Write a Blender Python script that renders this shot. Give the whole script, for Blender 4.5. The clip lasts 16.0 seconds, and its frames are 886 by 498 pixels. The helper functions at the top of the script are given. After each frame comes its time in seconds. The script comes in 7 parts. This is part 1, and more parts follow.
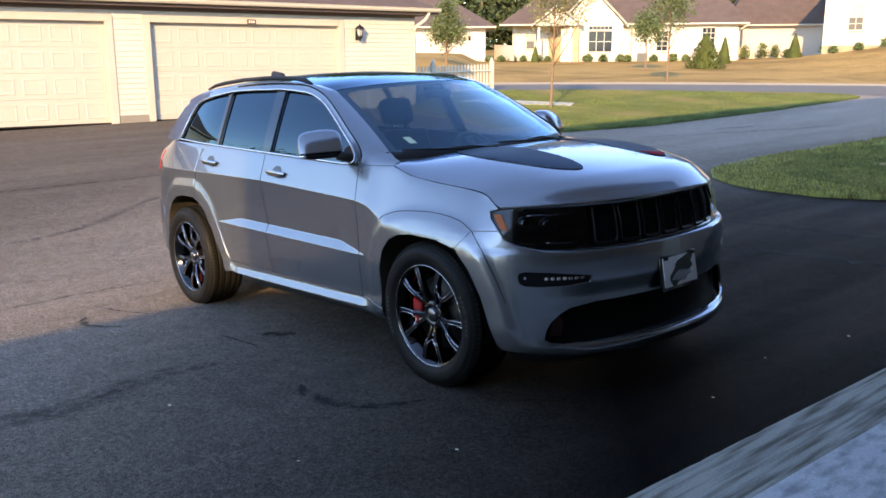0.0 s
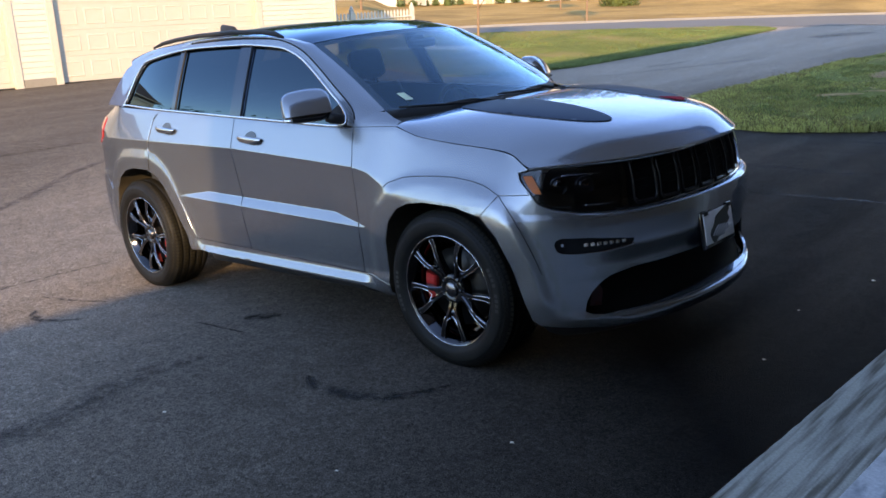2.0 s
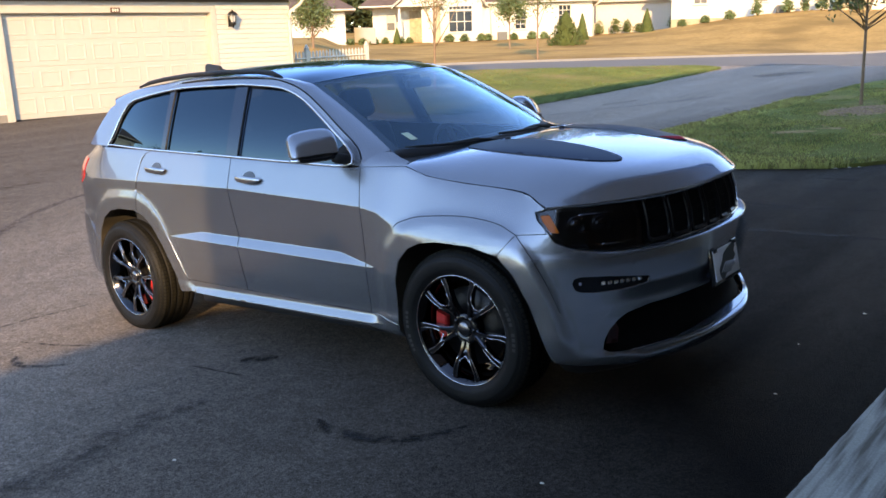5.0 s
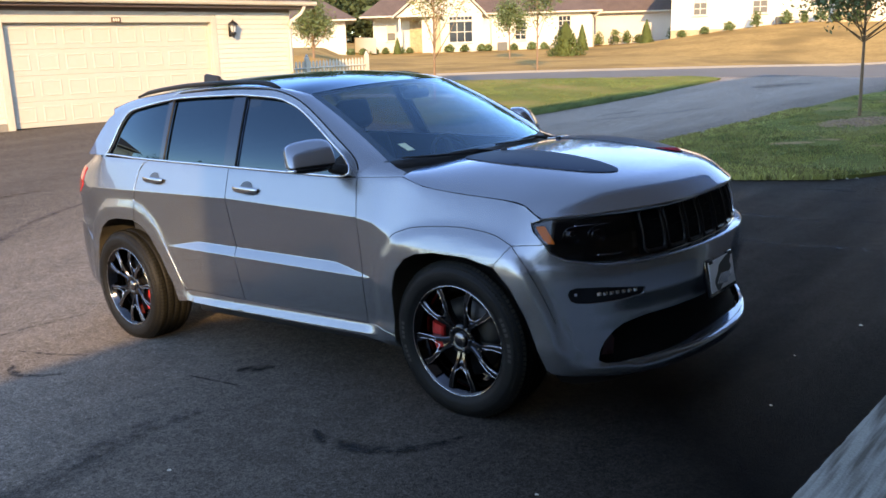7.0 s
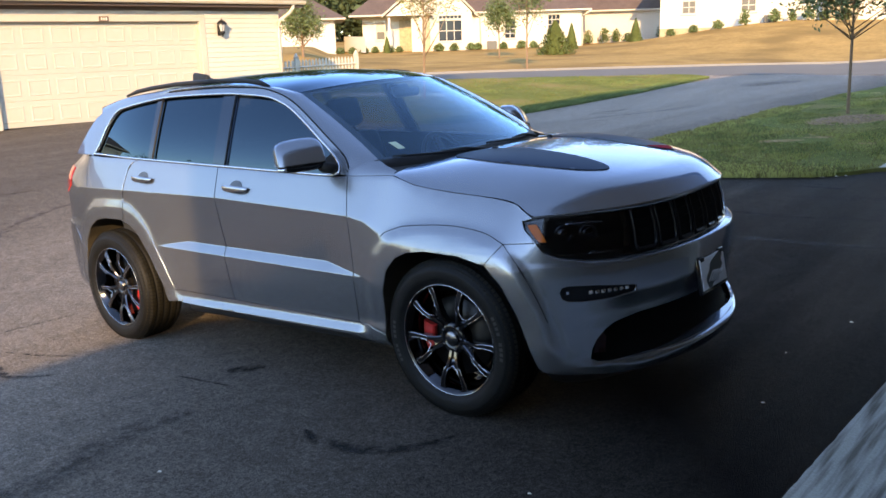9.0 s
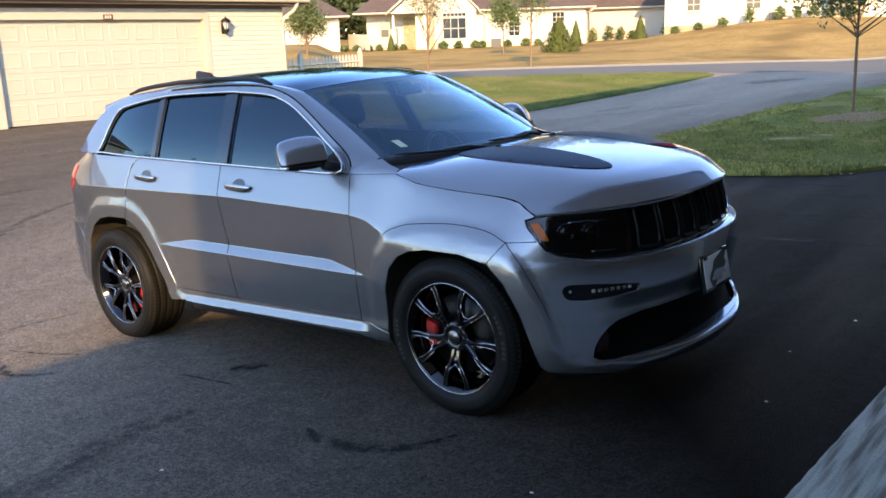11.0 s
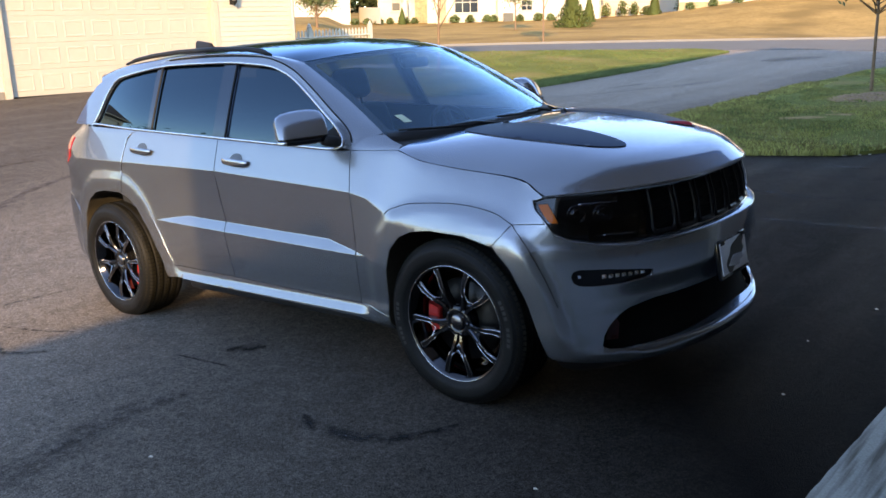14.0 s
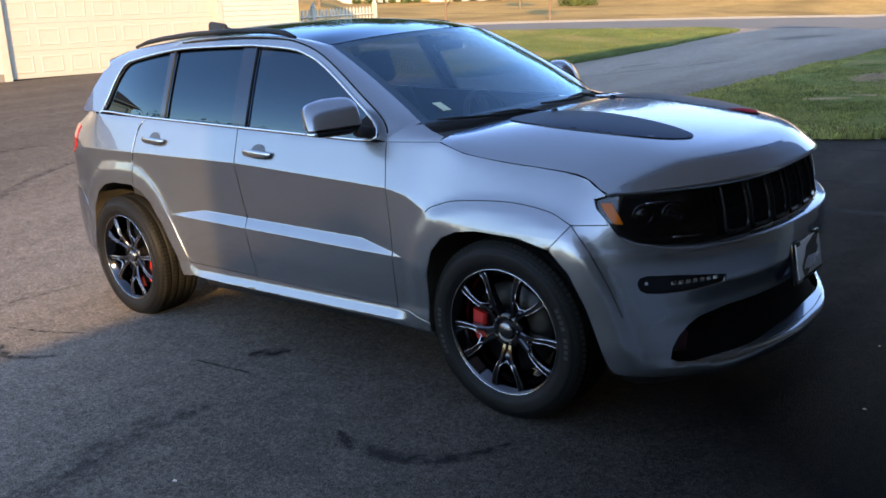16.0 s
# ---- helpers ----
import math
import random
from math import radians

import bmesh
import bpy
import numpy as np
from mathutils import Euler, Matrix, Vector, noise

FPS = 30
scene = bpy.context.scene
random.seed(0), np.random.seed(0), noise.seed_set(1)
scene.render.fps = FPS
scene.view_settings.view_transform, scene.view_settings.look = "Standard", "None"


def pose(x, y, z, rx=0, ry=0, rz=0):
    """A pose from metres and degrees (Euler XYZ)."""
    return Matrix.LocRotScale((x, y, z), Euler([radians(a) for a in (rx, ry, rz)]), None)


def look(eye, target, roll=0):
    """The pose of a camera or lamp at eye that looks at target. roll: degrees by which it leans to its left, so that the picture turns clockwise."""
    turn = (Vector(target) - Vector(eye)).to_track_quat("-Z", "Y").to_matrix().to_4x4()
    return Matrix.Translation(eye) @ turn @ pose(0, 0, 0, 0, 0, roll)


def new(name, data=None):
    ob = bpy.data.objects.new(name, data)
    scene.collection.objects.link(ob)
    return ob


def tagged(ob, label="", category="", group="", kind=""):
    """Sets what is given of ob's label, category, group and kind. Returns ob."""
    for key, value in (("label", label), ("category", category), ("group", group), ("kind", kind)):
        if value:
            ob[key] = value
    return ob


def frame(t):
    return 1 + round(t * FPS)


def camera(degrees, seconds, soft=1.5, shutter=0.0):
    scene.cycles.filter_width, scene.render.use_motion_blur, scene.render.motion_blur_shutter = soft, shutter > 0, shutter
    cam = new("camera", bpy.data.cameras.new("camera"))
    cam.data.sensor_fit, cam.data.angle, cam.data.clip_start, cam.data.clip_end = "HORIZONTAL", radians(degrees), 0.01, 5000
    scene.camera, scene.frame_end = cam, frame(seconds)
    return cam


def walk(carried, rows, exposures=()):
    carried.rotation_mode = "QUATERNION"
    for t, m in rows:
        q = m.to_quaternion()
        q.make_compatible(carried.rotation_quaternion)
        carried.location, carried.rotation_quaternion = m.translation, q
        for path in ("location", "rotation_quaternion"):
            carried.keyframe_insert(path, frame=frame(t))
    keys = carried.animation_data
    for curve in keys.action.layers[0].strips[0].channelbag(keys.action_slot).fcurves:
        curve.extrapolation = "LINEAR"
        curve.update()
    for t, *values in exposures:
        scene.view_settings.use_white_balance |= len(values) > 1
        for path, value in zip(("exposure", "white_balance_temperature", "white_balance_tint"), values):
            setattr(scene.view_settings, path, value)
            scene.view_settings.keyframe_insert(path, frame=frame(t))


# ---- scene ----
cam = camera(53.9, 16.0, 1.6)
PATH = [
    (0, (3.342, -3.683, 1.685), (1.852, -2.420, 1.252), -0.06),
    (0.5, (3.132, -3.756, 1.694), (1.725, -2.410, 1.238), -0.57),
    (1, (2.990, -3.826, 1.700), (1.586, -2.492, 1.203), -1.19),
    (1.5, (2.840, -3.745, 1.688), (1.418, -2.448, 1.145), -2.33),
    (2, (2.677, -3.731, 1.688), (1.337, -2.352, 1.137), -2.14),
    (2.5, (2.508, -3.840, 1.705), (1.266, -2.366, 1.171), -2.46),
    (3, (2.437, -3.910, 1.714), (1.218, -2.405, 1.216), -2.34),
    (3.5, (2.406, -3.933, 1.711), (1.175, -2.433, 1.227), -1.74),
    (4, (2.411, -3.933, 1.710), (1.164, -2.443, 1.235), -1.74),
    (4.2, (2.419, -3.935, 1.711), (1.158, -2.455, 1.242), -1.82),
    (6.3, (2.453, -3.914, 1.717), (1.193, -2.440, 1.229), -1.81),
    (6.5, (2.455, -3.918, 1.719), (1.192, -2.443, 1.243), -1.72),
    (7, (2.459, -3.922, 1.719), (1.195, -2.440, 1.265), -1.62),
    (7.5, (2.461, -3.918, 1.720), (1.200, -2.430, 1.277), -1.75),
    (8, (2.456, -3.914, 1.719), (1.198, -2.424, 1.275), -1.77),
    (8.5, (2.451, -3.914, 1.716), (1.206, -2.414, 1.268), -1.67),
    (9, (2.446, -3.913, 1.714), (1.199, -2.417, 1.257), -1.71),
    (11.5, (2.447, -3.899, 1.715), (1.192, -2.413, 1.250), -1.79),
    (12, (2.442, -3.902, 1.712), (1.192, -2.416, 1.236), -1.67),
    (12.5, (2.421, -3.896, 1.707), (1.182, -2.402, 1.225), -1.48),
    (13, (2.396, -3.896, 1.705), (1.170, -2.392, 1.221), -1.39),
    (13.5, (2.376, -3.878, 1.700), (1.166, -2.371, 1.185), -1.26),
    (14, (2.347, -3.743, 1.694), (1.085, -2.279, 1.179), -1.21),
    (14.5, (2.304, -3.590, 1.694), (0.974, -2.186, 1.185), -0.28),
    (15, (2.190, -3.565, 1.688), (0.903, -2.126, 1.164), -0.39),
    (15.5, (2.055, -3.572, 1.694), (0.804, -2.112, 1.145), -1.51),
    (16, (1.973, -3.602, 1.697), (0.718, -2.149, 1.138), -1.41),
]
walk(cam, [(t, look(eye, target, roll)) for t, eye, target, roll in PATH], [(0.0, 2.40, 8650, 21), (4.0, 2.40, 8850, 21), (6.5, 2.40, 9000, 20), (16.0, 2.40, 9000, 20)])

# ---- daylight: a low warm sun behind the open garage, clear sky ----
SUN_WAY = Vector((0.60, -0.80, math.tan(radians(20.0))))
sky = bpy.data.worlds.new("sky")
scene.world = sky
sky.use_nodes = True
sn = sky.node_tree.nodes
sky_tex = sn.new("ShaderNodeTexSky")
sky_tex.sky_type, sky_tex.sun_disc = "NISHITA", False
sky_tex.sun_elevation, sky_tex.sun_rotation = radians(20.0), radians(143.0)
sky_tex.air_density, sky_tex.dust_density, sky_tex.ozone_density = 0.85, 0.05, 3.2
clear_air = sn.new("ShaderNodeVectorMath")
clear_air.operation, clear_air.inputs[1].default_value = "MULTIPLY", (0.90, 1.01, 1.09)
sky.node_tree.links.new(sky_tex.outputs[0], clear_air.inputs[0])
sky.node_tree.links.new(clear_air.outputs[0], sn["Background"].inputs[0])
sn["Background"].inputs[1].default_value = 0.15
sun = new("sun", bpy.data.lights.new("sun", "SUN"))
sun.data.energy, sun.data.angle, sun.data.color = 1.45, radians(1.0), (1.0, 0.80, 0.50)
sun.matrix_world = look(SUN_WAY * 40, (0, 0, 0))

# ---- materials ----
def material(name, color, rough=0.6, metal=0.0, vary=0.15, scale=3.0, fine=60.0, bump=0.0, bump_scale=80.0, coat=0.0, spec=0.5, each=0.0, trans=0.0, ior=1.45):
    """Colour that varies at two scales, roughness that varies with it, and fine relief."""
    m = bpy.data.materials.new(name)
    m.use_nodes = True
    nt = m.node_tree
    n, l = nt.nodes, nt.links
    b = n["Principled BSDF"]
    b.inputs["Roughness"].default_value, b.inputs["Metallic"].default_value = rough, metal
    b.inputs["Coat Weight"].default_value, b.inputs["Coat Roughness"].default_value = coat, 0.03
    b.inputs["Specular IOR Level"].default_value, b.inputs["IOR"].default_value = spec, ior
    b.inputs["Transmission Weight"].default_value = trans
    geo = n.new("ShaderNodeNewGeometry")
    last = None
    if vary:
        big, small = n.new("ShaderNodeTexNoise"), n.new("ShaderNodeTexNoise")
        big.inputs["Scale"].default_value, small.inputs["Scale"].default_value = scale, fine
        big.inputs["Detail"].default_value, small.inputs["Detail"].default_value = 4, 3
        l.new(geo.outputs["Position"], big.inputs["Vector"])
        l.new(geo.outputs["Position"], small.inputs["Vector"])
        add = n.new("ShaderNodeMath")
        add.operation = "ADD"
        l.new(big.outputs["Fac"], add.inputs[0])
        l.new(small.outputs["Fac"], add.inputs[1])
        ramp = n.new("ShaderNodeMapRange")
        ramp.inputs["From Min"].default_value, ramp.inputs["From Max"].default_value = 0.6, 1.4
        ramp.inputs["To Min"].default_value, ramp.inputs["To Max"].default_value = 1 - vary, 1 + vary
        l.new(add.outputs[0], ramp.inputs["Value"])
        last = ramp.outputs[0]
    if each:
        info, r2 = n.new("ShaderNodeObjectInfo"), n.new("ShaderNodeMapRange")
        r2.inputs["To Min"].default_value, r2.inputs["To Max"].default_value = 1 - each, 1 + each
        l.new(info.outputs["Random"], r2.inputs["Value"])
        if last:
            mul = n.new("ShaderNodeMath")
            mul.operation = "MULTIPLY"
            l.new(last, mul.inputs[0])
            l.new(r2.outputs[0], mul.inputs[1])
            last = mul.outputs[0]
        else:
            last = r2.outputs[0]
    if last:
        sc = n.new("ShaderNodeVectorMath")
        sc.operation = "SCALE"
        sc.inputs[0].default_value = color
        l.new(last, sc.inputs["Scale"])
        l.new(sc.outputs[0], b.inputs["Base Color"])
    else:
        b.inputs["Base Color"].default_value = (*color, 1)
    if bump:
        tex, bp = n.new("ShaderNodeTexNoise"), n.new("ShaderNodeBump")
        tex.inputs["Scale"].default_value, tex.inputs["Detail"].default_value = bump_scale, 4
        l.new(geo.outputs["Position"], tex.inputs["Vector"])
        bp.inputs["Strength"].default_value, bp.inputs["Distance"].default_value = bump, 0.01
        l.new(tex.outputs["Fac"], bp.inputs["Height"])
        l.new(bp.outputs[0], b.inputs["Normal"])
    return m


def mixed(name, a, b_color, scale, low, high, rough=0.9, fine=40.0, bump=0.3, bump_scale=60.0, stretch=(1, 1, 1)):
    """Two colours in patches, with a fine grain over them."""
    m = material(name, a, rough, 0, 0.25, 1.0, fine, bump, bump_scale)
    n, l = m.node_tree.nodes, m.node_tree.links
    b = n["Principled BSDF"]
    old = b.inputs["Base Color"].links[0].from_socket
    geo, mp, tex, ramp, mix = (n.new("ShaderNode" + k) for k in ("NewGeometry", "Mapping", "TexNoise", "MapRange", "Mix"))
    mp.inputs["Scale"].default_value = stretch
    tex.inputs["Scale"].default_value, tex.inputs["Detail"].default_value = scale, 5
    ramp.inputs["From Min"].default_value, ramp.inputs["From Max"].default_value = low, high
    mix.data_type = "RGBA"
    l.new(geo.outputs["Position"], mp.inputs["Vector"])
    l.new(mp.outputs[0], tex.inputs["Vector"])
    l.new(tex.outputs["Fac"], ramp.inputs["Value"])
    l.new(ramp.outputs[0], mix.inputs["Factor"])
    l.new(old, mix.inputs[6])
    mix.inputs[7].default_value = (*b_color, 1)
    l.new(mix.outputs[2], b.inputs["Base Color"])
    return m


# near-black base colour holds the deep shade in front of the garage
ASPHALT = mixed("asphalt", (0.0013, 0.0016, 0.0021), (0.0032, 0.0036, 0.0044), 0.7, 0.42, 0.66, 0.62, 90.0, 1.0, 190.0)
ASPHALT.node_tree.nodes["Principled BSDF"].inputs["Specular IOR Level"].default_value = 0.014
# shade painted in: near black by the garage, paler and dusty leftwards, with streaks
an, al = ASPHALT.node_tree.nodes, ASPHALT.node_tree.links
geo, sep, shade_fade, mp, st, sr, mul, mix = (an.new("ShaderNode" + k) for k in ("NewGeometry", "SeparateXYZ", "MapRange", "Mapping", "TexNoise", "MapRange", "Math", "Mix"))
mix.data_type, mul.operation = "RGBA", "MULTIPLY"
shade_fade.inputs["From Min"].default_value, shade_fade.inputs["From Max"].default_value = 0.55, -4.2
mp.inputs["Scale"].default_value, mp.inputs["Rotation"].default_value = (1.3, 0.16, 1.0), (0, 0, 0.12)
st.inputs["Scale"].default_value, st.inputs["Detail"].default_value = 1.0, 6
sr.inputs["From Min"].default_value, sr.inputs["From Max"].default_value, sr.inputs["To Min"].default_value = 0.34, 0.64, 0.84
al.new(geo.outputs["Position"], sep.inputs[0])
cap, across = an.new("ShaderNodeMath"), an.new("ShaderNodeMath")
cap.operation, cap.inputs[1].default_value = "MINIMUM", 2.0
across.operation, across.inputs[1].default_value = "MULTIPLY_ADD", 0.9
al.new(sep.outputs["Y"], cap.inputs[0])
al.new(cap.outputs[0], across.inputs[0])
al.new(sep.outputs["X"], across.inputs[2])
al.new(across.outputs[0], shade_fade.inputs["Value"])
al.new(geo.outputs["Position"], mp.inputs["Vector"])
al.new(mp.outputs[0], st.inputs["Vector"])
al.new(st.outputs["Fac"], sr.inputs["Value"])
# and this painted shade thins a little away from the garage
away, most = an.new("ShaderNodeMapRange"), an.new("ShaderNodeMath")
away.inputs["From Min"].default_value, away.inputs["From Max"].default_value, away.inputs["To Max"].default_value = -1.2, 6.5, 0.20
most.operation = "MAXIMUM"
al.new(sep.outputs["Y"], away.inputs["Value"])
al.new(shade_fade.outputs[0], most.inputs[0])
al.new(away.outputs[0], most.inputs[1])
dull, both = an.new("ShaderNodeMapRange"), an.new("ShaderNodeMath")
dull.inputs["From Min"].default_value, dull.inputs["From Max"].default_value = -4.5, -9.0
dull.inputs["To Min"].default_value, dull.inputs["To Max"].default_value = 1.0, 0.52
both.operation = "MULTIPLY"
corner = an.new("ShaderNodeMath")
corner.operation, corner.inputs[1].default_value = "MULTIPLY_ADD", 0.5
al.new(sep.outputs["Y"], corner.inputs[0])
al.new(sep.outputs["X"], corner.inputs[2])
al.new(corner.outputs[0], dull.inputs["Value"])
al.new(most.outputs[0], both.inputs[0])
al.new(dull.outputs[0], both.inputs[1])
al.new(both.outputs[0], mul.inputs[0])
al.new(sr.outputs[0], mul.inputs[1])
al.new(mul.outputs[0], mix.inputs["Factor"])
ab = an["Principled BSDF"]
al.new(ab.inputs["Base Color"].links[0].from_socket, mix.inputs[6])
# a paler tone towards the street
far_mix, far_way = an.new("ShaderNodeMix"), an.new("ShaderNodeMapRange")
far_mix.data_type = "RGBA"
far_way.inputs["From Min"].default_value, far_way.inputs["From Max"].default_value = 5.0, 13.0
far_mix.inputs[6].default_value, far_mix.inputs[7].default_value = (0.243, 0.203, 0.168, 1), (0.330, 0.262, 0.208, 1)
al.new(sep.outputs["Y"], far_way.inputs["Value"])
al.new(far_way.outputs[0], far_mix.inputs["Factor"])
al.new(far_mix.outputs[2], mix.inputs[7])
# coarse aggregate and worn spots at two sizes
grain = mix.outputs[2]
for size, low, high in ((9.0, 0.86, 1.14), (45.0, 0.66, 1.34), (170.0, 0.28, 1.85)):
    tx, rg, sc = (an.new("ShaderNode" + k) for k in ("TexNoise", "MapRange", "VectorMath"))
    sc.operation = "SCALE"
    tx.inputs["Scale"].default_value, tx.inputs["Detail"].default_value, tx.inputs["Roughness"].default_value = size, 6, 0.65
    rg.inputs["From Min"].default_value, rg.inputs["From Max"].default_value = 0.36, 0.64
    rg.inputs["To Min"].default_value, rg.inputs["To Max"].default_value = low, high
    al.new(geo.outputs["Position"], tx.inputs["Vector"])
    al.new(tx.outputs["Fac"], rg.inputs["Value"])
    al.new(grain, sc.inputs[0])
    al.new(rg.outputs[0], sc.inputs["Scale"])
    grain = sc.outputs[0]
al.new(grain, ab.inputs["Base Color"])
worn, wr = an.new("ShaderNodeTexNoise"), an.new("ShaderNodeMapRange")
worn.inputs["Scale"].default_value, worn.inputs["Detail"].default_value = 1.6, 7
wr.inputs["From Min"].default_value, wr.inputs["From Max"].default_value = 0.35, 0.65
wr.inputs["To Min"].default_value, wr.inputs["To Max"].default_value = 0.46, 0.68
al.new(mp.outputs[0], worn.inputs["Vector"])
al.new(worn.outputs["Fac"], wr.inputs["Value"])
al.new(wr.outputs[0], ab.inputs["Roughness"])
ROAD = material("worn_asphalt", (0.168, 0.158, 0.142), 0.85, 0, 0.12, 0.4, 40)
CONCRETE = mixed("concrete", (0.37, 0.355, 0.31), (0.13, 0.115, 0.092), 5.5, 0.42, 0.66, 0.9, 110.0, 0.7, 75.0, (6.5, 0.42, 1))
SLAB = mixed("brushed_slab", (0.56, 0.565, 0.58), (0.27, 0.28, 0.30), 13.0, 0.46, 0.70, 0.75, 90.0, 0.5, 60.0, (1.5, 0.6, 1))
KERB = material("kerb_concrete", (0.27, 0.24, 0.195), 0.85, 0, 0.1, 2, 20, 0.2)
WALK = material("pale_concrete_walk", (0.50, 0.465, 0.41), 0.85, 0, 0.1, 2, 20, 0.2)
LAWN = mixed("lawn", (0.14, 0.15, 0.036), (0.28, 0.20, 0.075), 0.35, 0.48, 0.66, 0.95, 8.0, 0.5, 30.0)
DRY = mixed("dry_grass", (0.40, 0.245, 0.088), (0.25, 0.155, 0.057), 0.55, 0.46, 0.66, 0.95, 5.0, 0.6, 20.0, (0.5, 0.5, 2.5))
BLADE = material("grass_blade", (0.11, 0.155, 0.045), 0.7, 0, 0.45, 0.5, 6)
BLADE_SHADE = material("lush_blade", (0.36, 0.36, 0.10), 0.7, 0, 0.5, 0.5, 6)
BLADE_DEEP = material("deep_green_blade", (0.12, 0.165, 0.05), 0.7, 0, 0.4, 0.7, 6)
BLADE_RIM = material("pale_rim_blade", (0.52, 0.50, 0.15), 0.7, 0, 0.4, 0.9, 6)
SOIL = mixed("bare_thatch", (0.42, 0.26, 0.13), (0.26, 0.18, 0.07), 6.0, 0.42, 0.62, 0.95, 60.0, 0.6, 40.0)
BLADE_DRY = material("dry_blade", (0.225, 0.18, 0.066), 0.8, 0, 0.35, 0.6, 6)
STONE_MULCH = material("stone_mulch", (0.37, 0.235, 0.15), 0.9, 0, 0.5, 14, 40, 0.6, 25)
SIDING = material("cream_vinyl_siding", (0.60, 0.545, 0.445), 0.5, 0, 0.04, 1.0, 12, 0.05, 60)
DOORPAINT = material("cream_door_paint", (0.54, 0.49, 0.395), 0.45, 0, 0.03, 1.0, 10)
TRIM = material("tan_trim_paint", (0.56, 0.49, 0.39), 0.5, 0, 0.05, 1.5, 20)
FASCIA = material("white_fascia", (0.66, 0.60, 0.50), 0.45, 0, 0.05, 1.5, 20)
SOFFIT = material("brown_soffit", (0.16, 0.11, 0.085), 0.6, 0, 0.1, 2, 20)
ROOF = material("brown_shingle", (0.115, 0.078, 0.062), 0.9, 0, 0.25, 2, 14, 0.4, 20)
BROWNWALL = material("brown_wood_siding", (0.15, 0.10, 0.068), 0.7, 0, 0.15, 0.8, 14, 0.2, 30)
WHITEWALL = material("cream_wall", (0.64, 0.585, 0.475), 0.6, 0, 0.04, 0.6, 8)
INSIDE = material("bare_garage_wallboard", (0.46, 0.36, 0.27), 0.8, 0, 0.12, 0.8, 10)
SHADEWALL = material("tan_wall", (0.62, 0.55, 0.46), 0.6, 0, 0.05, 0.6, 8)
STONE = material("ledge_stone", (0.42, 0.33, 0.20), 0.85, 0, 0.3, 3, 9, 0.5, 12)
PANE = material("house_glass", (0.03, 0.04, 0.05), 0.06, 0, 0)
PALEBLIND = material("pale_window_blind", (0.45, 0.42, 0.35), 0.6, 0, 0.05, 3, 20)
SHUT = material("window_blind", (0.12, 0.115, 0.10), 0.6, 0, 0.05, 3, 20)
DARK = material("dark_gap", (0.006, 0.006, 0.007), 0.8, 0, 0)
BARK = material("young_bark", (0.25, 0.155, 0.09), 0.85, 0, 0.3, 12, 60, 0.4, 50)
LEAF = material("green_leaf", (0.11, 0.145, 0.05), 0.55, 0, 0.45, 1.2, 12)
LEAF_YEL = material("sparse_leaf", (0.17, 0.17, 0.055), 0.6, 0, 0.4, 1.2, 12)
NEEDLE = material("conifer_needles", (0.105, 0.135, 0.04), 0.7, 0, 0.4, 2.0, 12)
WOOD_FAR = material("far_woods", (0.050, 0.070, 0.026), 0.8, 0, 0.5, 0.25, 1.5)
TRUNK_FAR = material("far_trunks", (0.34, 0.27, 0.19), 0.8, 0, 0.3, 1, 6)
BLACKIRON = material("black_lamp_metal", (0.02, 0.02, 0.02), 0.4, 0.3, 0)
LAMPGLASS = material("lamp_glass", (0.5, 0.5, 0.48), 0.15, 0, 0)
PLAQUE = material("brown_number_plaque", (0.10, 0.05, 0.03), 0.5, 0, 0)
for m in (LAWN, DRY, ROAD, KERB, STONE_MULCH, SOIL):
    m.node_tree.nodes["Principled BSDF"].inputs["Specular IOR Level"].default_value = 0.08
PALE = material("pale_bars", (0.75, 0.68, 0.55), 0.5, 0, 0)

PAINT = material("silver_metallic_paint", (0.264, 0.280, 0.301), 0.265, 0.85, 0.06, 900.0, 2200.0, coat=1.0)
PAINT.node_tree.nodes["Principled BSDF"].inputs["Specular Tint"].default_value = (0.16, 0.31, 0.55, 1)
GLOSS_BLACK = material("gloss_black_plastic", (0.007, 0.007, 0.008), 0.12, 0, 0, coat=0.6)
MATT_BLACK = material("matt_black_plastic", (0.012, 0.012, 0.013), 0.6, 0, 0.2, 30, 200)
VENTBLACK = material("satin_black_panel", (0.066, 0.073, 0.086), 0.34, 1.0, 0.1, 300, 900)
VENTBLACK.node_tree.nodes["Principled BSDF"].inputs["Specular Tint"].default_value = (0.38, 0.41, 0.45, 1)
INTAKE_BLACK = material("deep_black_mesh", (0.005, 0.005, 0.005), 0.7, 0, 0.2, 30, 200, spec=0.08)
SLOTBLACK = material("satin_black_plastic", (0.006, 0.006, 0.007), 0.3, 0, 0, spec=0.3)
CHROME = material("bright_trim", (0.70, 0.72, 0.75), 0.16, 1.0, 0)
HANDLE = material("brushed_handle", (0.42, 0.43, 0.45), 0.22, 1.0, 0.05, 60, 300)
PILLAR = material("gloss_pillar_film", (0.010, 0.011, 0.013), 0.08, 0, 0, spec=0.5, ior=1.7)
PILLAR.node_tree.nodes["Principled BSDF"].inputs["Specular Tint"].default_value = (0.45, 0.72, 1.0, 1)
SPOKEBLACK = material("black_vapour_chrome", (0.085, 0.085, 0.092), 0.07, 1.0, 0, coat=0.6)
DARKCHROME = material("dark_chrome", (0.50, 0.50, 0.53), 0.06, 1.0, 0.1, 20, 80)
RUBBER = material("tyre_rubber", (0.0085, 0.0085, 0.0085), 0.55, 0, 0.3, 12, 90, 0.2, 120, spec=0.20)
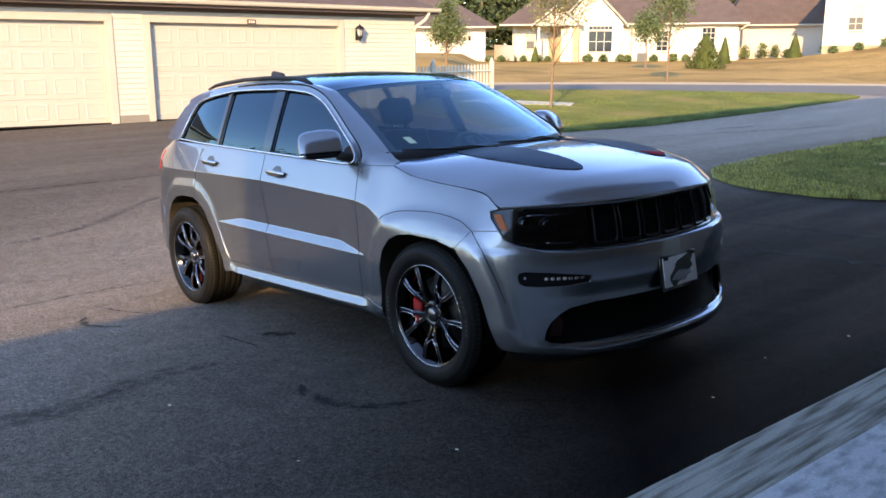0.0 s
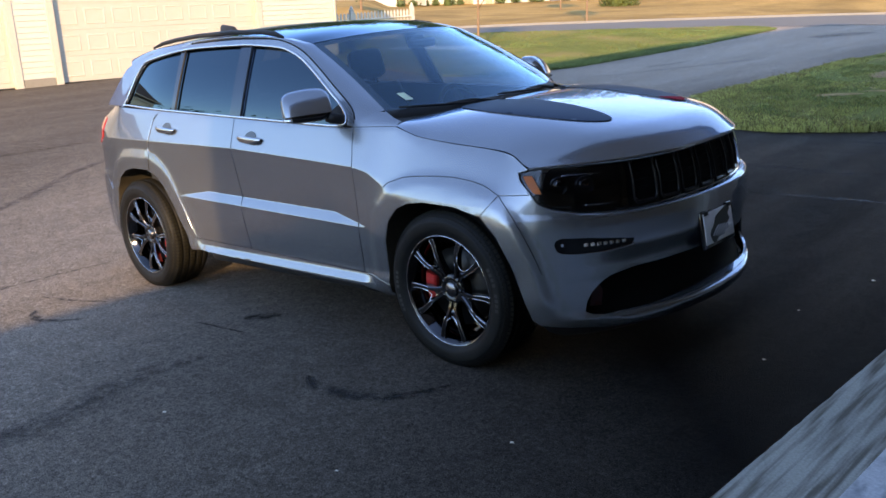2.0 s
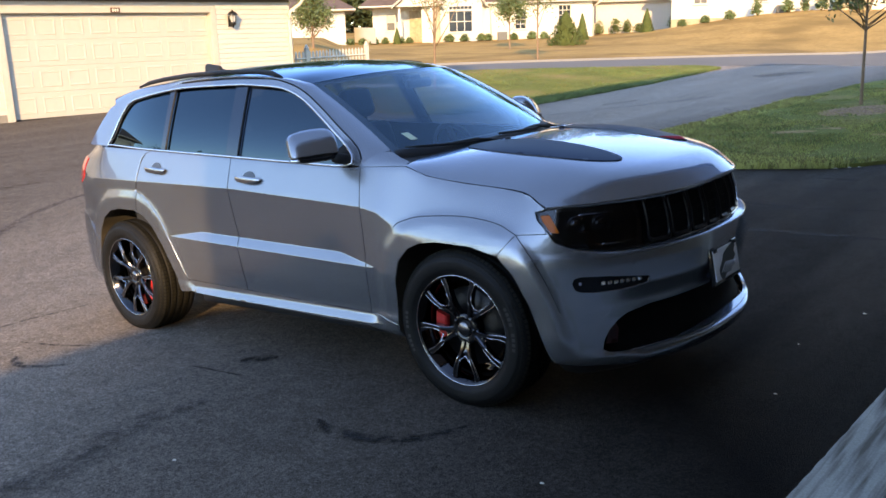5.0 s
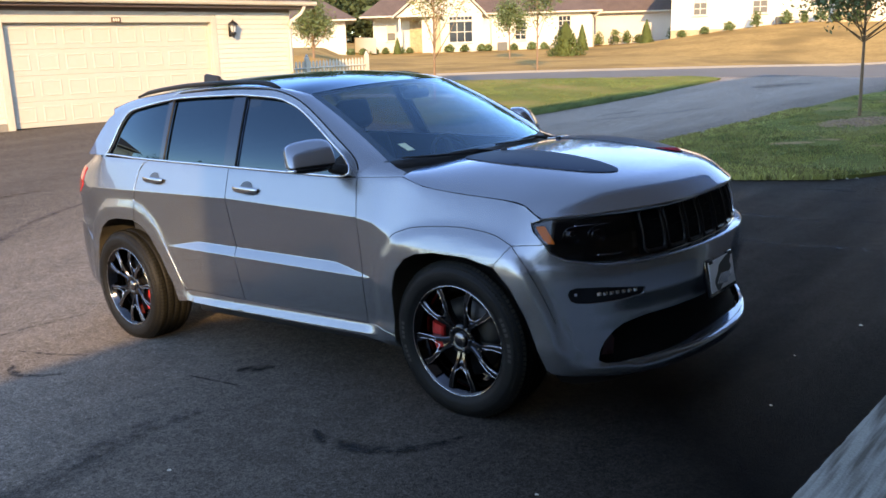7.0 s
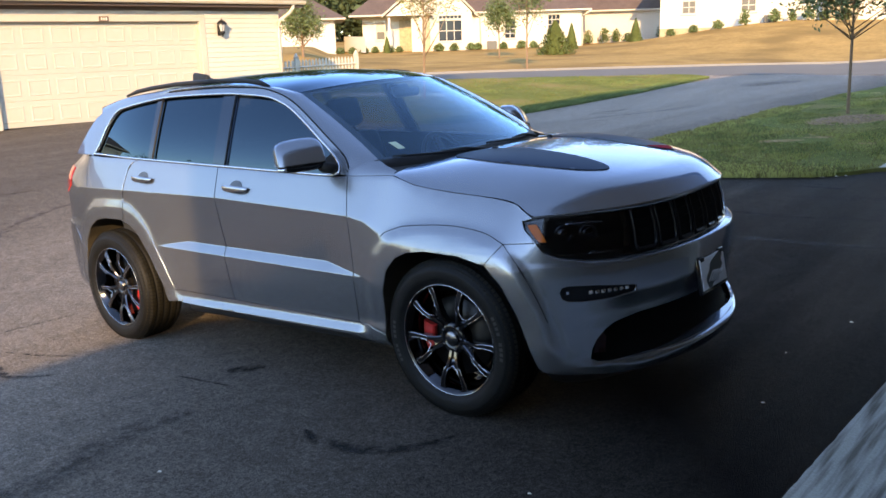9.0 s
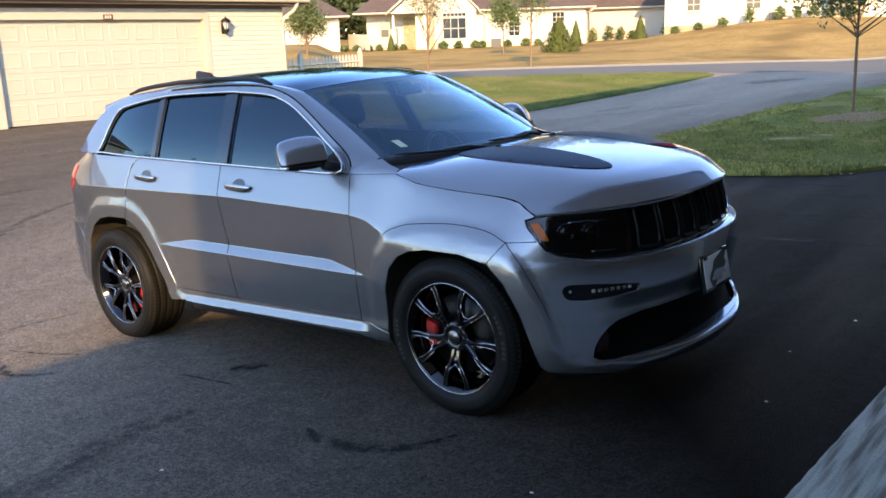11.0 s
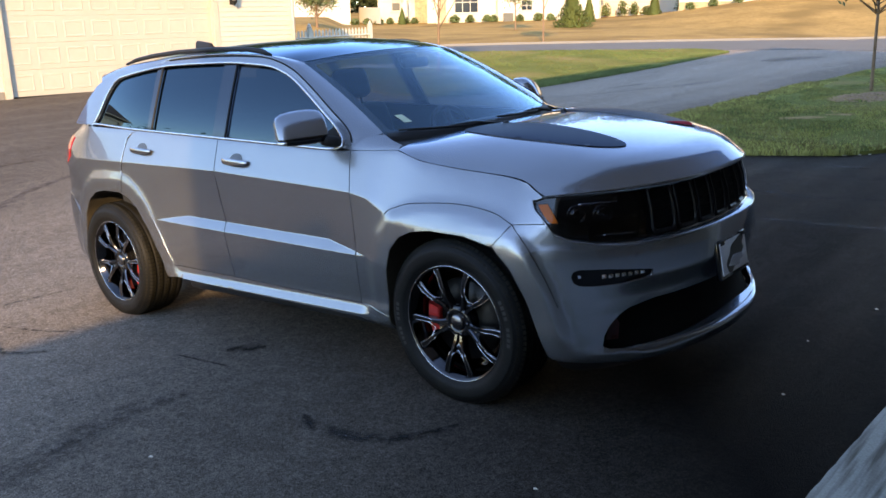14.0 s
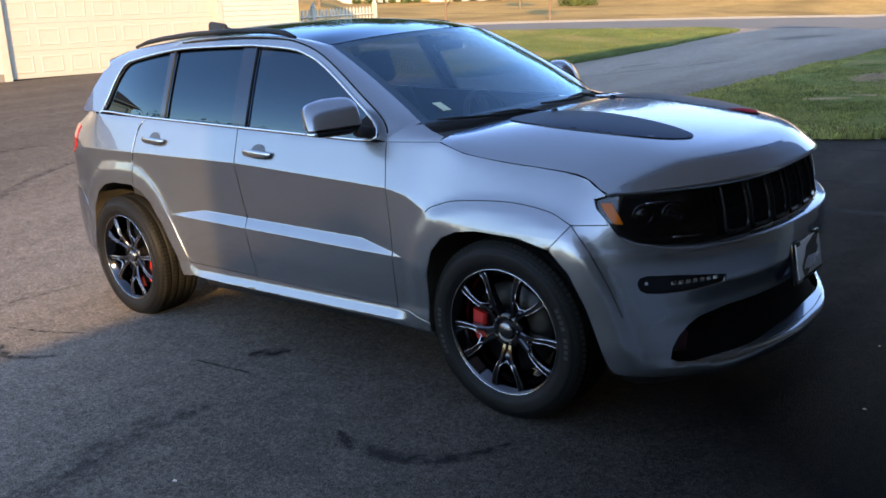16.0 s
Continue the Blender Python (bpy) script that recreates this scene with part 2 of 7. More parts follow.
TREAD = material("dusty_tread_rubber", (0.038, 0.036, 0.029), 0.85, 0, 0.3, 20, 120, 0.2, 120, spec=0.1)
LETTER = material("tyre_lettering", (0.026, 0.026, 0.025), 0.55, 0, 0)
RIMDARK = material("black_chrome_barrel", (0.055, 0.055, 0.06), 0.09, 1.0, 0.1, 20, 80)
CAPGREY = material("grey_cap", (0.20, 0.20, 0.21), 0.25, 1.0, 0.1, 60, 200)
DARKRED = material("dark_red_plastic", (0.050, 0.006, 0.008), 0.4, 0, 0)
CALIPER = material("red_caliper", (0.55, 0.025, 0.02), 0.35, 0, 0, coat=0.4)
TIPRED = material("matt_red_panel_tip", (0.42, 0.012, 0.03), 0.75, 0, 0.05, 60, 200, spec=0.05)
DISC = material("brake_disc", (0.035, 0.034, 0.033), 0.45, 1.0, 0.15, 30, 150)
AMBER = material("amber_lens", (0.50, 0.10, 0.006), 0.2, 0, 0, spec=0.3)
REDLENS = material("red_lens", (0.50, 0.02, 0.02), 0.12, 0, 0, coat=0.6)
LED = material("led_lens", (0.92, 0.93, 0.95), 0.08, 1.0, 0)
PLATE = material("plate_face", (0.90, 0.91, 0.92), 0.35, 0.0, 0.06, 20, 90, coat=0.5)
PLATE_DARK = material("plate_print", (0.02, 0.035, 0.04), 0.35, 0, 0)
SEAT = material("grey_seat", (0.09, 0.09, 0.095), 0.6, 0, 0.1, 20, 120)
CABIN = material("dark_cabin", (0.025, 0.026, 0.028), 0.6, 0, 0.1, 20, 120)
STICKER = material("pale_sticker", (0.62, 0.72, 0.52), 0.5, 0, 0)
HEADLINER = material("headliner", (0.32, 0.32, 0.32), 0.8, 0, 0)
CUP = material("shaded_paint", (0.10, 0.104, 0.112), 0.3, 0.8, 0)
LINER = material("arch_liner", (0.060, 0.050, 0.035), 0.85, 0, 0.3, 8, 60)


def glass(name, color, index, sheen=(0.48, 0.78, 1.0)):
    """A thin pane: light passes tinted, the face mirrors by its angle."""
    m = bpy.data.materials.new(name)
    m.use_nodes = True
    n, l = m.node_tree.nodes, m.node_tree.links
    n.clear()
    out, mix, clear, shine, lw, rise, fr = (n.new("ShaderNode" + k) for k in ("OutputMaterial", "MixShader", "BsdfTransparent", "BsdfGlossy", "LayerWeight", "Math", "MapRange"))
    clear.inputs[0].default_value = (*color, 1)
    shine.inputs["Color"].default_value = (*sheen, 1)
    shine.inputs["Roughness"].default_value = 0.01
    lw.inputs["Blend"].default_value = 0.5
    rise.operation, rise.inputs[1].default_value = "POWER", 5.0
    fr.inputs["To Min"].default_value = ((index - 1) / (index + 1)) ** 2
    l.new(lw.outputs["Facing"], rise.inputs[0])
    l.new(rise.outputs[0], fr.inputs["Value"])
    l.new(fr.outputs[0], mix.inputs[0])
    l.new(clear.outputs[0], mix.inputs[1])
    l.new(shine.outputs[0], mix.inputs[2])
    l.new(mix.outputs[0], out.inputs[0])
    return m


SCREEN = glass("windscreen_glass", (0.88, 0.96, 0.99), 1.90, (0.46, 0.80, 1.05))
REARGLASS = glass("tinted_rear_glass", (0.10, 0.125, 0.14), 1.55, (0.7, 0.9, 1.0))
FRONTGLASS = glass("tinted_front_glass", (0.17, 0.21, 0.225), 1.55, (0.7, 0.9, 1.0))
PRIVACY = glass("privacy_glass", (0.010, 0.013, 0.016), 1.85)
TINT = glass("tinted_roof_glass", (0.01, 0.014, 0.02), 1.55, (0.42, 0.70, 1.0))
LENS = glass("headlamp_lens", (0.50, 0.50, 0.51), 1.42, (1, 1, 1))


# ---- the car's skin: a plan contour, and how far the skin lies inside it at each height ----
def tab(x, knots):
    if x <= knots[0][0]:
        return knots[0][1]
    for (a, p), (b, q) in zip(knots, knots[1:]):
        if x <= b:
            return p + (q - p) * (x - a) / (b - a)
    return knots[-1][1]


def soft(x, knots, r):
    return (tab(x - r, knots) + 2 * tab(x - r / 2, knots) + 2 * tab(x, knots) + 2 * tab(x + r / 2, knots) + tab(x + r, knots)) / 8


def ss(a, b, x):
    t = min(1.0, max(0.0, (x - a) / (b - a)))
    return t * t * (3 - 2 * t)


def spline(points, n=12):
    """A smooth line through points of any dimension."""
    p = [np.array(q, float) for q in points]
    p = [2 * p[0] - p[1], *p, 2 * p[-1] - p[-2]]
    out = []
    for a, b, c, d in zip(p, p[1:], p[2:], p[3:]):
        for k in range(n):
            t = k / n
            out.append(0.5 * (2 * b + (c - a) * t + (2 * a - 5 * b + 4 * c - d) * t * t + (3 * b - a - 3 * c + d) * t ** 3))
    return [*out, p[-2]]


PLAN = spline([(-3.89, 0), (-3.875, 0.3), (-3.82, 0.56), (-3.72, 0.74), (-3.57, 0.855), (-3.3, 0.925), (-2.9, 0.95), (-2.2, 0.958), (-1.4, 0.957), (-0.6, 0.956),
               (0.0, 0.955), (0.25, 0.948), (0.42, 0.918), (0.58, 0.838), (0.708, 0.71), (0.80, 0.55), (0.868, 0.37), (0.905, 0.18), (0.914, 0.0)], 10)
PLAN = np.array(PLAN)
ALONG = np.r_[0, np.cumsum(np.hypot(*np.diff(PLAN, axis=0).T))]
ALONG -= np.interp(0.0, PLAN[:, 0], ALONG)
S_MIN, S_MAX = float(ALONG[0]), float(ALONG[-1])


def contour(s):
    s = min(S_MAX, max(S_MIN, s))
    x, w = np.interp(s, ALONG, PLAN[:, 0]), np.interp(s, ALONG, PLAN[:, 1])
    e = 0.02
    dx = np.interp(s + e, ALONG, PLAN[:, 0]) - np.interp(s - e, ALONG, PLAN[:, 0])
    dw = np.interp(s + e, ALONG, PLAN[:, 1]) - np.interp(s - e, ALONG, PLAN[:, 1])
    n = math.hypot(dx, dw)
    return float(x), float(w), float(-dw / n), float(dx / n)


BELT = [(-3.6, 1.29), (-3.07, 1.272), (-2.56, 1.247), (-1.66, 1.196), (-1.18, 1.169), (-0.78, 1.147), (-0.5, 1.15), (-0.33, 1.15), (-0.2, 1.10), (0.0, 1.07), (0.27, 1.04), (0.40, 1.015), (0.489, 0.963), (0.6, 0.96)]
BELT_W = [(-3.6, 0.86), (-3.07, 0.866), (-0.78, 0.868), (-0.5, 0.858), (-0.33, 0.838), (0.0, 0.815), (0.3, 0.80), (0.489, 0.80)]
CREASE = [(-3.2, 1.07), (-2.4, 1.052), (-1.63, 1.027), (-0.57, 0.958), (-0.46, 0.935), (-0.36, 0.875), (-0.25, 0.84), (-0.1, 0.825), (0.27, 0.81), (0.45, 0.79)]
STRIP = [(-2.3, 0.711), (-0.5, 0.652), (-0.3, 0.60)]
FRONT = [(0.15, 0.16), (0.20, 0.075), (0.232, 0.018), (0.26, 0.010), (0.29, 0.014), (0.33, 0.038), (0.45, 0.05), (0.54, 0.035), (0.61, 0.012), (0.70, 0.01), (0.748, 0.014), (0.762, 0.045), (0.86, 0.055), (0.95, 0.08), (1.0, 0.10)]
FRONT_SIDE = [(0.15, 0.16), (0.22, 0.085), (0.255, 0.035), (0.282, 0.008), (0.305, 0.006), (0.34, 0.008), (0.45, 0.013), (0.60, 0.018), (0.70, 0.021), (0.745, 0.024), (0.765, 0.036), (0.86, 0.052), (0.95, 0.08), (1.0, 0.10)]
REAR = [(0.2, 0.2), (0.3, 0.05), (0.4, 0.01), (0.62, 0.0), (0.8, 0.01), (0.84, 0.03), (1.0, 0.032), (1.12, 0.055), (1.19, 0.09), (1.25, 0.16), (1.35, 0.27)]
ARCH_F = [(-0.388, 0.28), (-0.385, 0.39), (-0.362, 0.60), (-0.325, 0.705), (-0.26, 0.770), (-0.185, 0.800), (-0.082, 0.811), (0.118, 0.801), (0.255, 0.769), (0.343, 0.681), (0.405, 0.549), (0.454, 0.389), (0.488, 0.27)]
ARCH_R = [(-3.30, 0.36), (-3.25, 0.55), (-3.185, 0.70), (-3.10, 0.80), (-3.0, 0.85), (-2.88, 0.867), (-2.68, 0.864), (-2.57, 0.83), (-2.49, 0.77), (-2.405, 0.65), (-2.33, 0.48), (-2.29, 0.36)]


def ring(x, z, arch, low):
    """How far a point of the side lies outside a wheel arch."""
    if z < low:
        z = low
    return min(seg(x, z, a, b) for a, b in zip(arch, arch[1:]))


def seg(x, z, a, b):
    dx, dz = b[0] - a[0], b[1] - a[1]
    t = min(1.0, max(0.0, ((x - a[0]) * dx + (z - a[1]) * dz) / (dx * dx + dz * dz)))
    return math.hypot(x - a[0] - t * dx, z - a[1] - t * dz)


def strip_rise(x):
    return max(0.0, min(1.0, (x + 2.30) / 0.30, (-0.50 - x) / 0.28))


def inset(s, z):
    x = s
    zs, zc, zb = tab(x, STRIP), tab(x, CREASE), tab(x, BELT)
    f = strip_rise(x)
    h = ss(-2.24, -2.10, x) * ss(-0.50, -0.60, x)
    k = [(0.20, 0.80), (0.33, 0.928 + 0.016 * h), (0.358, 0.929 + 0.020 * h), (0.402, 0.928 - 0.003 * h), (0.43, 0.924), (0.55, 0.936), (zs, 0.944), (zs + 0.004 + 0.046 * f, 0.944 - 0.030 * f),
         (zs + 0.15, 0.942 - 0.020 * f), (zc, 0.938 - 0.006 * f), (zb, tab(x, BELT_W)), (zb + 0.1, tab(x, BELT_W) - 0.09)]
    r = min(0.0035 + 0.07 * ss(-0.50, 0.05, x), 0.48 * (zb - zc))
    d = 0.957 - soft(z, k, r)
    bump = 0.0
    for arch in (ARCH_F, ARCH_R):
        if abs(x - (arch[0][0] + arch[-1][0]) / 2) < 0.75:
            q = ring(x, z, arch, 0.32)
            bump += 0.015 * ss(0.150, 0.070, q) * ss(0.26, 0.40, z)
    t = ss(0.28, 0.56, s)
    if t > 0:
        f = ss(0.58, 1.0, s)
        d = (1 - t) * d + t * ((1 - f) * soft(z, FRONT_SIDE, 0.014) + f * soft(z, FRONT, 0.010))
    t = ss(-3.1, -3.5, s)
    if t > 0:
        d = (1 - t) * d + t * soft(z, REAR, 0.02)
    return d - bump


def skin(s, z, side=-1, out=0.0):
    x, w, nx, nw = contour(s)
    d = inset(s, z) - out
    return Vector((x - nx * d, side * (w - nw * d), z))


def house(x, z, side=-1, out=0.0):
    """The side of the cabin above the belt."""
    zb = tab(x, BELT[:7])
    w = 0.864 - 0.46 * (z - zb) - 0.10 * (z - zb) ** 2 - 0.07 * ss(-2.5, -3.3, x) - 0.02 * ss(-0.9, -0.5, x)
    return Vector((x, side * (w + 0.9 * out), z + 0.43 * out))


# ---- the lie of the land ----
FALL_X = [(-90, 1.0), (-40, 0.55), (-16, 0.17), (-12, 0.0), (-8, -0.21), (-5.5, -0.28), (-3, -0.19), (0, 0.0), (1.6, 0.1065), (3, 0.12), (90, 0.12)]
FALL_Y = [(-90, -0.6), (0, 0.0), (20, 0.41), (35, 0.6), (45, 0.85), (60, 1.3), (120, 2.6), (400, 8.0)]


def land(x, y):
    f = sum(tab(x + k, FALL_X) for k in (-1.0, 0, 1.0)) / 3 if x < -4 else tab(x, FALL_X)
    bank = 0.65 * ss(2, 6, (y - 14.5) * 0.606 - (x + 24) * 0.796) * ss(38, 34, y) * ss(0.3, 2.2, (3.3 - x) * 0.688 - (y + 3.7) * 0.725)
    return f + tab(y, FALL_Y) + 1.3 * ss(-29, -14, x) * ss(36, 50, y) + bank

# ---- mesh tools ----
from mathutils.geometry import delaunay_2d_cdt


def link(name, bm, mat, parent=None, label="", smooth=True):
    me = bpy.data.meshes.new(name)
    bmesh.ops.recalc_face_normals(bm, faces=bm.faces) if not smooth else None
    layer = bm.verts.layers.float_vector.get("facing")
    facing = [tuple(v[layer]) for v in bm.verts] if layer else None
    bm.to_mesh(me)
    bm.free()
    for m in mat if isinstance(mat, (list, tuple)) else [mat]:
        me.materials.append(m)
    if smooth:
        me.shade_smooth()
    if facing:
        me.normals_split_custom_set_from_vertices(facing)
    ob = new(name, me)
    if parent is not None:
        ob.parent = parent
    if label:
        ob["label"] = label
    return ob


def part(name, bm, material_, parent, label="", smooth=True):
    return link(name, bm, material_, parent, label, smooth)


def empty(name, m=None):
    ob = new(name)
    ob.empty_display_size = 0.1
    if m is not None:
        ob.matrix_world = m
    return ob


def inside(p, poly):
    x, y = p
    hit = False
    for (ax, ay), (bx, by) in zip(poly, poly[1:] + poly[:1]):
        if (ay > y) != (by > y) and x < (bx - ax) * (y - ay) / (by - ay) + ax:
            hit = not hit
    return hit


def dense(poly, step, closed=True):
    out = []
    for a, b in zip(poly, poly[1:] + poly[:1] if closed else poly[1:]):
        n = max(1, math.ceil(math.dist(a, b) / step))
        out += [(a[0] + (b[0] - a[0]) * k / n, a[1] + (b[1] - a[1]) * k / n) for k in range(n)]
    return out if closed else [*out, poly[-1]]


def curve2(points, n=5, closed=False):
    return [(float(p[0]), float(p[1])) for p in spline(points, n)]


def sheet(poly, place, step, thick=0.0, holes=(), flip=False, bm=None, step_v=None, lines=(), true=False, shade=None):
    """Fills an outline (and leaves out its holes) with a mesh of about that step, laid out in space by place(u, v); thick: its rim folds back that far."""
    step_v = step_v or step
    loops = [dense(list(p), step * 0.9) for p in (poly, *holes)]
    pts, edges = [], []
    for lp in loops:
        k = len(pts)
        pts += lp
        edges += [(k + i, k + (i + 1) % len(lp)) for i in range(len(lp))]
    u0, u1 = min(p[0] for p in loops[0]), max(p[0] for p in loops[0])
    v0, v1 = min(p[1] for p in loops[0]), max(p[1] for p in loops[0])
    extra = []
    for ln in lines:
        for p in dense([q for q in ln], step * 0.8, False):
            if inside(p, loops[0]) and not any(inside(p, h) for h in loops[1:]) and all(math.dist(p, q) > 0.006 for lp in loops for q in lp):
                extra.append(p)
    pts += extra
    rim = [p for lp in loops for p in lp] + extra
    cells = {}
    for p in rim:
        cells.setdefault((int(p[0] // step), int(p[1] // step_v)), []).append(p)
    for i in range(1, int((u1 - u0) / step) + 1):
        for j in range(1, int((v1 - v0) / step_v) + 1):
            p = (u0 + i * step, v0 + j * step_v)
            ci, cj = int(p[0] // step), int(p[1] // step_v)
            near = [q for a in (-1, 0, 1) for b in (-1, 0, 1) for q in cells.get((ci + a, cj + b), ())]
            if any(abs(q[0] - p[0]) < 0.45 * step and abs(q[1] - p[1]) < 0.45 * step_v for q in near):
                continue
            if inside(p, loops[0]) and not any(inside(p, h) for h in loops[1:]):
                pts.append(p)
    verts, _, faces, *_ = delaunay_2d_cdt([Vector(p) for p in pts], edges, [], 0, 1e-6)
    own = bm is None
    bm = bm or bmesh.new()
    vs = [bm.verts.new(place(v.x, v.y)) for v in verts]
    if true:
        layer = bm.verts.layers.float_vector.new("facing")
        vs = list(bm.verts)
        e = 0.002
        for v, w in zip(verts, vs):
            n = (place(v.x + e, v.y) - place(v.x - e, v.y)).cross(place(v.x, v.y + e) - place(v.x, v.y - e))
            n = (-n if flip else n).normalized()
            w[layer] = shade(v.x, v.y, n) if shade else n
    done = []
    for f in faces:
        c = sum((verts[i] for i in f), Vector((0, 0))) / len(f)
        if inside(c, loops[0]) and not any(inside(c, h) for h in loops[1:]):
            try:
                done.append(bm.faces.new([vs[i] for i in (reversed(f) if flip else f)]))
            except ValueError:
                pass
    used = {v for f in done for v in f.verts}
    for v in vs:
        if v not in used:
            bm.verts.remove(v)
    bm.normal_update()
    if thick:
        rim_edges = [e for e in bm.edges if len(e.link_faces) == 1 and e.link_faces[0] in set(done)] if own else []
        back = {}
        for e in rim_edges:
            for v in e.verts:
                if v not in back:
                    back[v] = bm.verts.new(v.co - v.normal * thick)
        for e in rim_edges:
            a, b = e.verts
            f = e.link_faces[0]
            order = [lp.vert for lp in f.loops]
            if order[(order.index(a) + 1) % len(order)] is not b:
                a, b = b, a
            bm.faces.new((b, a, back[a], back[b]))
            e.smooth = False
    return bm


def box(bm, lo, hi, bevel=0.0, mi=0):
    """A box, with rounded edges."""
    x0, y0, z0 = lo
    x1, y1, z1 = hi
    vs = [bm.verts.new(p) for p in ((x0, y0, z0), (x1, y0, z0), (x1, y1, z0), (x0, y1, z0), (x0, y0, z1), (x1, y0, z1), (x1, y1, z1), (x0, y1, z1))]
    fs = [bm.faces.new([vs[i] for i in q]) for q in ((3, 2, 1, 0), (4, 5, 6, 7), (0, 1, 5, 4), (1, 2, 6, 5), (2, 3, 7, 6), (3, 0, 4, 7))]
    for f in fs:
        f.material_index = mi
    if bevel:
        es = list({e for f in fs for e in f.edges})
        bmesh.ops.bevel(bm, geom=es, offset=bevel, segments=2, affect="EDGES", profile=0.5)
    return vs


def tube(bm, path, radius, sides=8, cap=True):
    """A round bar along a line; radius may be a number or one for each point."""
    path = [Vector(p) for p in path]
    rs = radius if isinstance(radius, (list, tuple)) else [radius] * len(path)
    rings = []
    up = Vector((0, 0, 1))
    for i, p in enumerate(path):
        way = (path[min(i + 1, len(path) - 1)] - path[max(i - 1, 0)]).normalized()
        side = way.cross(up)
        if side.length < 0.05:
            side = way.cross(Vector((1, 0, 0)))
        side.normalize()
        top = side.cross(way)
        rings.append([bm.verts.new(p + (side * math.cos(a) + top * math.sin(a)) * rs[i]) for a in (2 * math.pi * k / sides for k in range(sides))])
    for a, b in zip(rings, rings[1:]):
        for k in range(sides):
            bm.faces.new((a[k], a[(k + 1) % sides], b[(k + 1) % sides], b[k]))
    if cap:
        bm.faces.new(list(reversed(rings[0])))
        bm.faces.new(rings[-1])
    return bm


def lathe(bm, profile, n=48, axis="y"):
    """Turns a line of (radius, along) round an axis."""
    rings = []
    for r, a in profile:
        ring_ = []
        for k in range(n):
            t = 2 * math.pi * k / n
            ring_.append(bm.verts.new((r * math.cos(t), a, r * math.sin(t)) if axis == "y" else (r * math.cos(t), r * math.sin(t), a)))
        rings.append(ring_)
    for a, b in zip(rings, rings[1:]):
        for k in range(n):
            bm.faces.new((a[k], b[k], b[(k + 1) % n], a[(k + 1) % n]))
    return rings


def grid(bm, rows, flip=False, close=False):
    """A surface through rows of points."""
    vs = [[bm.verts.new(p) for p in r] for r in rows]
    for a, b in zip(vs, vs[1:]):
        m = len(a)
        for k in range(m if close else m - 1):
            q = (a[k], a[(k + 1) % m], b[(k + 1) % m], b[k])
            bm.faces.new(tuple(reversed(q)) if flip else q)
    return vs


# ---- ground, driveway, road, lawns ----
def lay(poly, lift, step, skirt=0.0, relief=0.0):
    def place(x, y):
        z = land(x, y) + lift
        if relief:
            z += relief * noise.noise((x * 1.3, y * 1.3, 0.0))
        return Vector((x, y, z))
    return sheet(poly, place, step, skirt)


gb = bmesh.new()
xs = [-420, -300, -200, -140, -100, -75, *range(-60, 31, 3), 45, 70, 110, 180, 300]
ys = [-300, -180, -110, -70, -45, *range(-30, 91, 3), 105, 130, 170, 230, 320, 420]
grid(gb, [[Vector((x, y, land(x, y) - 0.09)) for x in xs] for y in ys], flip=True)
ground = tagged(link("ground", gb, DRY), "dry yellow grass ground reaching the horizon", "ground", kind="structure")

DRIVE = [(1.187, -13), (1.797, 7.35), (-0.04, 6.97), (-0.3, 6.66), (-0.6, 6.5), (-1.57, 6.42), (-2.5, 6.74), (-3.12, 7.08), (-3.64, 7.5), (-3.95, 7.9), (-4.25, 8.6), (-4.33, 9.6), (-4.25, 11), (-4.12, 13), (-4.06, 16), (-3.85, 19.5), (-3.3, 23.5),
         (0.6, 31.2), (-4.5, 29.6), (-9.2, 29.2), (-12.2, 27.2), (-13.2, 23.6), (-10.9, 23.2), (-9.9, 22.6), (-9.62, 22), (-9.25, 19), (-9.2, 16), (-9.25, 13), (-9.6, 10.6), (-10.6, 9.6), (-12.5, 9.9), (-15.62, 9.9), (-16.8, -7), (-20, -13)]
tagged(link("driveway", lay(DRIVE, 0.0, 0.5), ASPHALT), "blacktop driveway with tyre marks and dusty patches, shade by the garage painted in", "driveway", kind="structure")
CURB = [(-30, 6.2), (-24, 14.5), (-19.05, 21.0), (-15.8, 24.9), (-13.1, 29.0), (-10.2, 33.6), (-7.5, 37.2), (-2, 44), (6, 53)]
ROADSIDE = [(9, 45.5), (3, 37), (-0.9, 30.6), (-4.5, 29.3), (-8.3, 28.6), (-10.15, 25.95), (-10.9, 25.3), (-12.33, 23.5), (-13.6, 21.9), (-14.84, 20.4), (-16.25, 18.9), (-20, 13.8), (-26, 4)]
road = tagged(link("road", lay(CURB + ROADSIDE, 0.006, 0.8), ROAD), "worn grey asphalt street", "road", kind="structure")

kb = bmesh.new()
line = [Vector((x, y, land(x, y))) for x, y in curve2(CURB, 6)]
rows = []
for i, p in enumerate(line):
    way = (line[min(i + 1, len(line) - 1)] - line[max(i - 1, 0)]).normalized()
    out = Vector((-way.y, way.x, 0)).normalized()
    rows.append([p + out * a + Vector((0, 0, h)) for a, h in ((-0.12, 0.0), (-0.10, 0.012), (-0.02, 0.018), (0.0, 0.075), (0.02, 0.085), (0.12, 0.085), (0.14, 0.0))])
grid(kb, rows)
tagged(link("kerb", kb, KERB), "pale concrete kerb along the street", "kerb", kind="structure")

